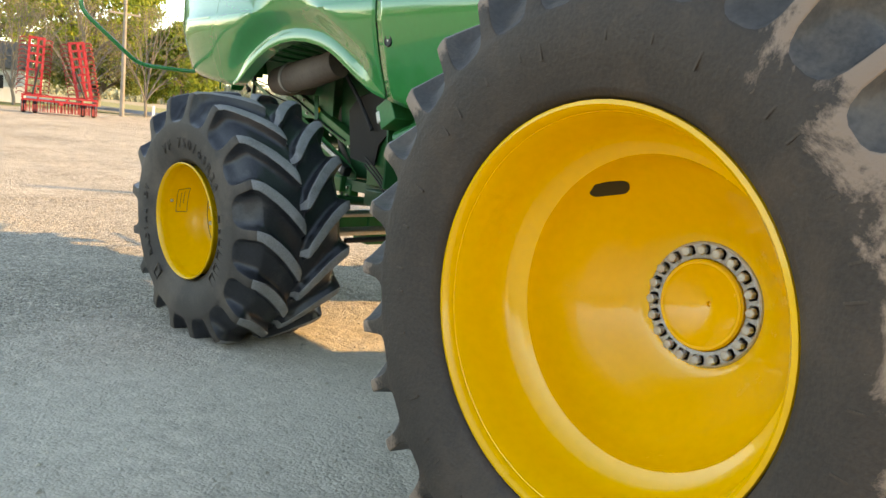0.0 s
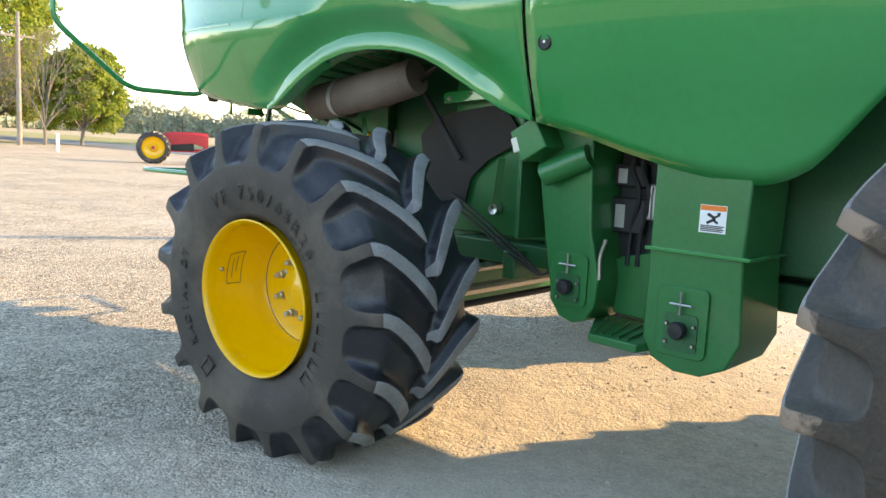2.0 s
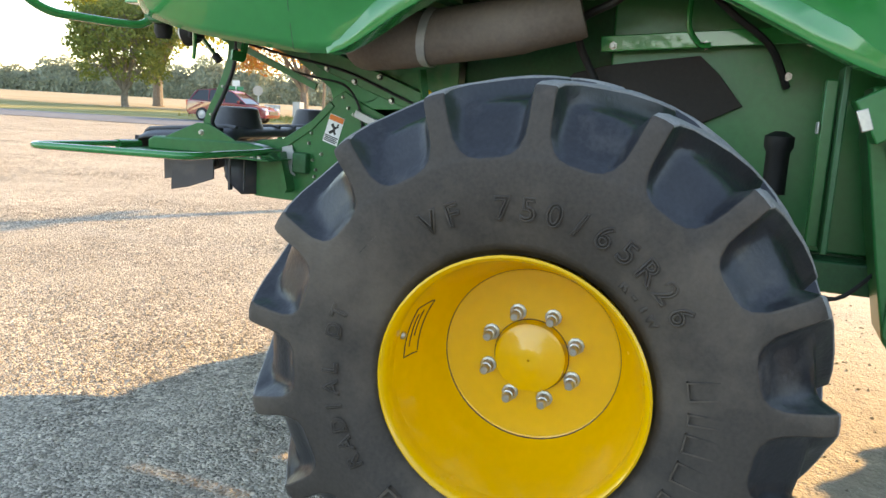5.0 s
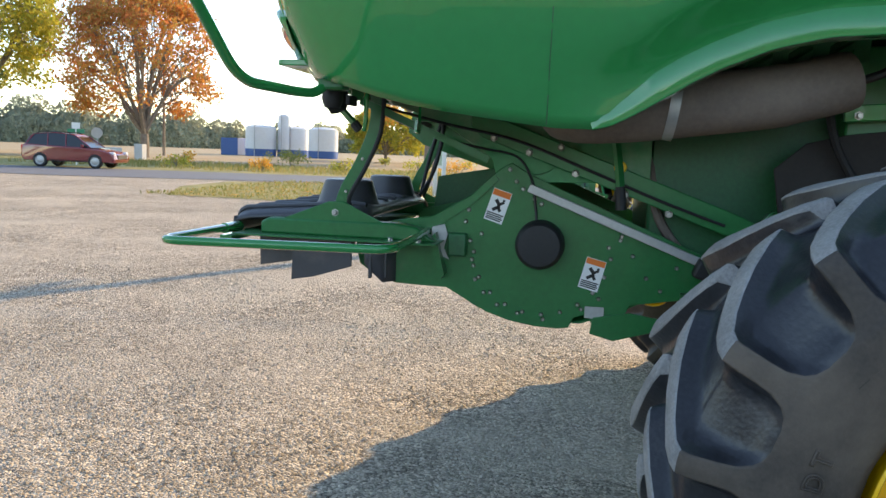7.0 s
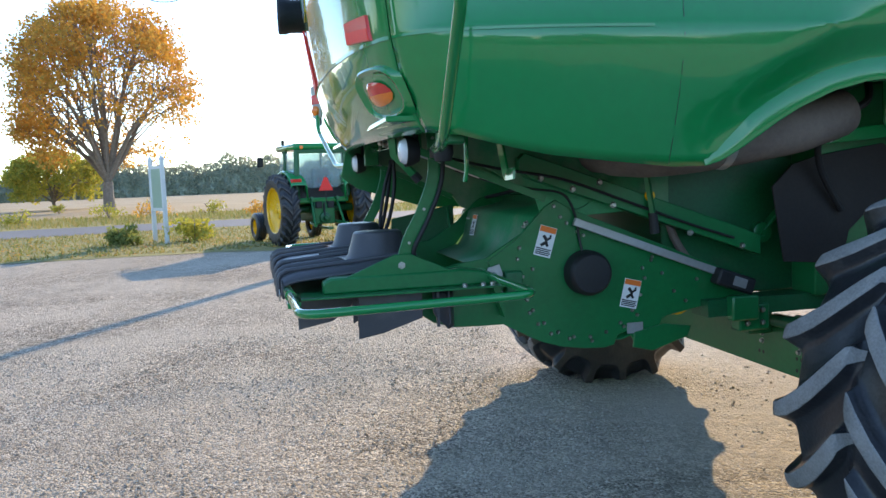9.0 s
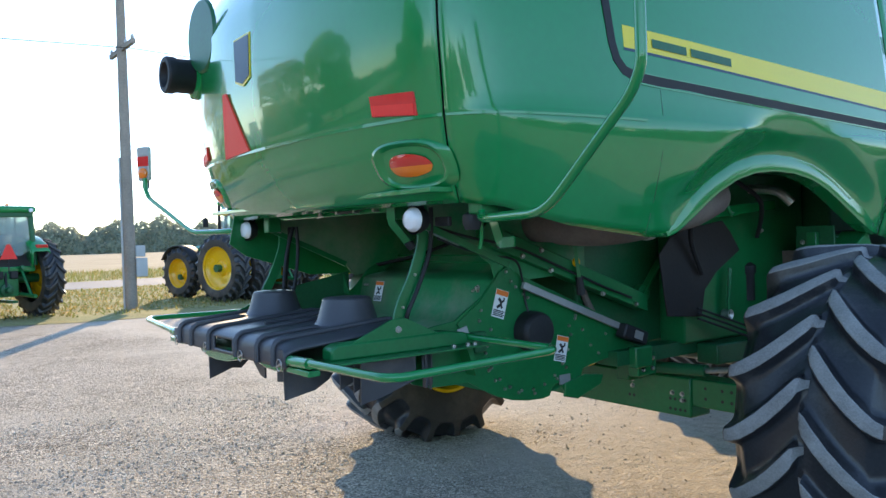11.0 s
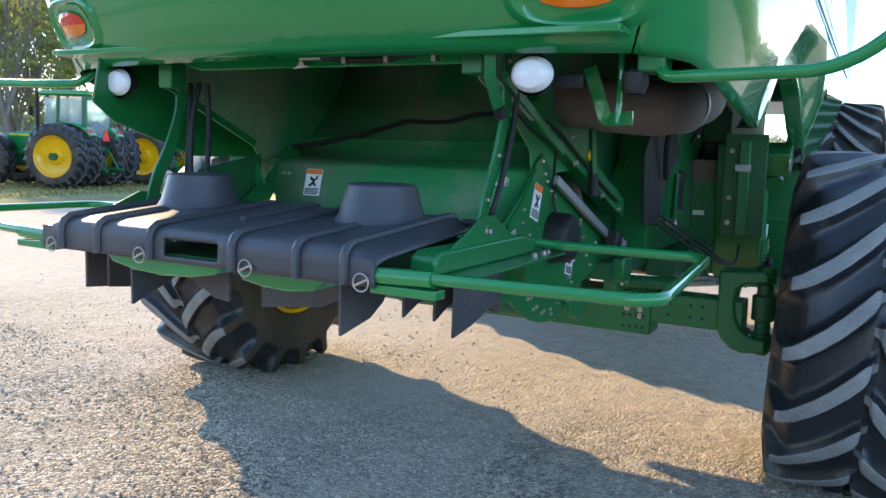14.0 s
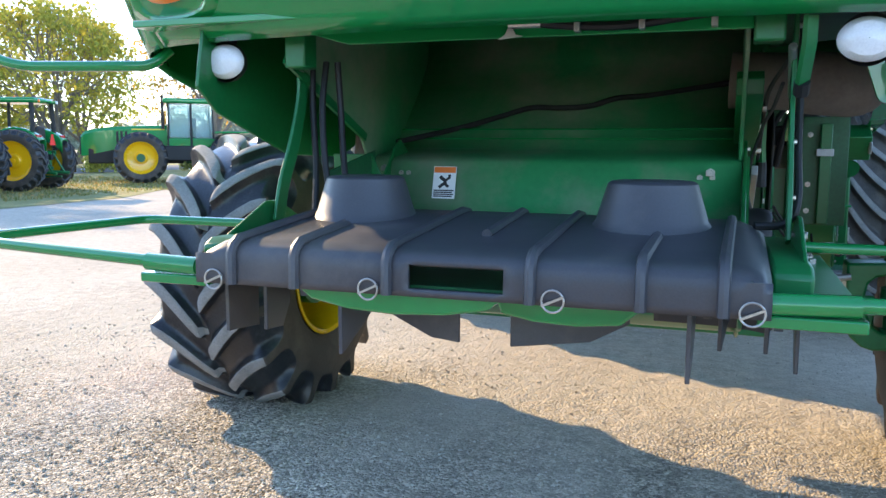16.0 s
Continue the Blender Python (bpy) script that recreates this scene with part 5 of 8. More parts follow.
FLAP = [(0.30, 1.525), (0.19, 1.627), (0.054, 1.663), (-0.30, 1.71), (-0.377, 1.641), (-0.474, 1.525), (-0.23, 1.40), (-0.113, 1.30), (-0.074, 1.143), (0.24, 1.17)]
part("rubber_flap", plate(FLAP, "x", 1.386, 1.396), FLAP_RUBBER, combine, "dark brown rubber dust flap", bevel=0.003)
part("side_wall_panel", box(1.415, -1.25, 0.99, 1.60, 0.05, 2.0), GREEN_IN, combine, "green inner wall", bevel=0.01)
# arch roof: its shade comes from the darkened green as well
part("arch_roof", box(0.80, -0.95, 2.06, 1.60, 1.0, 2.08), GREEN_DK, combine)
part("arch_front_wall", box(0.95, -0.80, 1.05, 1.19, -0.78, 1.66), GREEN_DK, combine, bevel=0.004)
for k in range(5):
    part("roof_slat", tube([(0.80, 0.10 + 0.13 * k, 2.0 - 0.03 * k), (1.45, 0.16 + 0.13 * k, 1.93 - 0.02 * k)], 0.02, flat=(0.035, 0.014)), GREEN_IN, combine)
for k in range(6):
    part("frame_slat", tube([(0.86, 0.18 + 0.12 * k, 1.985 - 0.028 * k), (1.30, 0.05 + 0.14 * k, 1.93 - 0.02 * k)], 0.02, flat=(0.05, 0.012)), GREEN_DK, combine, "flat slat under the hood")
part("arch_hose", tube(smooth_path([(1.25, -0.10, 1.98), (1.15, 0.0, 1.88), (1.22, 0.15, 1.80), (1.32, 0.10, 1.62), (1.36, -0.05, 1.40)], 6), 0.016, 8), BLACK, combine, "black hose inside the arch")
part("arch_hose", tube(smooth_path([(1.30, -0.30, 1.95), (1.22, -0.42, 1.84), (1.28, -0.55, 1.74), (1.36, -0.62, 1.60)], 6), 0.014, 8), BLACK, combine, "black hose inside the arch")
part("elbow_pipe", tube(smooth_path([(1.36, -0.55, 1.90), (1.20, -0.58, 1.88), (1.12, -0.62, 1.80)], 5), 0.03, 10), STEEL, combine, "bare steel elbow pipe")
part("front_cover", box(1.19, -1.06, 0.93, 1.45, -1.0, 1.50), GREEN_IN, combine, "green cover with pale label", bevel=0.008)
part("pale_label", box(1.33, -0.999, 1.15, 1.40, -0.996, 1.18), WHITE, combine)
part("brown_patch", box(1.22, -0.999, 1.362, 1.42, -0.994, 1.50), DUCT, combine, "brown upper part of the cover")
part("wall_post", box(1.04, -0.775, 1.06, 1.10, -0.735, 1.62), GREEN_IN, combine, "green upright post with a latch", bevel=0.005)
part("latch_plate", box(1.03, -0.733, 1.44, 1.12, -0.725, 1.48), GREY, combine, "bare steel latch plate", bevel=0.003)
for z in (1.13, 1.28, 1.56):
    piece("bolt", BOLT, axle, Matrix.Translation((1.15, -0.779, z)) @ TOY)
filt = part("filter_canister", revolve([(1.20, 0.001), (1.20, 0.05), (1.36, 0.05), (1.38, 0.06), (1.42, 0.06), (1.44, 0.03)], 20, (1.44, -0.62, 0), axis="z"), BLACK, combine, "black filter canister")
part("drain_pipe", tube(smooth_path([(1.62, 0.75, 1.55), (1.58, 0.70, 1.30), (1.60, 0.55, 1.10)]), 0.02, 8), DUCT, combine)
part("latch_pin", tube([(1.12, -0.9, 1.48), (1.20, -0.9, 1.48)], 0.014, 8), STEEL, combine)

# -- elevators and boxes
E1 = [(-0.87, 1.60), (-0.87, 1.45), (-0.94, 1.07), (-1.0, 0.78), (-1.04, 0.725), (-1.114, 0.702), (-1.18, 0.722), (-1.225, 0.79), (-1.238, 0.92), (-1.185, 1.13), (-1.165, 1.42), (-1.165, 1.60)]
e1 = part("clean_grain_elevator", plate(E1, "x", 0.975, 1.25), GREEN_IN, combine, "green elevator housing with round foot", bevel=0.008)


def elevator_door(y, z, x, w=0.19, h=0.24):
    f = part("elevator_door", plate(round_rect(y - w / 2, z - h / 2, y + w / 2, z + h / 2, 0.03), "x", x - 0.012, x), GREEN_IN, combine, "green clean-out door with a black knob", bevel=0.003)
    part("door_inset", plate(round_rect(y - w * 0.33, z - h * 0.42, y + w * 0.33, z + h * 0.12, 0.02), "x", x - 0.018, x - 0.012), GREEN_DK, f)
    part("knob", revolve([(-0.016, 0.03), (-0.05, 0.036), (-0.062, 0.03), (-0.066, 0.001)], 20, (x, y, z - 0.03)), BLACK, f, "round black knob")
    part("door_handle", tube([(x - 0.03, y, z + 0.12), (x - 0.03, y, z + 0.03)], 0.005, 6), STEEL, f)
    part("door_handle_bar", tube([(x - 0.03, y - 0.045, z + 0.07), (x - 0.03, y + 0.045, z + 0.07)], 0.005, 6), STEEL, f)
    for dy, dz in ((-1, 0.35), (1, 0.35), (-1, -1), (1, -1)):
        piece("bolt", BOLT_S, f, Matrix.Translation((x - 0.018, y + dy * w * 0.27, z - 0.03 + dz * 0.055)) @ FACE_X)


elevator_door(-1.092, 0.90, 0.975)
E2 = [(-1.55, 1.50), (-1.55, 1.11), (-1.548, 0.75), (-1.59, 0.675), (-1.69, 0.635), (-1.80, 0.637), (-1.90, 0.685), (-1.95, 0.79), (-1.93, 1.11), (-1.94, 1.50)]
e2 = part("tailings_elevator", plate(E2, "x", 0.835, 1.20), GREEN_IN, combine, "green elevator housing beside the front tyre", bevel=0.008)
part("elevator_flange", box(0.82, -1.96, 1.105, 1.21, -1.535, 1.12), GREEN, combine, bevel=0.003)
elevator_door(-1.715, 0.84, 0.835, 0.21, 0.28)
sticker((0.833, -1.80, 1.25), (0, -1, 0), (0, 0, 1), 0.105, 0.105)
hat = part("hatch_spout", box(-0.07, -0.075, -0.07, 0.09, 0.075, 0.08, Matrix.Translation((0.90, -0.915, 1.515)) @ Matrix.Rotation(radians(-30), 4, "X")), GREEN_IN, combine, "green hatch with a steel buckle", bevel=0.006)
part("buckle", box(-0.012, -0.018, -0.035, 0.004, 0.018, 0.035, Matrix.Translation((0.84, -0.845, 1.49)) @ Matrix.Rotation(radians(-20), 4, "X")), STEEL, combine, "steel toggle buckle", bevel=0.004)
part("spout_pipe", tube([(0.92, -0.95, 1.365), (0.96, -1.16, 1.46)], 0.055, 16), GREEN_IN, combine, "green spout pipe")
part("elevator_lever", tube(round_path([(0.98, -1.26, 1.10), (0.98, -1.235, 1.02), (0.98, -1.24, 0.92)], 0.02), 0.009, 8), STEEL, combine)
for y0, z0, w, h, m_, lab in ((-1.25, 1.38, 0.08, 0.10, BLACK, "black relay box"), (-1.25, 1.20, 0.085, 0.16, BLACK, "black control box"), (-1.45, 1.27, 0.11, 0.16, GREY, "finned aluminium controller")):
    b0 = part("control_box", box(1.16, y0 - w, z0 - h / 2, 1.26, y0 + w, z0 + h / 2), m_, combine, lab, bevel=0.008)
    part("box_plate", box(1.155, y0 + 0.01, z0 - h * 0.35, 1.161, y0 + w * 0.7, z0 + h * 0.3), GREY, b0)
for k in range(7):
    part("fin", box(1.145, -1.45 - 0.09 + 0.028 * k, 1.20, 1.163, -1.45 - 0.083 + 0.028 * k, 1.34), GREY, combine)
for y in (-1.33, -1.28, -1.54):
    part("harness", tube(smooth_path([(1.19, y, 1.55), (1.16, y + 0.02, 1.42), (1.15, y - 0.03, 1.30), (1.17, y + 0.01, 1.12), (1.14, y, 0.98)], 5), 0.011, 7), BLACK, combine, "black wiring harness")
# solid black box puts the shade of the open recess into colour
part("recess_shade_box", box(1.20, -1.57, 0.98, 1.40, -1.18, 1.62), BLACK, combine, "black box for the shaded recess behind the control boxes", bevel=0.01)
part("tray", plate([(1.10, -1.16), (0.78, -1.33), (0.77, -1.56), (0.98, -1.60), (1.20, -1.60), (1.20, -1.16)], "z", 0.69, 0.725), GREEN_IN, combine, "green perforated tray", bevel=0.006)
part("lower_housing", plate([(-1.20, 1.0), (-1.22, 0.75), (-1.58, 0.73), (-1.58, 1.1)], "x", 1.15, 1.40), GREEN_IN, combine, bevel=0.01)
for k in range(5):
    part("tray_slat", tube([(0.80, -1.34 - 0.04 * k, 0.73), (1.10, -1.22 - 0.06 * k, 0.73)], 0.004, 6), GREEN_DK, combine)
for k, dz in enumerate((0, 0.03, -0.03)):
    part("cable", tube(smooth_path([(1.36, 0.0, 1.17 + dz), (1.30, -0.25, 1.08 + dz), (1.22, -0.50, 0.98 + dz), (1.16, -0.72, 0.90 + dz * 0.5), (1.10, -0.86, 0.88), (1.10, -0.98, 1.0)]), 0.007, 8), BLACK, combine, "black cable bundle")
part("wall_link", tube([(1.37, -0.31, 1.14), (1.37, -0.34, 1.42)], 0.02, flat=(0.04, 0.014)), GREEN_IN, combine)
part("link_pin", revolve([(1.36, 0.001), (1.35, 0.03), (1.40, 0.03)], 16, (0, -0.31, 1.14)), STEEL, combine)
part("lower_frame", box(1.30, -2.9, 0.86, 1.45, -0.1, 0.98), GREEN_DK, combine, bevel=0.01)
mirrored(part("lower_frame_rail", box(1.45, -2.9, 0.92, 1.60, 0.6, 1.0), GREEN_DK, combine), XC)

# -- lamps, reflectors and marks of the rear panel
def rear_point(x, z, out=0.0):
    """The place on the rear panel at x, z."""
    lo, hi = U_CORNER, float(len(PLAN) - 1)
    xx = x if x <= XC else 2 * XC - x
    for _ in range(40):
        mid = (lo + hi) / 2
        if shell(mid, z, out).x < xx:
            lo = mid
        else:
            hi = mid
    p = shell(lo, z, out)
    return Vector((x, p.y, z))


def rear_patch(name, outline, out, material, parent, label="", n=6, thick=0.004):
    """A flat mark that follows the rear panel."""
    bm = bmesh.new()
    a = [bm.verts.new(rear_point(x, z, out)) for x, z in outline]
    b = [bm.verts.new(rear_point(x, z, out - thick)) for x, z in outline]
    k = len(a)
    bm.faces.new(a)
    bm.faces.new(b[::-1])
    for i in range(k):
        bm.faces.new((a[i], b[i], b[(i + 1) % k], a[(i + 1) % k]))
    return part(name, bm, material, parent, label)


def sub(outline, n=4):
    out = []
    for (x0, z0), (x1, z1) in zip(outline, outline[1:] + outline[:1]):
        out += [(x0 + (x1 - x0) * i / n, z0 + (z1 - z0) * i / n) for i in range(n)]
    return out


for s in (1, -1):
    fx = (lambda x: x) if s > 0 else (lambda x: 2 * XC - x)
    rear_patch("reflector", [(fx(x), z) for x, z in sub([(1.0, 2.135), (1.225, 2.155), (1.225, 2.235), (1.0, 2.225)])], 0.015, RED, combine, "red reflective sheet on the rear panel", thick=0.012)
    rear_patch("reflector_band", [(fx(x), z) for x, z in sub([(1.004, 2.138), (1.221, 2.158), (1.221, 2.198), (1.004, 2.180)])], 0.018, FLUO, combine, "brighter red lower band", thick=0.004)
    # tail lamp in its raised oval surround
    ring = [(fx(1.11 + 0.185 * math.copysign(abs(math.cos(t)) ** 0.7, math.cos(t))), 1.952 + 0.092 * math.copysign(abs(math.sin(t)) ** 0.7, math.sin(t))) for t in [2 * math.pi * k / 32 for k in range(32)]]
    bm = bmesh.new()
    rings = []
    for f, o in ((1.12, 0.0), (1.04, 0.016), (0.94, 0.022), (0.86, 0.016), (0.80, 0.006), (0.70, 0.004)):
        rings.append([bm.verts.new(rear_point(fx(1.11) + (x - fx(1.11)) * f, 1.952 + (z - 1.952) * f, o)) for x, z in ring])
    for p, q in zip(rings, rings[1:]):
        for k in range(32):
            bm.faces.new((p[k], p[(k + 1) % 32], q[(k + 1) % 32], q[k]))
    bm.faces.new(rings[-1])
    tl = part("tail_lamp", bm, GREEN, combine, "oval tail lamp, red over amber, in a green surround")
    for lab, mt, z0, z1 in (("red_lens", REDLENS, -0.004, 0.044), ("amber_lens", AMBER, -0.044, -0.004)):
        bm = bmesh.new()
        w = 0.108
        rows = []
        for i in range(17):
            x = -w + 2 * w * i / 16
            e = math.sqrt(max(0.0, 1 - (x / w) ** 2))
            row = []
            for j in range(5):
                z = z0 + (z1 - z0) * j / 4
                zz = z * (0.15 + 0.85 * e) if True else z
                bul = 0.024 * max(0.0, 1 - (x / w) ** 2) * (1 - (z / 0.05) ** 2) ** 0.5
                row.append(bm.verts.new(rear_point(fx(1.11) + x, 1.952 + zz, 0.008 + bul)))
            rows.append(row)
        for p, q in zip(rows, rows[1:]):
            for j in range(4):
                bm.faces.new((p[j], q[j], q[j + 1], p[j + 1]))
        part(lab, bm, mt, tl)
rear_patch("slow_vehicle_emblem", sub([(2.715, 2.125), (2.345, 2.135), (2.530, 2.452), (2.580, 2.452)], 6), 0.014, FLUO, combine, "bright red slow-vehicle triangle", thick=0.010)
BLUE = mat("badge_ground", (0.02, 0.05, 0.09), 0.4, var=0.05, bump=0.0)
bd = rear_patch("badge", sub([(2.19, 2.48), (2.29, 2.45), (2.39, 2.48), (2.40, 2.70), (2.18, 2.70)], 4), 0.008, DECAL, combine, "plain yellow-edged badge")
rear_patch("badge_field", sub([(2.20, 2.49), (2.29, 2.463), (2.38, 2.49), (2.388, 2.69), (2.192, 2.69)], 4), 0.012, BLUE, bd)
bm = revolve([(2.28, 0.10), (2.40, 0.10), (2.42, 0.108), (2.46, 0.108), (2.47, 0.10), (2.47, 0.075), (2.43, 0.06), (2.42, 0.001)], 28, (3.18, 0, 2.66), axis="y")
part("rear_duct", bm, BLACK, combine, "short black round outlet on the hood")
part("duct_collar", revolve([(2.24, 0.14), (2.30, 0.13), (2.31, 0.10)], 28, (3.18, 0, 2.66), axis="y"), GREEN, combine)
part("rear_window", None or revolve([(2.33, 0.001), (2.33, 0.20), (2.31, 0.21)], 24, (2.95, 0, 2.85), axis="y"), GREEN_DK, combine)

# side marks: crease highlight line, recess groove, stripe
groove = [(u_of_y(y), z) for y, z in ((-2.6, 2.135), (-1.6, 2.18), (-0.8, 2.218), (0.0, 2.252), (0.7, 2.283), (1.15, 2.303), (1.27, 2.312), (1.345, 2.335), (1.385, 2.38), (1.405, 2.45), (1.42, 2.6), (1.43, 2.8))]
gr = strip("panel_groove", groove, 0.042, 0.003, BLACK, "dark groove round the upper panel", depth=0.004)
for zz, dz in ((0.024, 0.0), (-0.024, 0.0)):
    strip("groove_edge", [(u, z + zz) for u, z in groove[:7]], 0.008, 0.004, GREEN, depth=0.004)
# proud strip added along the crease to draw its pale highlight
mirrored(strip("crease_highlight_ridge", [(U_CORNER + 0.04 + (len(PLAN) - 1 - U_CORNER - 0.04) * i / 16, 2.128) for i in range(17)], 0.014, 0.002, GREEN, "thin raised ridge added for the crease's highlight line", depth=0.006), XC)
strip("crease_highlight_ridge", [(u_of_y(1.25) + (U_CORNER - 0.05 - u_of_y(1.25)) * i / 14, 2.128) for i in range(15)], 0.010, 0.002, GREEN, depth=0.005)
gp = bmesh.new()
rows = []
for i in range(22):
    y = 1.335 - 4.0 * i / 21
    lo, hi = 2.435 - 0.052 * (1.335 - y), 2.53 - 0.048 * (1.335 - y)
    rows.append([gp.verts.new(side(y, lo, 0.005)), gp.verts.new(side(y, hi, 0.005))])
for a, b in zip(rows, rows[1:]):
    gp.faces.new((a[0], b[0], b[1], a[1]))
dec = part("stripe", gp, DECAL, combine, "yellow stripe along the side panel")
gp = bmesh.new()
rows = []
for i in range(22):
    y = 1.335 - 4.0 * i / 21
    lo = 2.435 - 0.052 * (1.335 - y)
    rows.append([gp.verts.new(side(y, lo - 0.012, 0.005)), gp.verts.new(side(y, lo, 0.005))])
for a, b in zip(rows, rows[1:]):
    gp.faces.new((a[0], b[0], b[1], a[1]))
part("stripe_edge", gp, BLUE, combine)
for y0, y1 in ((1.16, 0.93), (0.90, 0.60)):
    gp = bmesh.new()
    rows = []
    for i in range(8):
        y = y0 + (y1 - y0) * i / 7
        lo = 2.435 - 0.052 * (1.335 - y)
        rows.append([gp.verts.new(side(y, lo + 0.024, 0.008)), gp.verts.new(side(y, lo + 0.062, 0.008))])
    for a, b in zip(rows, rows[1:]):
        gp.faces.new((a[0], b[0], b[1], a[1]))
    part("lettering_bar", gp, GREEN_DK, combine, "dark bar where a brand name stands")
# thin seam on the rear side panel and the recessed latch
strip("panel_seam", [(u_of_y(1.15 - 0.03 * (z - 1.64)), z) for z in (1.645, 1.72, 1.8, 1.9, 2.0, 2.1, 2.2, 2.27)], 0.004, 0.0, GREEN_DK, depth=0.0045)
lat = side(-1.075, 1.918)
part("latch", revolve([(0.002, 0.034), (-0.007, 0.034), (-0.010, 0.031), (-0.010, 0.028), (-0.0065, 0.025), (-0.006, 0.001)], 24, lat), BLACK, combine, "round recessed latch")
part("latch_pin", revolve([(-0.010, 0.001), (-0.010, 0.006), (0.0, 0.006)], 10, lat), STEEL, combine)
bk = strip("gap_backing", [(u_of_y(-0.975), z) for z in (1.62, 1.75, 1.9, 2.1, 2.3, 2.7, 3.1)], 0.05, -0.03, INK, depth=0.0)
bk = strip("gap_backing", [(U_CORNER, z) for z in (1.82, 1.95, 2.1, 2.3, 2.7, 3.1)], 0.06, -0.03, INK, depth=0.0)

# -- marker arms on both rear corners
pts = round_path([(0.94, 1.93, 1.80), (0.90, 1.98, 1.735), (0.80, 2.02, 1.732), (0.44, 2.07, 1.738), (0.03, 2.10, 2.07), (-0.02, 2.11, 2.14), (-0.02, 2.11, 2.42)], 0.10, 7)
arm2 = part("marker_arm", tube(pts, 0.0175, 12), GREEN, combine, "bent green marker lamp arm")
LX = 2 * XC
pts = round_path([(LX - 0.94, 1.93, 1.80), (LX - 0.90, 1.98, 1.745), (LX - 0.80, 2.03, 1.742), (LX - 0.44, 2.10, 1.745), (4.64, 2.15, 2.02), (4.70, 2.16, 2.08), (4.71, 2.16, 2.18)], 0.08, 7)
part("marker_arm", tube(pts, 0.0175, 12), GREEN, combine, "bent green marker lamp arm")
for sx, sy, sz, yaw in ((-0.02, 2.10, 2.42, -32), (4.73, 2.155, 2.16, 32)):
    lm = Matrix.Translation((sx, sy, sz)) @ Matrix.Rotation(radians(yaw), 4, "Z")

    def lamp_part(name, bm_, material, parent, label="", bevel=0.0):
        bmesh.ops.transform(bm_, matrix=lm, verts=bm_.verts[:])
        return part(name, bm_, material, parent, label, bevel=bevel)

    lp = lamp_part("marker_lamp", box(-0.058, -0.015, 0.0, 0.058, 0.015, 0.26), GREY, combine, "marker plate with amber and red lenses", 0.012)
    for q in (1, -1):
        lamp_part("amber_lens", revolve([(0.012 * q, 0.042), (0.03 * q, 0.040), (0.042 * q, 0.024), (0.045 * q, 0.001)], 20, (0, 0, 0.058), axis="y"), AMBER, lp)
    lamp_part("red_strip", box(-0.052, 0.015, 0.112, 0.052, 0.019, 0.185), RED, lp)
    lamp_part("white_strip", box(-0.052, 0.015, 0.190, 0.052, 0.019, 0.252), GREY, lp)
    lamp_part("amber_strip", box(-0.052, -0.019, 0.112, 0.052, -0.015, 0.250), AMBER, lp)
    lamp_part("lamp_back", box(-0.02, -0.03, -0.06, 0.02, 0.012, 0.02), PLASTIC, lp, bevel=0.008)
part("arm_mount", box(0.90, 1.88, 1.75, 0.98, 1.98, 1.84), GREEN_IN, combine, bevel=0.01)
part("strut_stay", tube([(1.40, 2.075, 1.80), (1.40, 2.07, 1.735), (1.405, 1.985, 1.645)], 0.012, flat=(0.014, 0.035)), GREEN_IN, combine, "short green stay with a dark tip")
part("stay_tip", tube([(1.405, 1.99, 1.65), (1.405, 1.965, 1.622)], 0.02, 8), BLACK, combine)
part("arm_knob", revolve([(0.0, 0.03), (0.03, 0.04), (0.06, 0.038), (0.075, 0.01)], 16, (0.99, 1.95, 1.69), axis="z"), BLACK, combine)

# ================= surroundings =================
GRASS = mat("dry_grass", (0.27, 0.24, 0.085), 0.95, var=0.5, scale=0.8, fine=14, bump=0.6, dirt=(0.14, 0.17, 0.05), amount=0.45, dirt_scale=0.3, dist=0.05)
FIELD = mat("harvested_field", (0.36, 0.28, 0.17), 0.95, var=0.25, scale=0.15, fine=6, bump=0.4, dirt=(0.26, 0.22, 0.10), amount=0.3, dirt_scale=0.05, dist=0.05)
ROAD = mat("worn_asphalt", (0.13, 0.14, 0.16), 0.8, var=0.2, scale=0.5, fine=40, bump=0.2)
SIGNW = mat("white_paint_weathered", (0.72, 0.72, 0.70), 0.6, var=0.08, bump=0.03, dirt=(0.4, 0.38, 0.33), amount=0.1)
BARK = mat("bark", (0.21, 0.18, 0.15), 0.95, var=0.4, scale=4, fine=30, bump=0.6, dist=0.03)
WOODPOLE = mat("weathered_pole_wood", (0.28, 0.24, 0.20), 0.9, var=0.3, scale=2, fine=30, bump=0.3)
GLASS = mat("tinted_cab_glass", (0.66, 0.80, 0.82), 0.02, var=0.05, bump=0.0)
GLASS.node_tree.nodes["Principled BSDF"].inputs["Transmission Weight"].default_value = 0.72
TANKM = mat("white_tank_steel", (0.68, 0.69, 0.70), 0.5, var=0.06, bump=0.02, dirt=(0.45, 0.42, 0.36), amount=0.1)
BLUEM = mat("blue_tank_band", (0.03, 0.10, 0.30), 0.5, var=0.1, bump=0.02)
REDM = mat("red_machine_paint", (0.47, 0.022, 0.028), 0.4, var=0.15, bump=0.03, dirt=(0.25, 0.12, 0.08), amount=0.15)
CONC = mat("grey_cabinet", (0.45, 0.46, 0.46), 0.7, var=0.1, bump=0.05)


def sheet(name, outline, z, material, label, cat):
    bm = bmesh.new()
    bm.faces.new([bm.verts.new((x, y, z)) for x, y in outline])
    bmesh.ops.triangulate(bm, faces=bm.faces[:])
    return tagged(new(name, mesh_of(name, bm, material)), label, cat, kind="structure")


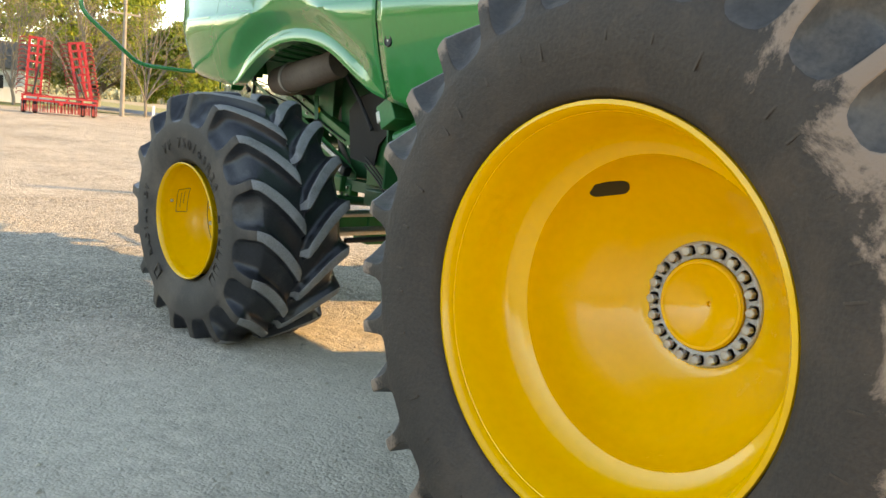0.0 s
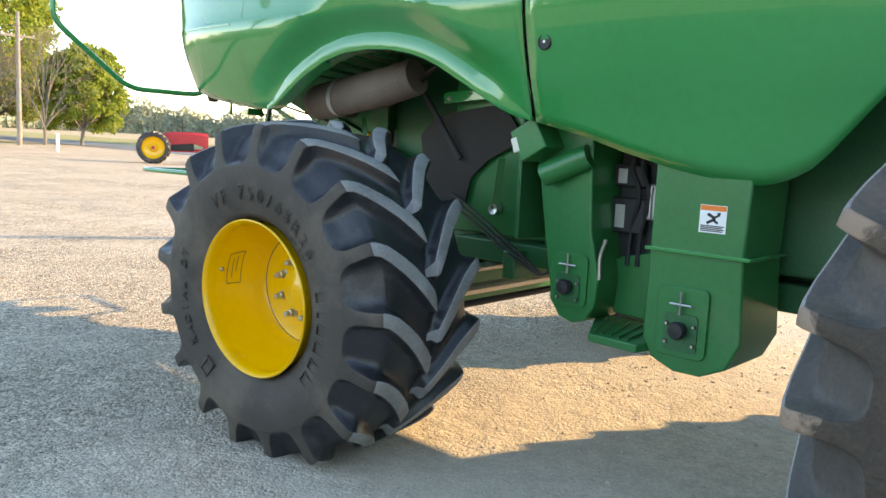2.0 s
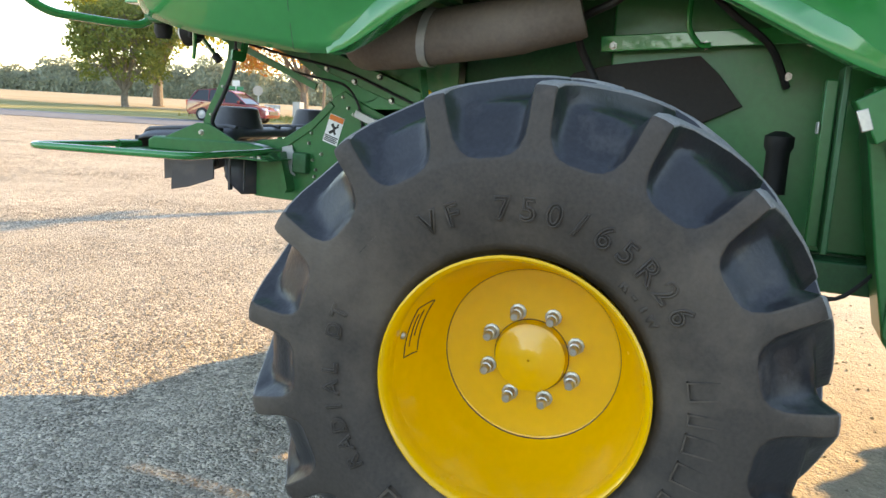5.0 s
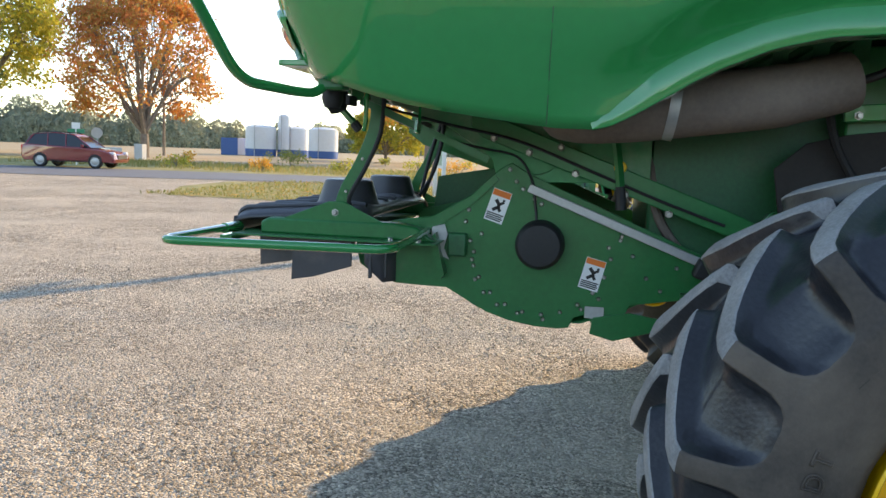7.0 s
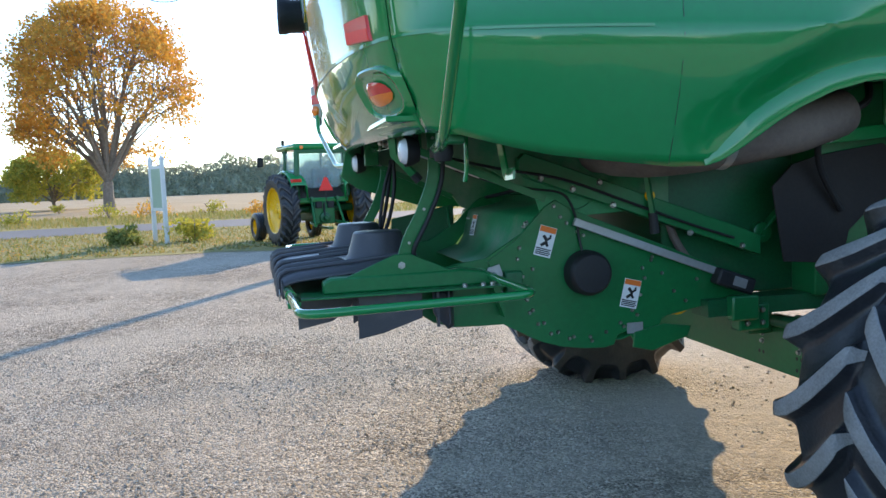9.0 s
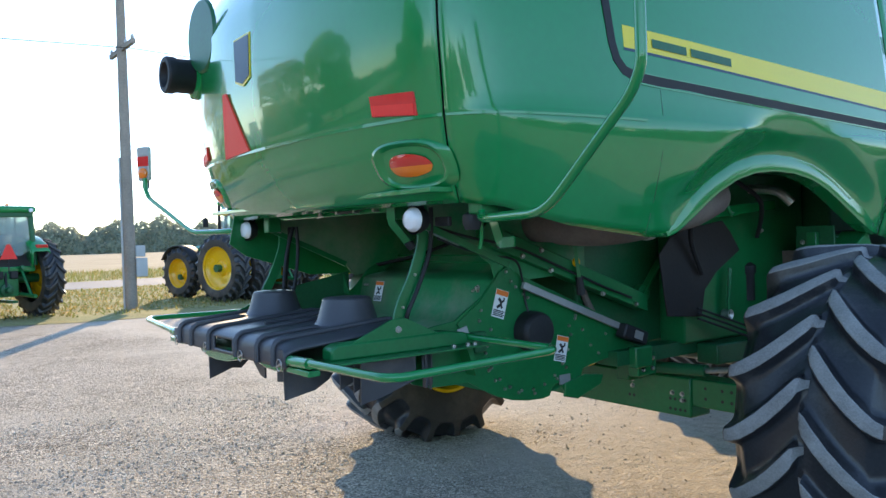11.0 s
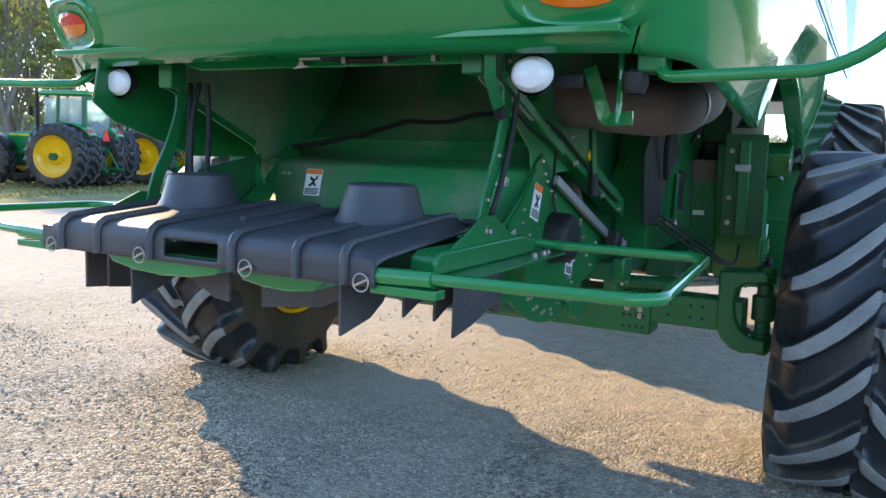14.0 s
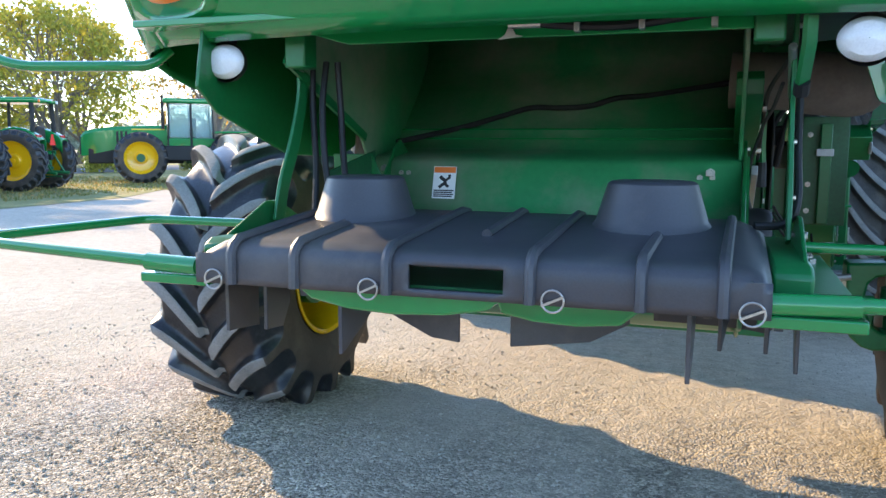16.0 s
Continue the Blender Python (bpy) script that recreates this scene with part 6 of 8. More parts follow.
sheet("grass_verge", [(19.6, 13.0), (19.3, 9.0), (19.2, 4.0), (17.6, 0.0), (17.0, -6.0), (17.6, -14.0), (22.0, -24.0), (20.0, -60.0), (20, -300), (33, -300), (33, 8), (31.5, 12.0), (29.0, 15.5), (24.0, 15.0)], 0.010, GRASS, "dry green and tan grass verge beside the lot", "grass")
sheet("road", [(32.8, -400), (32.8, 8), (31.0, 13), (27.5, 22), (24.5, 38), (23.5, 60), (17, 400), (26, 400), (31.5, 60), (32.5, 38), (37, 24), (39.5, 14), (40, 8), (40, -400)], 0.018, ROAD, "worn grey-blue asphalt road", "road")
sheet("far_verge", [(40, -400), (40, 8), (39.5, 14), (37, 24), (32.5, 38), (31.5, 60), (26, 400), (46, 400), (52, 60), (56, 20), (56, -400)], 0.012, GRASS, "grass bank along the far side of the road", "grass")
sheet("field", [(56, -900), (56, 20), (52, 60), (46, 900), (900, 900), (900, -900)], 0.006, FIELD, "tan harvested field reaching to the trees", "field")
sheet("yard_lawn", [(-60, 68), (8, 58), (21, 60), (20, 400), (-60, 400)], 0.010, GRASS, "lawn round the house beyond the lot", "grass")


def leaf_material(name, a, b, c):
    m = mat(name, a, 0.7, var=0.0, bump=0.0)
    n, l = m.node_tree.nodes, m.node_tree.links
    bs = n["Principled BSDF"]
    geo = n.new("ShaderNodeNewGeometry")
    ramp = n.new("ShaderNodeValToRGB")
    ramp.color_ramp.elements[0].color = (*a, 1)
    ramp.color_ramp.elements[1].color = (*c, 1)
    e = ramp.color_ramp.elements.new(0.5)
    e.color = (*b, 1)
    l.new(geo.outputs["Random Per Island"], ramp.inputs["Fac"])
    l.new(ramp.outputs["Color"], bs.inputs["Base Color"])
    tr = n.new("ShaderNodeBsdfTranslucent")
    l.new(ramp.outputs["Color"], tr.inputs["Color"])
    mx = n.new("ShaderNodeMixShader")
    mx.inputs[0].default_value = 0.5
    l.new(bs.outputs[0], mx.inputs[1])
    l.new(tr.outputs[0], mx.inputs[2])
    l.new(mx.outputs[0], n["Material Output"].inputs["Surface"])
    return m


LEAF_ORANGE = leaf_material("orange_autumn_leaves", (0.62, 0.28, 0.045), (0.72, 0.40, 0.07), (0.45, 0.32, 0.07))
LEAF_RED = leaf_material("red_autumn_leaves", (0.55, 0.18, 0.07), (0.62, 0.28, 0.07), (0.42, 0.32, 0.09))
LEAF_YG = leaf_material("yellow_green_leaves", (0.50, 0.44, 0.07), (0.30, 0.34, 0.06), (0.62, 0.50, 0.08))
LEAF_GREEN = leaf_material("dull_green_leaves", (0.15, 0.20, 0.06), (0.22, 0.26, 0.07), (0.32, 0.31, 0.08))
LEAF_LIME = leaf_material("lime_green_leaves", (0.30, 0.38, 0.06), (0.20, 0.29, 0.05), (0.46, 0.46, 0.08))
LEAF_DUN = leaf_material("faded_grey_brown_leaves", (0.26, 0.21, 0.12), (0.34, 0.28, 0.14), (0.24, 0.24, 0.10))
# paled in the leaf colour itself to stand for distance haze
LEAF_FAR = leaf_material("haze_paled_far_leaves", (0.32, 0.35, 0.26), (0.36, 0.38, 0.27), (0.42, 0.39, 0.27))


def leaf_cloud(rng, centres, n, size, squash=1.0):
    """Small bent leaf quads scattered in many clumps."""
    vs, fs = [], []
    tot = sum(r ** 2 for _, r in centres)
    for c, r in centres:
        for _ in range(max(3, int(n * r ** 2 / tot))):
            d = Vector((rng.gauss(0, 1), rng.gauss(0, 1), rng.gauss(0, 1)))
            d = d.normalized() * r * (rng.random() ** 0.45)
            p = c + Vector((d.x, d.y, d.z * squash))
            a = Vector((rng.gauss(0, 1), rng.gauss(0, 1), rng.gauss(0, 0.7))).normalized()
            b = a.orthogonal().normalized()
            b = Matrix.Rotation(rng.random() * 6.28, 3, a) @ b
            s = size * (0.6 + 0.8 * rng.random())
            t = a.cross(b)
            k = len(vs)
            vs += [p - b * s * 0.5, p + t * s * 0.32 + a * s * 0.08, p + b * s * 0.5, p - t * s * 0.32 + a * s * 0.08]
            fs.append((k, k + 1, k + 2, k + 3))
    me = bpy.data.meshes.new("crown")
    me.from_pydata([tuple(v) for v in vs], [], fs)
    return me


def tree(name, at, height, spread, trunk, leaves, n, seed, label, leaf=0.34, low=0.25, group="", limbs=9, airy=0.5):
    """A trunk that parts into limbs and twigs, which reach an uneven, hollow crown of leaf clumps; spread: the crown's radius."""
    rng = random.Random(seed)
    root = thing(name, at, label, "tree", group)
    base = Vector(at)
    bm = bmesh.new()
    z0 = height * low
    mid = base + Vector((0, 0, (height + z0) / 2))
    half = (height - z0) / 2
    lobes = [(rng.random() * 6.28, 0.82 + 0.3 * rng.random()) for _ in range(5)]

    def hull(az, el, k=1.0):
        r = 1.0
        for q, w in lobes:
            r += (w - 0.97) * max(0.0, math.cos(az - q)) ** 3
        w = math.cos(el) ** 0.8 * spread * r
        return mid + Vector((math.cos(az) * w * k, math.sin(az) * w * k, math.sin(el) * half * k * (0.94 + 0.06 * r)))

    fork = base + Vector((rng.gauss(0, 0.1), rng.gauss(0, 0.1), max(z0 * 0.75, height * 0.14)))
    tube(smooth_path([base + Vector((0, 0, -0.1)), base.lerp(fork, 0.5) + Vector((rng.gauss(0, 0.06), rng.gauss(0, 0.06), 0)), fork], 3), [trunk * 1.25, trunk * 1.05, trunk, trunk * 0.96, trunk * 0.93, trunk * 0.92, trunk * 0.9], 10, bm)
    clumps = []
    for c in range(limbs):
        az = 6.283 * c / limbs * 2.4 + rng.gauss(0, 0.25)
        el = -0.5 + 1.9 * (c + 0.5) / limbs
        tip = hull(az, el, 0.86)
        bend = fork.lerp(tip, 0.45) + Vector((0, 0, 0.10 * (tip - fork).length))
        path = smooth_path([fork, fork.lerp(bend, 0.5) + Vector((rng.gauss(0, 0.15), rng.gauss(0, 0.15), 0.1)), bend, bend.lerp(tip, 0.55) + Vector((rng.gauss(0, 0.3), rng.gauss(0, 0.3), 0.2)), tip], 3)
        m = len(path)
        tube(path, [trunk * 0.5 * (1 - 0.9 * i / (m - 1)) + 0.012 for i in range(m)], 6, bm)
        for b in range(9):
            st = path[3 + (b * (m - 5)) // 9]
            a2, e2 = az + rng.gauss(0, 0.55), min(1.45, max(-0.75, el + rng.gauss(0, 0.38)))
            end = hull(a2, e2, 0.80 + 0.18 * rng.random())
            mp = st.lerp(end, 0.5) + Vector((rng.gauss(0, 0.2), rng.gauss(0, 0.2), 0.06 * height * rng.random()))
            tp = smooth_path([st, mp, end], 3)
            tube(tp, [trunk * 0.15 * (1 - 0.85 * i / (len(tp) - 1)) + 0.008 for i in range(len(tp))], 4, bm)
            clumps.append((end, spread * (0.10 + 0.09 * rng.random())))
            for t3 in range(3):
                e3 = hull(a2 + rng.gauss(0, 0.28), min(1.5, max(-0.8, e2 + rng.gauss(0, 0.22))), 0.72 + 0.28 * rng.random())
                q3 = tp[3 + t3 % 3]
                tube([q3, q3.lerp(e3, 0.5) + Vector((0, 0, 0.15)), e3], [trunk * 0.06 + 0.006, trunk * 0.04 + 0.005, 0.006], 4, bm)
                clumps.append((e3, spread * (0.09 + 0.10 * rng.random())))
    part("trunk", bm, BARK, root, "grey-brown trunk and limbs")
    if n:
        for _ in range(int(140 * (1 - airy))):
            az, el = rng.random() * 6.28, math.asin(-0.7 + 1.7 * rng.random())
            clumps.append((hull(az, el, 0.45 + 0.5 * rng.random() ** 0.5), spread * (0.12 + 0.12 * rng.random())))
        me = leaf_cloud(rng, clumps, n, leaf, 0.75)
        me.materials.append(leaves)
        part("crown", me, None, root, "uneven crown of small leaves")
    return root


tree("maple_tree", (76, 16.6, 0), 18.8, 8.8, 0.50, LEAF_ORANGE, 30000, 4, "tall maple with thinning orange autumn leaves", leaf=0.30, low=0.09, limbs=14, airy=0.85)
tree("maple_tree", (66, 41.2, 0), 15.2, 7.4, 0.42, LEAF_RED, 20000, 9, "broad maple with rust-red autumn leaves", leaf=0.30, low=0.12, limbs=12, airy=0.95)
tree("shade_tree", (64, 57, 0), 21.0, 7.5, 0.5, LEAF_YG, 30000, 12, "full tree turning yellow and green", leaf=0.36, low=0.12, airy=0.2)
tree("shade_tree", (52, 50, 0), 9.0, 4.5, 0.3, LEAF_GREEN, 12000, 13, "low dark green tree by the road", leaf=0.3, low=0.12, airy=0.2)
tree("small_tree", (92, 25, 0), 6.0, 5.0, 0.2, LEAF_YG, 12000, 14, "smaller yellow-green tree by the field", leaf=0.34, low=0.05, airy=0.3)
# trees towards the yard
tree("yard_tree", (24.8, 60, 0), 7.6, 3.3, 0.14, LEAF_LIME, 26000, 21, "bright yellowing tree at the yard's edge", leaf=0.26, low=0.02, airy=0.1)
tree("yard_tree", (19.5, 68, 0), 21, 6.5, 0.3, LEAF_LIME, 36000, 22, "tall yellow-green tree at the yard's edge", leaf=0.34, low=0.08, airy=0.1)
tree("bare_tree", (21.3, 58, 0), 8.5, 3.6, 0.12, LEAF_DUN, 1500, 23, "nearly bare spreading tree", leaf=0.16, low=0.16, limbs=8)
tree("bare_tree", (17.0, 60, 0), 8.5, 4.0, 0.12, LEAF_DUN, 1500, 24, "nearly bare spreading tree", leaf=0.16, low=0.16, limbs=8)
tree("bare_tree", (13.0, 62, 0), 8.0, 3.8, 0.12, LEAF_DUN, 1500, 25, "nearly bare spreading tree", leaf=0.16, low=0.16, limbs=8)
for k, (x, y, h) in enumerate(((8, 80, 20), (14.5, 82, 23), (27, 88, 9), (2, 82, 19))):
    tree("tall_tree", (x, y, 0), h, 6.0, 0.45, LEAF_GREEN if k % 2 == 0 else LEAF_LIME, 24000, 30 + k, "tall dense green tree behind the yard", leaf=0.38, group="trees behind the yard", low=0.1, airy=0.15)
# trees beyond the tractors
for k, (x, y, h, w) in enumerate(((46, -26, 9.5, 4.5), (40, -34, 10, 4.5), (54, -33, 13, 5), (34, -42, 12, 5), (62, -46, 14, 6), (28, -50, 12, 5), (48, -44, 11, 5.5))):
    tree("roadside_tree", (x, y, 0), h, w, 0.25, (LEAF_GREEN, LEAF_YG, LEAF_YG, LEAF_ORANGE, LEAF_GREEN, LEAF_YG, LEAF_YG)[k], (9000, 9000, 6000, 5000, 9000, 6000, 6000)[k], 50 + k, "roadside tree with thinning leaves", leaf=0.26, group="trees beyond the tractors", low=0.08, airy=0.8)
tree("roadside_tree", (41, -22.0, 0), 12.5, 3.2, 0.16, LEAF_GREEN, 3800, 61, "slender half-bare roadside tree", leaf=0.24, low=0.25, airy=0.8)

# far belt of woods round the horizon: a lumpy mass with loose leaves on it
rng = random.Random(5)
# distance haze is mixed into this foliage colour
FARMASS = mat("haze_paled_far_foliage", (0.30, 0.33, 0.25), 0.9, var=0.45, scale=0.25, fine=1.6, bump=0.5, dirt=(0.27, 0.24, 0.13), amount=0.25, dirt_scale=0.06, dist=0.6)


def belt(a):
    d = 240 + 22 * math.sin(a * 7)
    h = 8.6 + 1.4 * math.sin(a * 11 + 1) + 1.1 * math.sin(a * 41) + 1.0 * math.sin(a * 113 + 2) + 0.7 * math.sin(a * 263)
    return d, h


bm = bmesh.new()
cols = []
for k in range(1500):
    a = -2.3 + 4.4 * k / 1499
    d, h = belt(a)
    col = []
    for j in range(9):
        t = math.pi * j / 8 * 0.62
        z = 0.74 * h * math.sin(t) if j else -0.2
        q = d - 6 * math.cos(t) + rng.gauss(0, 0.5)
        col.append(bm.verts.new((q * math.cos(a), q * math.sin(a), z + (rng.gauss(0, 0.25) if j else 0))))
    cols.append(col)
for a, b in zip(cols, cols[1:]):
    for j in range(8):
        bm.faces.new((a[j], b[j], b[j + 1], a[j + 1]))
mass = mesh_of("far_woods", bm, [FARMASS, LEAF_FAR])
bm = bmesh.new()
bm.from_mesh(mass)
bpy.data.meshes.remove(mass)
vs, fs = [], []
for k in range(120000):
    a = -2.3 + 4.4 * rng.random()
    d, h = belt(a)
    t = math.pi * 0.62 * rng.random()
    q = d - 6.6 * math.cos(t) + rng.gauss(0, 0.4)
    p = Vector((q * math.cos(a), q * math.sin(a), (h * (0.70 + 0.30 * rng.random() ** 0.6)) * math.sin(t)))
    s_ = 0.5 + 0.5 * rng.random()
    u = Vector((rng.gauss(0, 1), rng.gauss(0, 1), rng.gauss(0, 1))).normalized()
    v = u.orthogonal().normalized()
    i = len(vs)
    vs += [p - u * s_ * 0.5, p + v * s_ * 0.4, p + u * s_ * 0.5, p - v * s_ * 0.4]
    fs.append((i, i + 1, i + 2, i + 3))
me = bpy.data.meshes.new("far_woods")
n0 = len(bm.verts)
bm.verts.index_update()
base_v = [tuple(v.co) for v in bm.verts]
base_f = [[v.index for v in f.verts] for f in bm.faces]
bm.free()
me.from_pydata(base_v + [tuple(v) for v in vs], [], base_f + [[n0 + q for q in f] for f in fs])
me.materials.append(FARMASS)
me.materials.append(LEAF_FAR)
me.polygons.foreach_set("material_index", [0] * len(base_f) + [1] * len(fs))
tagged(new("far_woods", me), "belt of woods along the horizon, haze put into its pale colour", "woods", kind="stuff")

# belt of trees on the near side of the lot, which the paint mirrors
rng = random.Random(17)
cl = []
for k in range(260):
    a = 2.0 + 2.35 * k / 259 + rng.gauss(0, 0.01)
    d = 52 + 6 * math.sin(a * 9) + 5 * rng.random()
    h = max(1.5, 5.0 + 2.6 * math.sin(a * 17 + 1) + 2.2 * math.sin(a * 43) + 1.5 * rng.random())
    for j in range(4):
        cl.append((Vector((d * math.cos(a) + rng.gauss(0, 1), d * math.sin(a) + rng.gauss(0, 1), h * (0.15 + 0.24 * j))), 1.5))
me = leaf_cloud(rng, cl, 60000, 0.55, 0.9)
me.materials.append(LEAF_GREEN)
tagged(new("tree_belt", me), "belt of green trees along the near side of the lot", "trees", kind="stuff")

# shrubs and tufts
def shrub(at, r, leaves, n, seed, label):
    rg = random.Random(seed)
    cs = [(Vector(at) + Vector((rg.gauss(0, r * 0.45), rg.gauss(0, r * 0.45), r * (0.25 + 0.5 * rg.random()))), r * 0.42) for _ in range(12)]
    root = thing("shrub", at, label, "shrub")
    m = leaf_cloud(rg, cs, n, 0.14, 0.8)
    m.materials.append(leaves)
    part("foliage", m, None, root)
    b = bmesh.new()
    for k in range(6):
        tube([Vector(at), Vector(at) + Vector((rg.gauss(0, r * 0.4), rg.gauss(0, r * 0.4), r * 0.8))], [0.02, 0.008], 5, b)
    part("stems", b, BARK, root)


shrub((24.0, 6.9, 0), 0.62, LEAF_GREEN, 900, 1, "clipped dark green shrub by the sign board")
shrub((24.6, 4.9, 0), 0.85, LEAF_YG, 700, 2, "bright green leafy shrub by the sign board")
shrub((58, 24, 0), 1.3, LEAF_GREEN, 900, 3, "round shrub beside the tanks")
for k, (x, y) in enumerate(((43, 20), (46, 16), (50, 12), (47, 9), (44, 26), (52, 6), (49, 28), (70, 12), (72, 20), (45, 3))):
    shrub((x, y, 0), 0.8 + 0.1 * (k % 4), LEAF_YG if k % 3 else LEAF_ORANGE, 320, 70 + k, "tuft of tall dry weeds")
for k, (x, y, r) in enumerate(((33, -30, 1.0), (35, -33, 1.4), (38, -29, 1.1), (31, -35, 0.9), (42, -27, 1.2), (36, -24, 0.9), (45, -20, 1.2))):
    shrub((x, y, 0), r, LEAF_GREEN if k % 2 else LEAF_YG, 1200, 90 + k, "leafy green shrub growing along the road")
rg = random.Random(8)
vs, fs = [], []
for k in range(26000):
    t = rg.random()
    if t < 0.55:
        x, y = 19.0 + rg.random() * 13, -25 + rg.random() * 39
        if x < 19.6 and y > 0:
            x += 0.8
    else:
        x, y = 40.3 + rg.random() * 15, -25 + rg.random() * 60
    h = (0.05 + 0.09 * rg.random()) * (2.4 if t >= 0.55 else 1)
    a = rg.random() * 6.28
    w = 0.03
    i = len(vs)
    vs += [(x - w * math.cos(a), y - w * math.sin(a), 0.0), (x + w * math.cos(a), y + w * math.sin(a), 0.0), (x + rg.gauss(0, 0.05), y + rg.gauss(0, 0.05), h)]
    fs.append((i, i + 1, i + 2))
me = bpy.data.meshes.new("grass_blades")
me.from_pydata(vs, [], fs)
me.materials.append(leaf_material("grass_blades", (0.17, 0.21, 0.055), (0.28, 0.26, 0.085), (0.38, 0.29, 0.11)))
tagged(new("grass_blades", me), "short dry grass and weeds on the verges", "grass", kind="stuff")

rg = random.Random(41)
vs, fs = [], []
for k in range(2200):
    x, y = 19.4 + 12 * rg.random(), -24 + 37 * rg.random()
    a, s_ = rg.random() * 6.28, 0.04 + 0.05 * rg.random()
    i = len(vs)
    for q in range(4):
        vs.append((x + s_ * math.cos(a + q * 1.57), y + s_ * 0.7 * math.sin(a + q * 1.57), 0.03 + 0.03 * rg.random()))
    fs.append((i, i + 1, i + 2, i + 3))
me = bpy.data.meshes.new("fallen_leaves")
me.from_pydata(vs, [], fs)
me.materials.append(LEAF_ORANGE)
tagged(new("fallen_leaves", me), "fallen orange leaves scattered over the grass", "leaves", kind="stuff")

# loose stones of the lot: worn eight-sided chips, thick where the ground is loose, few where it is packed
rs = np.random.default_rng(3)
N = 120000
xy = np.empty((N, 2))
near_n = int(N * 0.85)
xy[:near_n, 0] = -2.6 + 9.6 * rs.random(near_n) ** 1.15
xy[:near_n, 1] = -4.5 + 11.5 * rs.random(near_n) ** 0.8
xy[near_n:, 0] = 3 + 15 * rs.random(N - near_n)
xy[near_n:, 1] = -8 + 24 * rs.random(N - near_n)
clump = np.sin(xy[:, 0] * 2.1 + 1.3 * np.sin(xy[:, 1] * 1.7)) * np.sin(xy[:, 1] * 2.9 + 0.8 * np.sin(xy[:, 0] * 3.3))
keep = (rs.random(N) < 0.55 + 0.45 * clump) & ((xy[:, 1] > 0.4) | (rs.random(N) < 0.2))
xy = xy[keep]
N = len(xy)
r = 0.0034 + 0.0085 * rs.random(N) ** 3.5
chip = np.array([(1, 0, 0), (0, 1, 0), (-1, 0, 0), (0, -1, 0), (0, 0, 1), (0, 0, -1)], float)
pts = chip[None] * (0.75 + 0.6 * rs.random((N, 6, 1))) + 0.25 * (rs.random((N, 6, 3)) - 0.5)
pts *= r[:, None, None] * np.array((1.25, 1.0, 0.8))
turn = rs.random(N) * 6.283
c_, s_ = np.cos(turn)[:, None], np.sin(turn)[:, None]
px_, py_ = pts[..., 0] * c_ - pts[..., 1] * s_, pts[..., 0] * s_ + pts[..., 1] * c_
vs = np.stack((px_ + xy[:, :1], py_ + xy[:, 1:], pts[..., 2] + 0.25 * r[:, None]), axis=2).reshape(-1, 3)
tri = np.array([(0, 1, 4), (1, 2, 4), (2, 3, 4), (3, 0, 4), (1, 0, 5), (2, 1, 5), (3, 2, 5), (0, 3, 5)])
fs = (tri[None] + 6 * np.arange(N)[:, None, None]).reshape(-1, 3)
me = bpy.data.meshes.new("loose_stones")
me.from_pydata(vs.tolist(), [], fs.tolist())
me.materials.append(leaf_material("loose_stone", (0.40, 0.35, 0.28), (0.62, 0.56, 0.47), (0.72, 0.67, 0.58)))
tagged(new("loose_stones", me), "loose crushed stones lying on the lot", "gravel", kind="stuff")


# ---------------- tractors ----------------
T_REAR = tyre_mesh("tyre", 0.50, 0.98, 0.60, 22, 0.05, 0.24, [RUBBER, LUG_DARK, TREAD], lw=0.06)
T_FRONT = tyre_mesh("tyre", 0.44, 0.80, 0.44, 18, 0.04, 0.2, [RUBBER, LUG_DARK, TREAD], lw=0.05)
T_BIG = tyre_mesh("tyre", 0.66, 1.0, 0.60, 20, 0.05, 0.3, [RUBBER, LUG_DARK, TREAD], lw=0.07)


def disc_profile(r):
    return [(0.20, r * 0.96), (0.06, r * 0.98), (0.03, r * 1.03), (0.05, r * 1.06), (0.08, r), (0.16, r * 0.92), (0.20, r * 0.80), (0.21, r * 0.40), (0.17, r * 0.36), (0.14, r * 0.30), (0.14, r * 0.12), (0.11, r * 0.10), (0.11, 0.001)]


D_REAR = mesh_of("wheel", revolve(disc_profile(0.60), 40), YELLOW)
T_SMALL = mesh_of("tyre", revolve([(0.04, 0.22), (0.0, 0.28), (0.0, 0.36), (0.03, 0.41), (0.07, 0.425), (0.08, 0.41), (0.13, 0.41), (0.14, 0.428), (0.16, 0.428), (0.17, 0.41), (0.22, 0.41), (0.23, 0.425), (0.27, 0.41), (0.30, 0.36), (0.30, 0.28), (0.26, 0.22)], 36), TREAD)
D_SMALL = mesh_of("wheel", revolve(disc_profile(0.225), 32), YELLOW)
D_FRONT = mesh_of("wheel", revolve(disc_profile(0.44), 40), YELLOW)


def t_wheel(root, x, y, z, tyre, disc, flip):
    m = Matrix.Translation((x, y, z)) @ (Matrix.Rotation(math.pi, 4, "Z") if flip else Matrix())
    d = piece("wheel", disc, root, m, "yellow wheel disc")
    piece("tyre", tyre, d, Matrix(), "black ribbed tractor tyre")
    return d


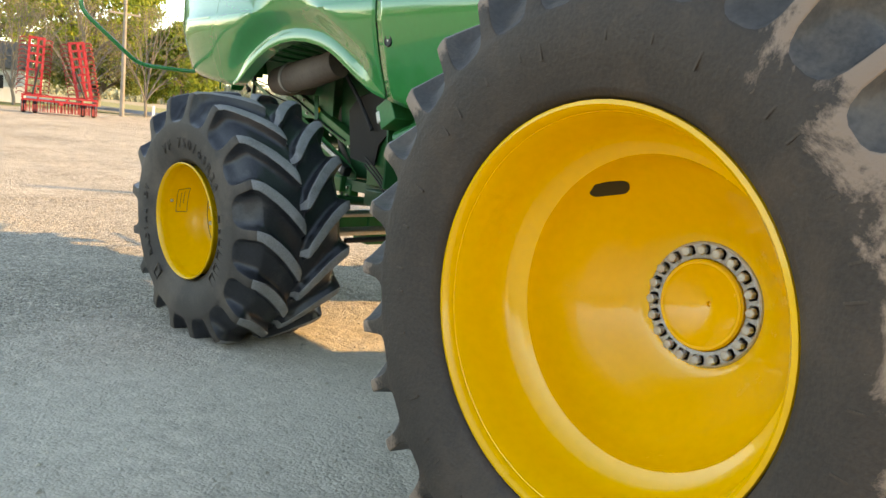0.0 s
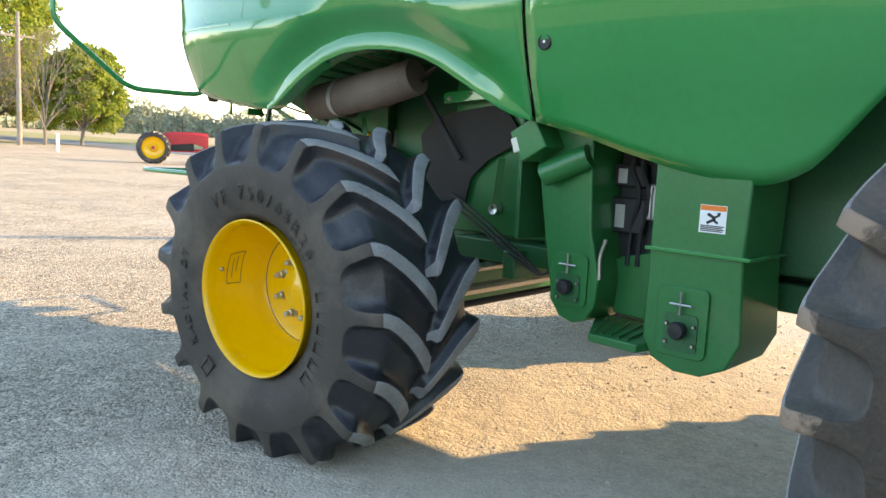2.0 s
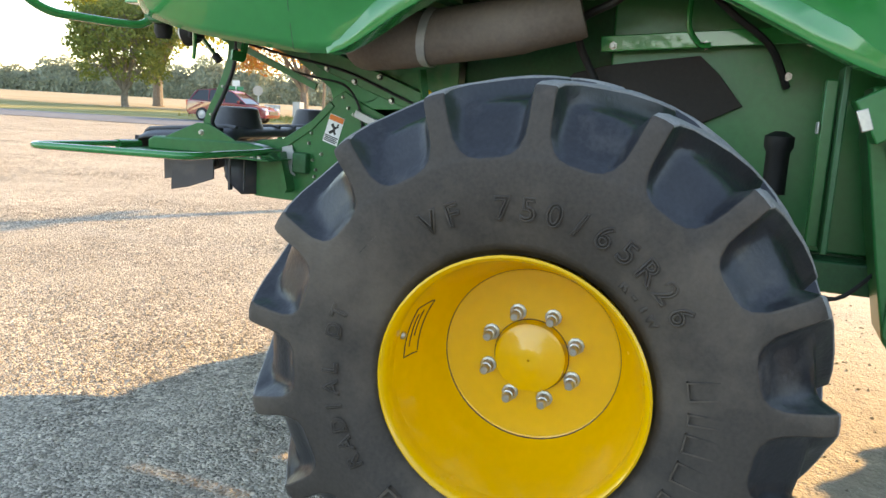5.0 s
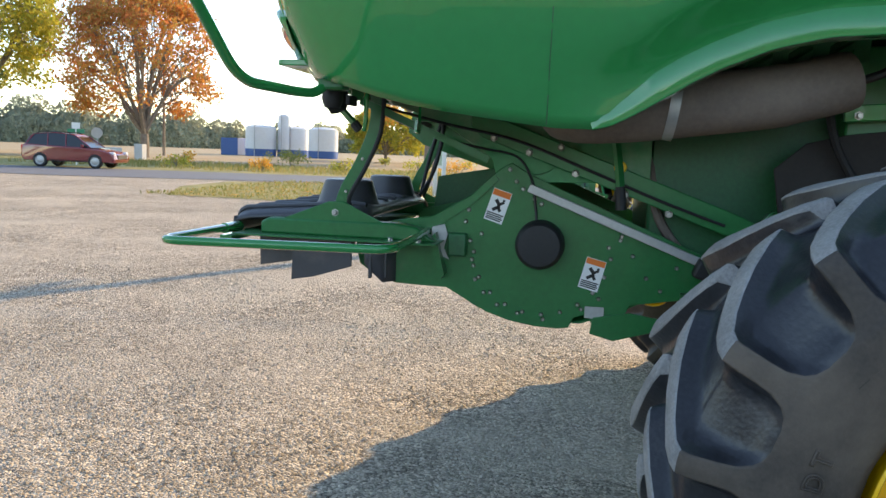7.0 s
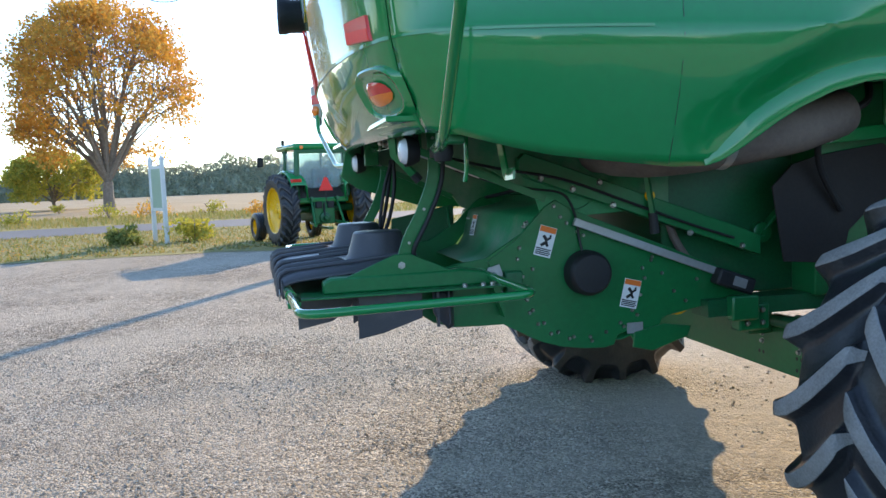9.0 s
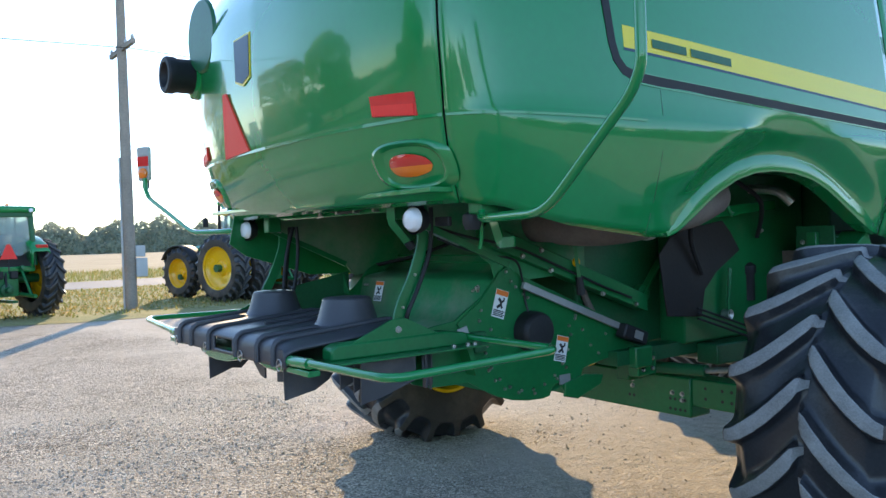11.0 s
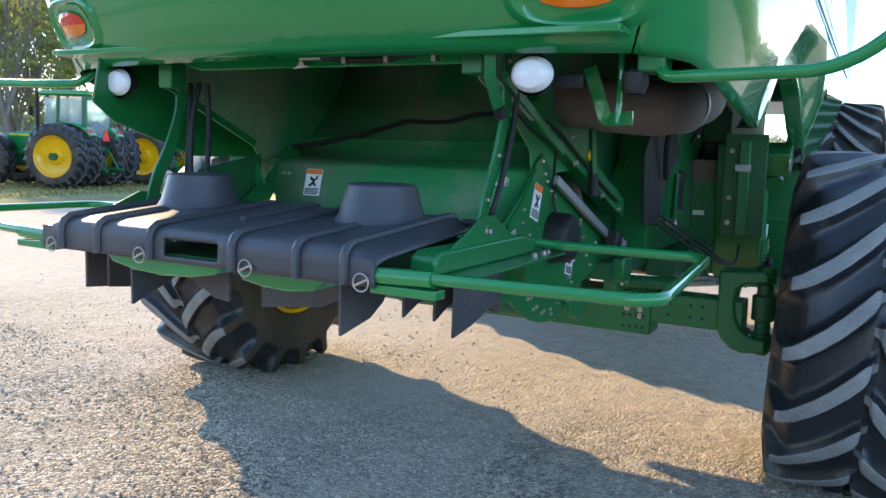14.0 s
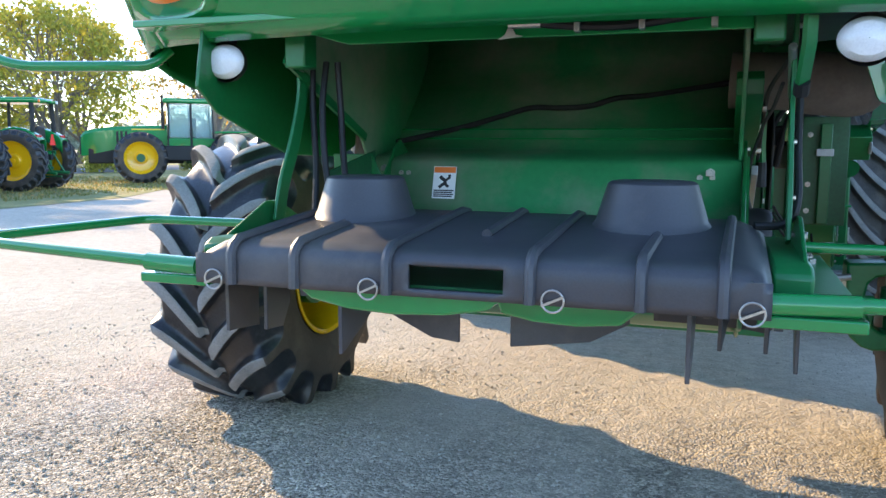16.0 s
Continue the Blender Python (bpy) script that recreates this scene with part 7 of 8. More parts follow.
def tractor(at, heading, duals=False, cab=True, label="green farm tractor with yellow wheels parked on grass", paint=None, canopy=False, big=False, small_front=False):
    """Built facing -y with the rear axle at the origin, then turned to its heading."""
    paint = paint or GREEN
    root = thing("tractor", (0, 0, 0), label, "tractor", "parked tractors")
    rear, rr = (T_BIG, 1.02) if big else (T_REAR, 0.98)
    wr = 0.66 if big else 0.50
    L = 3.4 if big else 2.75
    for s in (-1, 1):
        for k in range(2 if duals else 1):
            x0 = s * ((0.98 if duals else 1.28) + 0.72 * k)
            t_wheel(root, x0, 0, rr - 0.02, rear, D_REAR, s > 0)
        if big:
            t_wheel(root, s * 1.05, -L, rr - 0.02, rear, D_REAR, s > 0)
        else:
            if small_front:
                t_wheel(root, s * 1.02, -L, 0.42, T_SMALL, D_SMALL, s > 0)
            else:
                t_wheel(root, s * (0.98 if duals else 1.10), -L, 0.78, T_FRONT, D_FRONT, s > 0)
    hood = []
    for y, w, z0, z1 in ((-0.75, 0.40, 0.95, 1.78), (-1.2, 0.40, 0.95, 1.76), (-2.2, 0.38, 1.0, 1.68), (-3.0, 0.36, 1.0, 1.58), (-3.5, 0.32, 1.0, 1.48), (-3.68, 0.26, 1.02, 1.36)):
        hood.append([(x * w, y * (L / 2.75 if y < -1 else 1), z) for x, z in ((-1, z0), (-1, z1 - 0.12), (-0.8, z1 - 0.02), (0, z1), (0.8, z1 - 0.02), (1, z1 - 0.12), (1, z0))])
    bm = bmesh.new()
    rows = [[bm.verts.new(v) for v in r] for r in hood]
    for a, b in zip(rows, rows[1:]):
        for k in range(len(a)):
            bm.faces.new((a[k], a[(k + 1) % len(a)], b[(k + 1) % len(a)], b[k]))
    bm.faces.new(rows[0])
    bm.faces.new(rows[-1][::-1])
    hd = part("hood", bm, paint, root, "long green bonnet with a yellow stripe")
    for s in (-1, 1):
        part("stripe", box(s * 0.405 - 0.004, -2.3, 1.55, s * 0.405 + 0.004, -1.0, 1.60), DECAL, hd)
        part("grille", box(s * 0.39 - 0.006, -3.2 * L / 2.75, 1.12, s * 0.39 + 0.002, -2.5 * L / 2.75, 1.48), BLACK, hd)
    if duals:
        for s in (-1, 1):
            bm = bmesh.new()
            cols = [[bm.verts.new((s * x, -L + y, z)) for x in (0.52, 1.0)] for y, z in arc(0.0, 0.78, 0.86, 25, 150, 10)]
            for p, q in zip(cols, cols[1:]):
                bm.faces.new((p[0], p[1], q[1], q[0]))
            part("front_fender", bm, BLACK, root, "black front fender").modifiers.new("sheet", "SOLIDIFY").thickness = 0.03
    part("chassis", box(-0.28, -3.3 * L / 2.75, 0.62, 0.28, 0.35, 1.02), GREEN_DK, root, bevel=0.04)
    part("front_axle", tube([(-0.9, -L, 0.66), (0.9, -L, 0.66)], 0.09, 10), GREEN_DK, root)
    part("rear_axle", tube([(-1.0 - 0.7 * duals, 0, rr - 0.02), (1.0 + 0.7 * duals, 0, rr - 0.02)], 0.11, 12), GREEN_DK, root)
    for s in (-1, 1):
        pts = arc(-0.05, rr, rr + 0.06, 38, 140, 12)
        bm = bmesh.new()
        cols = []
        for y, z in pts:
            cols.append([bm.verts.new((s * x, y + dy, z + dz)) for x, dy, dz in ((0.52, 0, -0.42), (0.54, 0, -0.03), (0.60, 0, 0.0), (0.90, 0, 0.0), (0.96, 0, -0.02), (0.98, 0, -0.07))])
        for p, q in zip(cols, cols[1:]):
            for k in range(5):
                bm.faces.new((p[k], p[k + 1], q[k + 1], q[k]))
        fd = part("fender", bm, paint, root, "curved green fender")
        fd.modifiers.new("sheet", "SOLIDIFY").thickness = 0.03
        part("fender_lamp", box(s * 0.66, 0.60, 1.66, s * 0.95, 0.70, 1.78), REDLENS, root, "red fender lamp", bevel=0.02)
    z0, z1 = 1.28, 2.55 if small_front else 2.78
    if cab or canopy:
        for x, y in ((-0.72, 0.45), (0.72, 0.45), (-0.76, -0.45), (0.76, -0.45), (-0.55, -0.98), (0.55, -0.98)):
            if canopy and abs(y) < 0.46 and y < 0:
                continue
            part("cab_post", tube([(x, y, z0), (x * 0.93, y * 0.93, z1)], 0.075 if y > 0.4 else 0.05, 8), GREEN_DK if not canopy else BLACK, root)
        part("cab_roof", box(-0.78, -1.05, z1, 0.78, 0.56, z1 + 0.17), paint, root, "green cab roof", bevel=0.07)
        for s in (-1, 1):
            part("roof_lamp", revolve([(0.62, 0.05), (0.65, 0.045), (0.655, 0.001)], 14, (s * 0.6, 0, z1 + 0.06), axis="y"), AMBER if s > 0 else LAMPLENS, root)
    if cab:
        part("rear_wall", plate([(-0.74, z0 - 0.1), (0.74, z0 - 0.1), (0.72, z0 + 0.42), (0.40, z0 + 0.24), (-0.40, z0 + 0.24), (-0.72, z0 + 0.42)], "y", 0.42, 0.47), BLACK, root, "black lower rear cab wall", bevel=0.01)
        part("roof_liner", box(-0.70, 0.40, z1 - 0.10, 0.70, 0.50, z1 + 0.02), GREEN_DK, root, bevel=0.02)
        part("dash", box(-0.34, -0.95, 1.28, 0.34, -0.66, 1.75), BLACK, root, "black dash", bevel=0.05)
        part("rear_window", box(-0.66, 0.44, z0 + 0.25, 0.66, 0.448, z1 - 0.05), GLASS, root, "clear rear cab window")
        for s in (-1, 1):
            part("side_window", plate([(0.40, z0 + 0.2), (0.40, z1 - 0.05), (-0.90, z1 - 0.05), (-0.92, z0)], "x", s * 0.70, s * 0.706), GLASS, root, "clear side cab window")
        part("windscreen", box(-0.52, -0.97, z0 + 0.2, 0.52, -0.962, z1 - 0.05), GLASS, root)
        for s in (-1, 1):
            part("mirror_arm", tube(round_path([(s * 0.7, -0.9, 2.5), (s * 1.25, -0.95, 2.55), (s * 1.25, -0.95, 2.35)], 0.05), 0.012, 6), BLACK, root)
            part("mirror", box(s * 1.16, -0.97, 2.15, s * 1.34, -0.93, 2.42), BLACK, root, bevel=0.02)
    part("seat", box(-0.26, -0.1, 1.3, 0.26, 0.35, 1.45), BLACK, root, bevel=0.05)
    part("seat_back", box(-0.26, 0.25, 1.45, 0.26, 0.38, 2.05), BLACK, root, bevel=0.05)
    part("steering_wheel", tube([(0.2 * math.cos(t * 0.3491), -0.55 + 0.17 * math.sin(t * 0.3491), 1.72 + 0.1 * math.sin(t * 0.3491)) for t in range(19)], 0.016, 6), BLACK, root)
    part("cab_floor", box(-0.74, -0.95, 1.12, 0.74, 0.48, 1.28), paint, root, bevel=0.04)
    part("hitch_frame", box(-0.30, 0.35, 0.55, 0.30, 0.52, 1.15), GREEN_IN, root, "green three-point hitch", bevel=0.03)
    part("power_takeoff", revolve([(0.50, 0.16), (0.58, 0.15), (0.60, 0.08), (0.68, 0.05), (0.68, 0.001)], 16, (0, 0, 0.72), axis="y"), GREEN_DK, root)
    part("top_link", tube([(0, 0.50, 1.12), (0.04, 0.62, 0.66)], 0.03, 8), BLACK, root)
    for s in (-1, 1):
        part("remote_valve", box(s * 0.08, 0.48, 0.98, s * 0.26, 0.60, 1.16), BLACK, root, bevel=0.02)
    for s in (-1, 1):
        part("lift_arm", tube([(s * 0.35, 0.4, 0.6), (s * 0.45, 1.0, 0.55)], 0.05, 8), GREEN_IN, root)
        part("lift_rod", tube([(s * 0.42, 0.85, 0.58), (s * 0.36, 0.5, 1.25)], 0.03, 8), GREEN_IN, root)
        part("upper_arm", tube([(s * 0.36, 0.2, 1.2), (s * 0.36, 0.62, 1.25)], 0.045, 8), GREEN_IN, root)
    part("drawbar", box(-0.06, 0.2, 0.42, 0.06, 0.95, 0.48), GREEN_DK, root)
    part("slow_vehicle_emblem", plate([(-0.2, 1.45), (0.2, 1.45), (0.04, 1.80), (-0.04, 1.80)], "y", 0.70, 0.71), FLUO, root, "bright red slow-vehicle triangle")
    part("emblem_post", tube([(0, 0.69, 1.1), (0, 0.69, 1.6)], 0.015, 6), BLACK, root)
    part("exhaust", tube([(0.46, -1.3, 1.5), (0.46, -1.3, 2.9)], 0.05, 10), BLACK, root)
    part("beacon", revolve([(0.0, 0.05), (0.10, 0.045), (0.13, 0.02), (0.135, 0.001)], 12, (-0.7, -0.8, z1 + 0.17), axis="z"), AMBER, root)
    # built facing -y; turn to the heading
    root.matrix_basis = Matrix.Translation(at) @ Matrix.Rotation(radians(heading + 90), 4, "Z")
    return root


tractor((20.4, 1.25, 0), 17, small_front=True)
tractor((21.05, -5.85, 0), 18.5, duals=True, label="large green dual-wheel tractor parked on the verge")
tractor((22.4, -12.5, 0), 20, duals=True, label="large green dual-wheel tractor parked on the verge")
tractor((23.0, -16.0, 0), 20, cab=False, canopy=True, label="older green tractor with a canopy parked on the verge")


def articulated_tractor(at, heading):
    """Built facing -y with the front axle at the origin."""
    root = thing("articulated_tractor", (0, 0, 0), "big green articulated four-wheel-drive tractor with a dark cab", "tractor", "parked tractors")
    for s_ in (-1, 1):
        for y in (0, 3.5):
            t_wheel(root, s_ * 1.28, y, 0.98, T_BIG, D_REAR, s_ > 0)
    bm = bmesh.new()
    rows = []
    for y, w, z0, z1 in ((1.0, 0.50, 1.35, 2.28), (0.2, 0.50, 1.35, 2.26), (-0.9, 0.48, 1.30, 2.20), (-1.6, 0.46, 1.15, 2.12), (-2.0, 0.42, 1.05, 2.02), (-2.15, 0.36, 1.05, 1.85)):
        rows.append([bm.verts.new((x * w, y, z)) for x, z in ((-1, z0), (-1, z1 - 0.14), (-0.8, z1 - 0.03), (0, z1), (0.8, z1 - 0.03), (1, z1 - 0.14), (1, z0))])
    for a, b in zip(rows, rows[1:]):
        for k in range(7):
            bm.faces.new((a[k], a[(k + 1) % 7], b[(k + 1) % 7], b[k]))
    bm.faces.new(rows[0])
    bm.faces.new(rows[-1][::-1])
    hood = part("hood", bm, GREEN, root, "long green bonnet")
    for s_ in (-1, 1):
        for k in range(3):
            part("grille_slot", box(s_ * 0.485 - 0.012, -0.55 - 0.16 * k, 1.55, s_ * 0.485 + 0.012, -0.47 - 0.16 * k, 2.0), BLACK, hood)
        part("stripe", box(s_ * 0.50 - 0.004, -0.3, 2.06, s_ * 0.50 + 0.004, 0.9, 2.10), DECAL, hood)
    part("grille", box(-0.38, -2.19, 1.1, 0.38, -2.14, 1.8), BLACK, hood, bevel=0.03)
    part("front_frame", box(-0.45, -1.9, 0.75, 0.45, 1.6, 1.35), BLACK, root, bevel=0.05)
    part("rear_frame", box(-0.45, 1.7, 0.75, 0.45, 4.6, 1.30), GREEN_DK, root, bevel=0.05)
    for s_ in (-1, 1):
        part("step_tank", box(s_ * 0.45, 0.9, 0.85, s_ * 1.0, 2.3, 1.45), BLACK, root, "black side tank and steps", bevel=0.06)
    for x, y in ((-0.78, 1.05), (0.78, 1.05), (-0.82, 1.9), (0.82, 1.9), (-0.78, 2.75), (0.78, 2.75)):
        part("cab_post", tube([(x, y, 1.45), (x * 0.95, y + (1.9 - y) * 0.05, 3.1)], 0.045, 8), BLACK, root)
    part("cab_base", box(-0.82, 1.02, 1.40, 0.82, 2.80, 1.75), GREEN, root, bevel=0.05)
    part("cab_roof", box(-0.92, 0.85, 3.10, 0.92, 2.95, 3.30), GREEN, root, "green cab roof", bevel=0.08)
    for s_ in (-1, 1):
        part("side_window", box(s_ * 0.80 - 0.004, 1.08, 1.78, s_ * 0.80 + 0.004, 2.70, 3.08), GLASS, root)
        part("mirror_arm", tube([(s_ * 0.85, 1.0, 2.9), (s_ * 1.3, 0.85, 2.9), (s_ * 1.3, 0.85, 2.7)], 0.015, 6), BLACK, root)
        part("mirror", box(s_ * 1.21, 0.82, 2.35, s_ * 1.39, 0.88, 2.72), BLACK, root, bevel=0.02)
        part("fender", box(s_ * 0.80, 2.75, 1.95, s_ * 1.60, 4.3, 2.02), GREEN, root, bevel=0.02)
    part("windscreen", box(-0.74, 1.02, 1.85, 0.74, 1.03, 3.08), GLASS, root)
    part("seat_back", box(-0.26, 1.95, 1.75, 0.26, 2.12, 2.55), BLACK, root, bevel=0.05)
    part("exhaust", tube([(0.62, 0.85, 2.1), (0.62, 0.85, 3.4)], 0.06, 10), BLACK, root)
    for y in (0, 3.5):
        part("axle", tube([(-1.3, y, 0.98), (1.3, y, 0.98)], 0.16, 12), GREEN_DK, root)
    root.matrix_basis = Matrix.Translation(at) @ Matrix.Rotation(radians(heading + 90), 4, "Z")


articulated_tractor((23.7, -22.0, 0), 40)


def old_tractor(at, heading):
    root = thing("vintage_tractor", (0, 0, 0), "bright red vintage tractor with yellow wheel centres", "tractor")
    for s in (-1, 1):
        t_wheel(root, s * 0.66, 0, 0.70, T_OLD, D_OLD, s > 0)
        t_wheel(root, s * 0.28, -2.2, 0.33, T_OLDF, D_OLDF, s > 0)
    bm = bmesh.new()
    rows = []
    for y, w, z0, z1 in ((0.0, 0.18, 0.75, 1.15), (-0.6, 0.20, 0.85, 1.42), (-1.6, 0.20, 0.95, 1.44), (-2.15, 0.20, 0.80, 1.42), (-2.32, 0.17, 0.82, 1.36)):
        rows.append([bm.verts.new((a * w, y, z)) for a, z in ((-1, z0), (-1, z1 - 0.1), (-0.6, z1), (0.6, z1), (1, z1 - 0.1), (1, z0))])
    for a, b in zip(rows, rows[1:]):
        for k in range(6):
            bm.faces.new((a[k], a[(k + 1) % 6], b[(k + 1) % 6], b[k]))
    bm.faces.new(rows[0])
    bm.faces.new(rows[-1][::-1])
    part("body", bm, REDM, root, "red bonnet and tank")
    part("engine", box(-0.16, -1.7, 0.60, 0.16, -0.5, 0.98), BLACK, root, bevel=0.03)
    part("frame", box(-0.10, -2.3, 0.55, 0.10, 0.2, 0.70), REDM, root, bevel=0.02)
    part("front_pedestal", box(-0.12, -2.32, 0.3, 0.12, -2.08, 0.85), REDM, root, bevel=0.03)
    part("axle", tube([(-0.7, 0, 0.7), (0.7, 0, 0.7)], 0.08, 10), REDM, root)
    part("seat", revolve([(1.02, 0.001), (1.02, 0.18), (1.10, 0.22), (1.11, 0.21), (1.04, 0.16)], 18, (0, 0.45, 0), axis="z"), REDM, root, "pan seat")
    part("seat_post", tube([(0, 0.15, 0.8), (0, 0.45, 1.03)], 0.03, 8), BLACK, root)
    part("steering_wheel", tube([(0.2 * math.cos(t * 0.3491), -0.05 + 0.08 * math.sin(t * 0.3491), 1.45 + 0.18 * math.sin(t * 0.3491)) for t in range(19)], 0.014, 6), BLACK, root)
    part("exhaust", tube([(0.0, -1.2, 1.4), (0.0, -1.2, 2.0)], 0.035, 8), BLACK, root)
    root.matrix_basis = Matrix.Translation(at) @ Matrix.Rotation(radians(heading + 90), 4, "Z")


T_OLD = tyre_mesh("tyre", 0.32, 0.72, 0.48, 20, 0.035, 0.15, [RUBBER, LUG, TREAD], lw=0.045)
D_OLD = mesh_of("wheel", revolve(disc_profile(0.48), 36), YELLOW)
T_OLDF = mesh_of("tyre", revolve([(0.02, 0.20), (0.0, 0.26), (0.02, 0.32), (0.07, 0.34), (0.12, 0.32), (0.14, 0.26), (0.12, 0.20)], 28), TREAD)
D_OLDF = mesh_of("wheel", revolve([(0.03, 0.21), (0.06, 0.18), (0.06, 0.06), (0.03, 0.05), (0.03, 0.001)], 24), YELLOW)
old_tractor((15.6, 30.9, 0), -31)


# ---------------- folded cultivator ----------------
TINE_RED = mat("faded_red_tine_paint", (0.34, 0.03, 0.03), 0.5, var=0.25, bump=0.03, dirt=(0.10, 0.07, 0.06), amount=0.35)


def cultivator(at, turn):
    root = thing("cultivator", (0, 0, 0), "red folding field cultivator with raised wings", "farm implement")
    fr = bmesh.new()
    for z in (0.70, 0.95):
        for y in (-0.95, -0.3, 0.35, 0.85):
            box(-2.0, y, z, 2.0, y + 0.12, z + 0.1, bm=fr)
    for x in (-2.0, -1.2, -0.4, 0.3, 1.1, 1.9):
        box(x, -0.95, 0.82, x + 0.1, 0.97, 0.93, bm=fr)
    part("main_frame", fr, REDM, root, "red box frame", smooth=False)
    # each wing: three masts and cross rungs, with rows of tines pointing out to the sides
    for lean, base, depth in ((3, -1.45, 0.62), (-10, 1.30, 0.70)):
        m = Matrix.Translation((base, 0, 0.95)) @ Matrix.Rotation(radians(lean), 4, "Y")
        w = bmesh.new()
        for x in (-0.34, 0.10, 0.40):
            for y in (-depth, 0.0, depth):
                box(x - 0.06, y - 0.05, 0, x + 0.06, y + 0.05, 3.35 - 0.12 * abs(x), m, bm=w)
        for k in range(8):
            z = 0.1 + 0.45 * k
            box(-0.42, -depth - 0.05, z, 0.46, -depth + 0.05, z + 0.09, m, bm=w)
            box(-0.42, depth - 0.05, z, 0.46, depth + 0.05, z + 0.09, m, bm=w)
            box(-0.05, -depth, z, 0.05, depth, z + 0.08, m, bm=w)
        wing = part("wing", w, REDM, root, "raised red wing with rows of tines", smooth=False)
        for k in range(14):
            z = 0.12 + 0.235 * k
            for q, y in ((-1, -0.55), (-1, 0.1), (1, -0.3), (1, 0.45)):
                tn = tube(round_path([m @ Vector((0.40 * q, y, z)), m @ Vector((0.62 * q, y, z + 0.10)), m @ Vector((0.86 * q, y, z + 0.02)), m @ Vector((0.80 * q, y, z - 0.10))], 0.08, 2), 0.022, 5)
                part("tine", tn, TINE_RED, wing)
        part("fold_cylinder", tube([m @ Vector((0.0, -depth - 0.1, 0.1)), m @ Vector((0.25 * (1 if base < 0 else -1), -depth - 0.1, 1.7))], 0.05, 8), BLACK, root, "black folding cylinder")
        part("wing_hose", tube(smooth_path([m @ Vector((0, -0.2, 0.2)), m @ Vector((0.1, -0.3, 1.2)), m @ Vector((-0.1, -0.2, 2.4))]), 0.03, 5), BLACK, root)
    for x in (-1.9, -1.3, 1.2, 1.8):
        part("transport_wheel", revolve([(-0.12, 0.12), (-0.13, 0.3), (-0.08, 0.38), (0.08, 0.38), (0.13, 0.3), (0.12, 0.12)], 22, (x, -0.3, 0.38), caps=True), TREAD, root)
    for k in range(22):
        for y in (-0.9, 0.0, 0.8):
            part("tine", tube(round_path([(-1.95 + 0.185 * k, y, 0.8), (-1.95 + 0.185 * k, y + 0.25, 0.55), (-1.95 + 0.185 * k, y, 0.10)], 0.1, 3), 0.022, 5), TINE_RED, root)
    for k in range(30):
        part("basket_bar", tube([(-1.95 + 0.13 * k, -1.25, 0.12), (-1.95 + 0.13 * k, -1.05, 0.50)], 0.02, 4), TINE_RED, root)
    part("hitch", box(-0.1, -3.2, 0.6, 0.1, -0.8, 0.72), REDM, root)
    root.matrix_basis = Matrix.Translation(at) @ Matrix.Rotation(radians(turn), 4, "Z")


cultivator((11.85, 46.0, 0), -14)

# ---------------- house ----------------
SIDING = mat("white_siding", (0.72, 0.72, 0.70), 0.6, var=0.05, bump=0.03)
SHING = mat("grey_shingles", (0.16, 0.16, 0.17), 0.9, var=0.25, scale=3, fine=20, bump=0.3)
house = thing("house", (11.5, 73, 0), "white clapboard house with a grey shingle roof", "house")
HM = Matrix.Translation((12.0, 72, 0)) @ Matrix.Rotation(radians(-14), 4, "Z")
part("wall", box(-7, 0, 0, 4.0, 8, 3.0, HM), SIDING, house, "white clapboard walls", smooth=False)
for k in range(14):
    part("siding_board", box(-7.0, -0.03, 0.2 + 0.2 * k, 4.0, 0.0, 0.215 + 0.2 * k, HM), SIDING, house)
bm = bmesh.new()
rf = [(-7.5, -0.6, 2.9), (4.5, -0.6, 2.9), (4.5, 4, 5.2), (-7.5, 4, 5.2), (-7.5, 8.6, 2.9), (4.5, 8.6, 2.9)]
v = [bm.verts.new(HM @ Vector(q)) for q in rf]
bm.faces.new((v[0], v[1], v[2], v[3]))
bm.faces.new((v[3], v[2], v[5], v[4]))
rfo = part("roof", bm, SHING, house, "grey shingle roof")
rfo.modifiers.new("slab", "SOLIDIFY").thickness = 0.2
for x in (-5, -1.5, 1.5):
    wd = part("window", box(x, -0.08, 1.0, x + 1.0, -0.02, 2.3, HM), SIDING, house, "white framed window")
    part("pane", box(x + 0.1, -0.09, 1.1, x + 0.9, -0.085, 2.2, HM), BLACK, wd)

# ---------------- poles, signs, tanks ----------------
def utility_pole(at, h, label, box_on=False):
    root = thing("utility_pole", at, label, "utility pole", "utility poles")
    x, y, _ = at
    part("pole", tube([(x, y, -0.05), (x, y, h * 0.5), (x, y, h)], [0.165, 0.14, 0.11], 14), WOODPOLE, root, "weathered wooden pole")
    a = part("crossarm", box(x - 1.1, y - 0.05, h - 1.6, x + 1.1, y + 0.05, h - 1.48), WOODPOLE, root)
    for k in (-1, -0.4, 0.4, 1):
        part("insulator", revolve([(0, 0.03), (0.05, 0.05), (0.12, 0.03), (0.13, 0.001)], 10, (x + k, y, h - 1.48), axis="z"), CONC, root)
    if box_on:
        part("meter_box", box(x - 0.16, y - 0.42, 0.85, x + 0.16, y - 0.13, 1.35), CONC, root, "grey metal meter box", bevel=0.02)
        part("conduit", tube([(x, y + 0.17, 0), (x, y + 0.17, 4)], 0.03, 8), CONC, root)
        part("meter_head", box(x - 0.13, y - 0.38, 1.38, x + 0.13, y - 0.13, 1.68), CONC, root, "grey metal meter head", bevel=0.02)
    return root


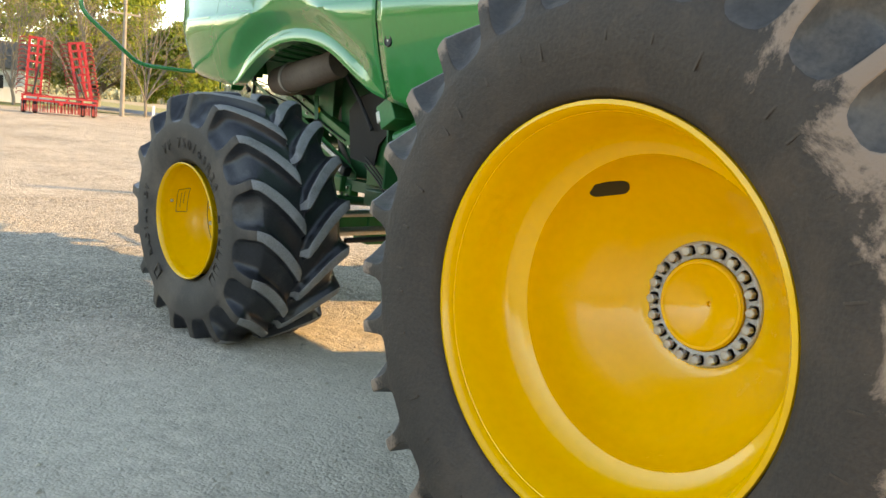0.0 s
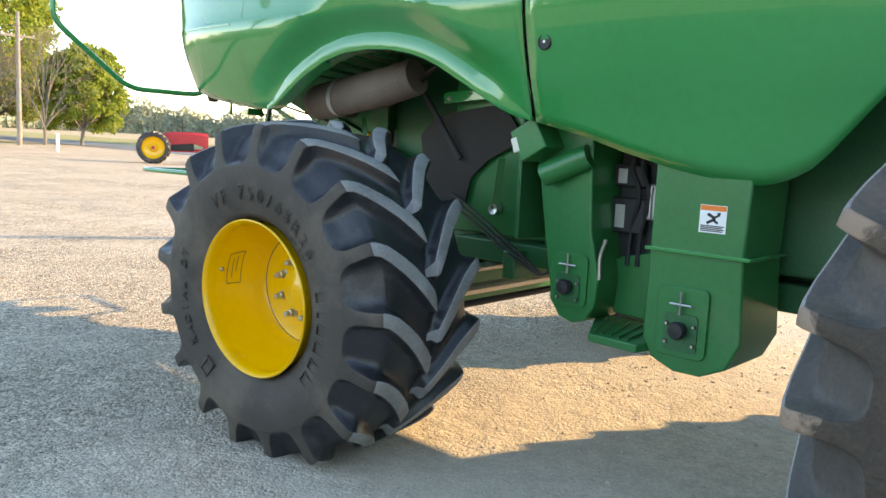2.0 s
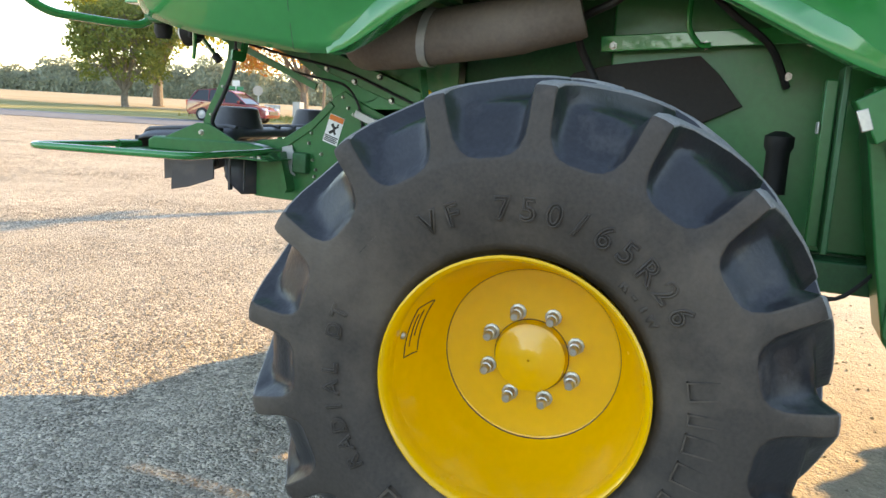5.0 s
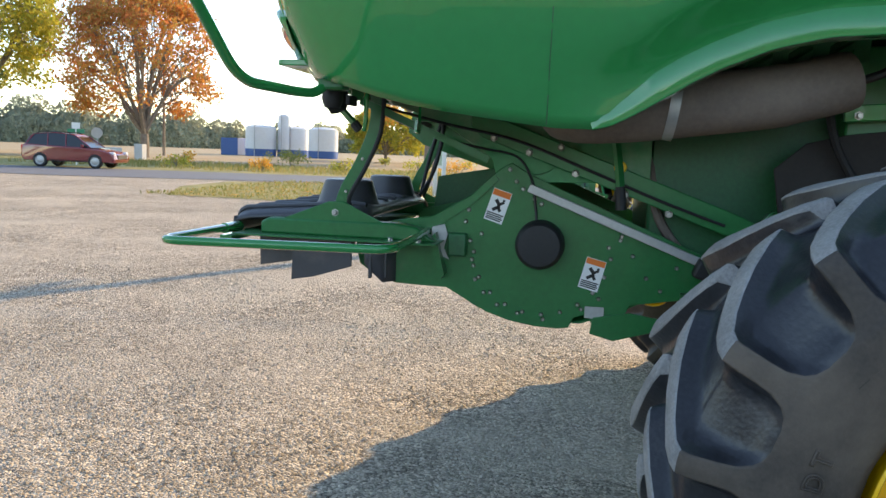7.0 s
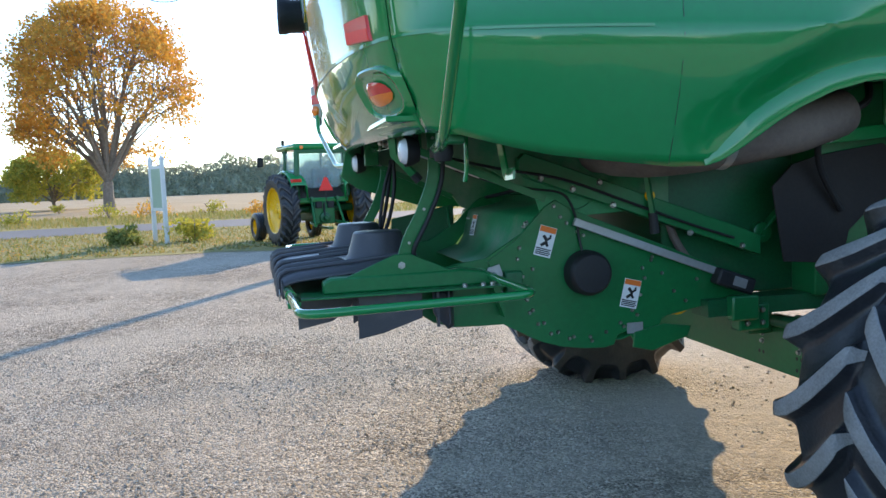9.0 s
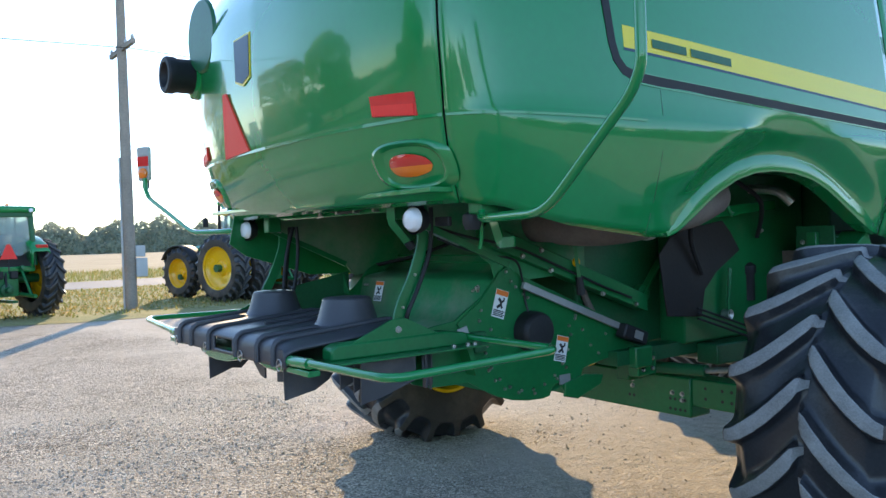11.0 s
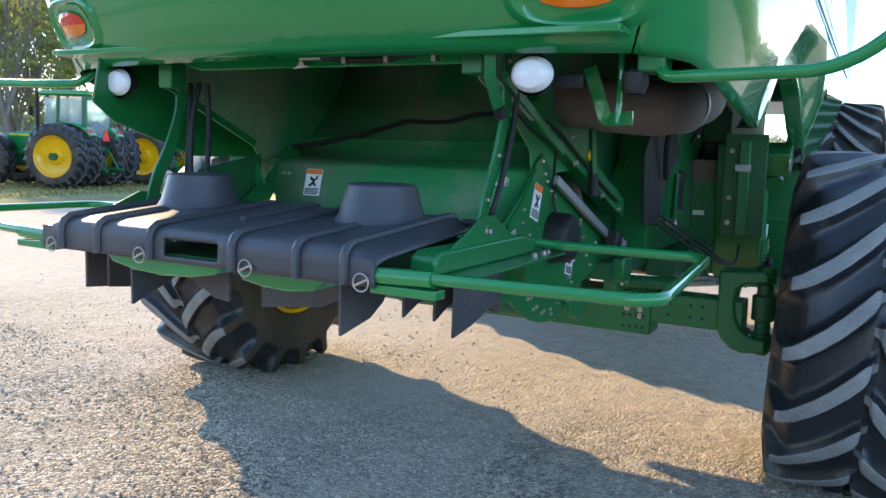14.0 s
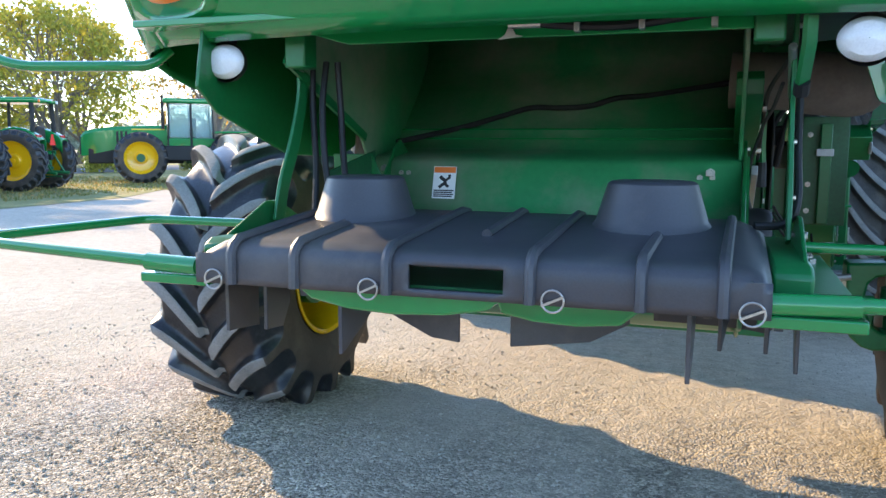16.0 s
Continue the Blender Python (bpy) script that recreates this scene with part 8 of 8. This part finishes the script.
utility_pole((20.5, -1.9, 0), 8.4, "weathered wooden utility pole with a grey meter box", True)
utility_pole((18.36, 54.6, 0), 8.7, "weathered wooden utility pole with a crossarm")
utility_pole((78, 46, 0), 8.5, "thin wooden utility pole by the field")
for dx in (-0.7,):
    p0, p1 = Vector((20.5 + dx, -1.9, 6.75)), Vector((18.36 + dx, 54.6, 7.75))
    pts = [p0.lerp(p1, t / 20) - Vector((0, 0, 0.9 * 4 * t / 20 * (1 - t / 20))) for t in range(21)]
    single("overhead_wire", tube(pts, 0.012, 5), BLACK, "thin black overhead wire between poles", "wire", "overhead wires")
    p1 = Vector((22.5 + dx, -70, 7.75))
    pts = [p0.lerp(p1, t / 20) - Vector((0, 0, 0.9 * 4 * t / 20 * (1 - t / 20))) for t in range(21)]
    single("overhead_wire", tube(pts, 0.012, 5), BLACK, "thin black overhead wire between poles", "wire", "overhead wires")

single("wire_loop", tube([(19.62, 4.82 + 0.36 * math.cos(t * 0.3142), 6.42 + 0.09 * math.sin(t * 0.3142)) for t in range(21)], 0.012, 5), BLACK, "small slack loop hanging on the overhead wire", "wire")
sb = thing("sign_board", (24.4, 5.9, 0), "white wooden sign board seen nearly edge-on", "sign")
SM = Matrix.Translation((24.4, 5.9, 0)) @ Matrix.Rotation(radians(25), 4, "Z")
for x in (-0.55, 0.55):
    part("post", box(x - 0.06, -0.06, 0, x + 0.06, 0.06, 2.55, SM), SIGNW, sb, bevel=0.01)
    part("post_cap", revolve([(2.55, 0.085), (2.60, 0.085), (2.70, 0.02), (2.71, 0.001)], 4, SM @ Vector((x, 0, 0)), axis="z"), SIGNW, sb)
part("panel", box(-0.5, -0.03, 1.0, 0.5, 0.03, 2.4, SM), SIGNW, sb, "white panel with a green field", bevel=0.01)
part("panel_field", box(-0.42, -0.036, 1.1, 0.42, 0.036, 2.3, SM), mat("pale_green_field", (0.35, 0.45, 0.33), 0.6, var=0.1, bump=0.0), sb)

st_ = thing("stop_sign", (49.8, 35.2, 0), "back of a grey octagonal stop sign on a post", "road sign")
part("post", box(49.77, 35.17, 0, 49.83, 35.23, 2.1), CONC, st_)
oct_ = [(0.40 * math.cos(radians(22.5 + 45 * k)), 1.95 + 0.40 * math.sin(radians(22.5 + 45 * k))) for k in range(8)]
part("sign_plate", plate(oct_, "x", -0.01, 0.01, m=Matrix.Translation((49.75, 35.2, 0)) @ Matrix.Rotation(radians(25), 4, "Z")), mat("sign_back", (0.42, 0.36, 0.33), 0.6, var=0.1, bump=0.0), st_, "weathered sign back")
ss = thing("street_sign", (40.2, 30.2, 0), "green street name sign on a white post", "road sign")
part("post", tube([(40.2, 30.2, 0), (40.2, 30.2, 2.1)], 0.035, 8), SIGNW, ss)
part("blade", box(-0.45, -0.01, 1.82, 0.45, 0.01, 2.05, Matrix.Translation((40.2, 30.2, 0)) @ Matrix.Rotation(radians(-55), 4, "Z")), mat("sign_green", (0.02, 0.22, 0.11), 0.5, var=0.05, bump=0.0), ss, "green name blade")
part("blade_top", box(-0.22, -0.01, 2.07, 0.22, 0.01, 2.42, Matrix.Translation((40.2, 30.2, 0)) @ Matrix.Rotation(radians(-55), 4, "Z")), SIGNW, ss)
for x, y, w, h in ((52, 35.4, 0.9, 0.95), (57.5, 36.5, 0.7, 1.25)):
    b_ = single("utility_cabinet", box(x - w / 2, y - w / 2, 0, x + w / 2, y + w / 2, h), CONC, "grey roadside utility cabinet", "utility box", "roadside cabinets", bevel=0.04)
single("marker_post", box(15.7, 41.8, 0, 15.85, 41.95, 1.05), SIGNW, "short pale wooden post at the lot's edge", "post", bevel=0.02)

for k, (x, y, r, h) in enumerate(((105, 46.5, 2.1, 4.0), (108, 42.6, 1.9, 4.0), (104, 37.0, 2.0, 3.9), (106, 43.5, 0.85, 5.6))):
    tk = thing("storage_tank", (x, y, 0), "white upright storage tank with a blue foot" if k < 3 else "tall slim white storage tank", "tank", "storage tanks")
    part("shell", revolve([(0.0, r), (h, r), (h + 0.25, r * 0.7), (h + 0.35, 0.001)], 32, (x, y, 0), axis="z"), TANKM, tk)
    part("foot_band", revolve([(0.0, r + 0.02), (1.0, r + 0.02)], 32, (x, y, 0), axis="z"), BLUEM, tk)
    part("ladder", tube([(x - r - 0.1, y, 0), (x - r - 0.1, y, h + 0.3)], 0.05, 6), CONC, tk)
single("site_container", box(104, 49.5, 0, 107, 52, 2.4), BLUEM, "low blue container beside the tanks", "container", bevel=0.05)


# ---------------- car on the road ----------------
def estate_car(at, heading):
    """A five-door crossover, built facing +x with its middle at the origin."""
    root = thing("car", (0, 0, 0), "dark red five-door crossover car on the asphalt road", "car")
    paint = mat("dark_red_car_paint", (0.19, 0.012, 0.020), 0.22, var=0.06, bump=0.0, coat=1.0)
    dark = mat("dark_car_glass", (0.014, 0.017, 0.021), 0.06, var=0.05, bump=0.0)
    sill = [(-2.45, 0.42), (-2.50, 0.62), (-2.46, 0.95), (-2.40, 1.10), (-2.15, 1.16), (-0.60, 1.10), (0.75, 1.06), (1.60, 0.98), (2.15, 0.86), (2.40, 0.70), (2.44, 0.48), (2.36, 0.32), (-2.30, 0.32)]
    bm = bmesh.new()
    rows = [[bm.verts.new((x * f, y, 0.36 + (z - 0.36) * g)) for x, z in sill] for y, f, g in ((-0.93, 0.965, 0.93), (-0.90, 0.985, 0.985), (-0.6, 1.0, 1.0), (0.6, 1.0, 1.0), (0.90, 0.985, 0.985), (0.93, 0.965, 0.93))]
    k = len(sill)
    for p, q in zip(rows, rows[1:]):
        for i in range(k):
            bm.faces.new((p[i], p[(i + 1) % k], q[(i + 1) % k], q[i]))
    bm.faces.new(rows[0])
    bm.faces.new(rows[-1][::-1])
    body = part("body", bm, paint, root, "glossy dark red body", bevel=0.03)
    bm = bmesh.new()
    cab = []
    for x, z, w in ((-2.34, 1.10, 0.84), (-2.10, 1.52, 0.70), (-1.80, 1.68, 0.66), (-0.9, 1.75, 0.66), (0.0, 1.71, 0.66), (0.35, 1.60, 0.68), (1.15, 1.05, 0.82)):
        cab.append([bm.verts.new((x, w, z)), bm.verts.new((x, -w, z))])
    for p, q in zip(cab, cab[1:]):
        bm.faces.new((p[0], q[0], q[1], p[1]))
    for j in (0, 1):
        bm.faces.new([c[j] for c in cab])
    part("cabin", bm, dark, root, "dark glazed cabin", bevel=0.02)
    bm = bmesh.new()
    rf = [[bm.verts.new((x, y, z)) for y in (-0.67, -0.5, 0.5, 0.67)] for x, z in ((-2.12, 1.535), (-1.80, 1.70), (-0.9, 1.775), (0.0, 1.735), (0.36, 1.62))]
    for p, q in zip(rf, rf[1:]):
        for i in range(3):
            bm.faces.new((p[i], q[i], q[i + 1], p[i + 1]))
    part("roof", bm, paint, root).modifiers.new("sheet", "SOLIDIFY").thickness = 0.04
    for s_ in (-1, 1):
        for x0, x1 in ((1.12, 0.34), (-0.15, -0.20), (-1.10, -1.15), (-2.30, -1.86)):
            part("pillar", tube([(x0, s_ * 0.83, 1.06), (x1, s_ * 0.68, 1.68 if x1 < 0.3 else 1.61)], 0.035, 6), paint, root)
        part("roof_rail", tube(round_path([(-1.75, s_ * 0.60, 1.71), (-1.6, s_ * 0.60, 1.80), (-0.2, s_ * 0.60, 1.80), (0.0, s_ * 0.60, 1.74)], 0.08), 0.02, 6), BLACK, root)
        part("headlamp", box(1.95, s_ * 0.60, 0.72, 2.36, s_ * 0.86, 0.86), LAMPLENS, body, "clear headlamp", bevel=0.04)
        part("tail_lamp", box(-2.47, s_ * 0.68, 0.80, -2.28, s_ * 0.90, 1.10), REDLENS, body, bevel=0.03)
        part("mirror", box(0.72, s_ * 0.90, 1.06, 0.86, s_ * 1.06, 1.20), paint, body, bevel=0.03)
        part("sill_trim", box(-1.0, s_ * 0.91 - 0.02, 0.30, 1.1, s_ * 0.91 + 0.02, 0.42), BLACK, body, bevel=0.01)
        for x in (-1.45, 1.42):
            w_ = part("wheel", revolve([(-0.10, 0.001), (-0.10, 0.10), (-0.07, 0.20), (-0.09, 0.25), (0.1, 0.25)], 24, axis="y"), GREY, root, "alloy wheel")
            w_.matrix_basis = Matrix.Translation((x, s_ * 0.87, 0.36)) @ (Matrix.Rotation(math.pi, 4, "Z") if s_ > 0 else Matrix())
            part("tyre", revolve([(-0.11, 0.24), (-0.12, 0.30), (-0.09, 0.36), (0.09, 0.36), (0.12, 0.30), (0.11, 0.24)], 28, axis="y"), BLACK, w_)
    part("grille", box(2.36, -0.55, 0.50, 2.455, 0.55, 0.72), BLACK, body, bevel=0.02)
    root.matrix_basis = Matrix.Translation(at) @ Matrix.Rotation(radians(heading), 4, "Z")


estate_car((36.2, 27.4, 0.018), -82)
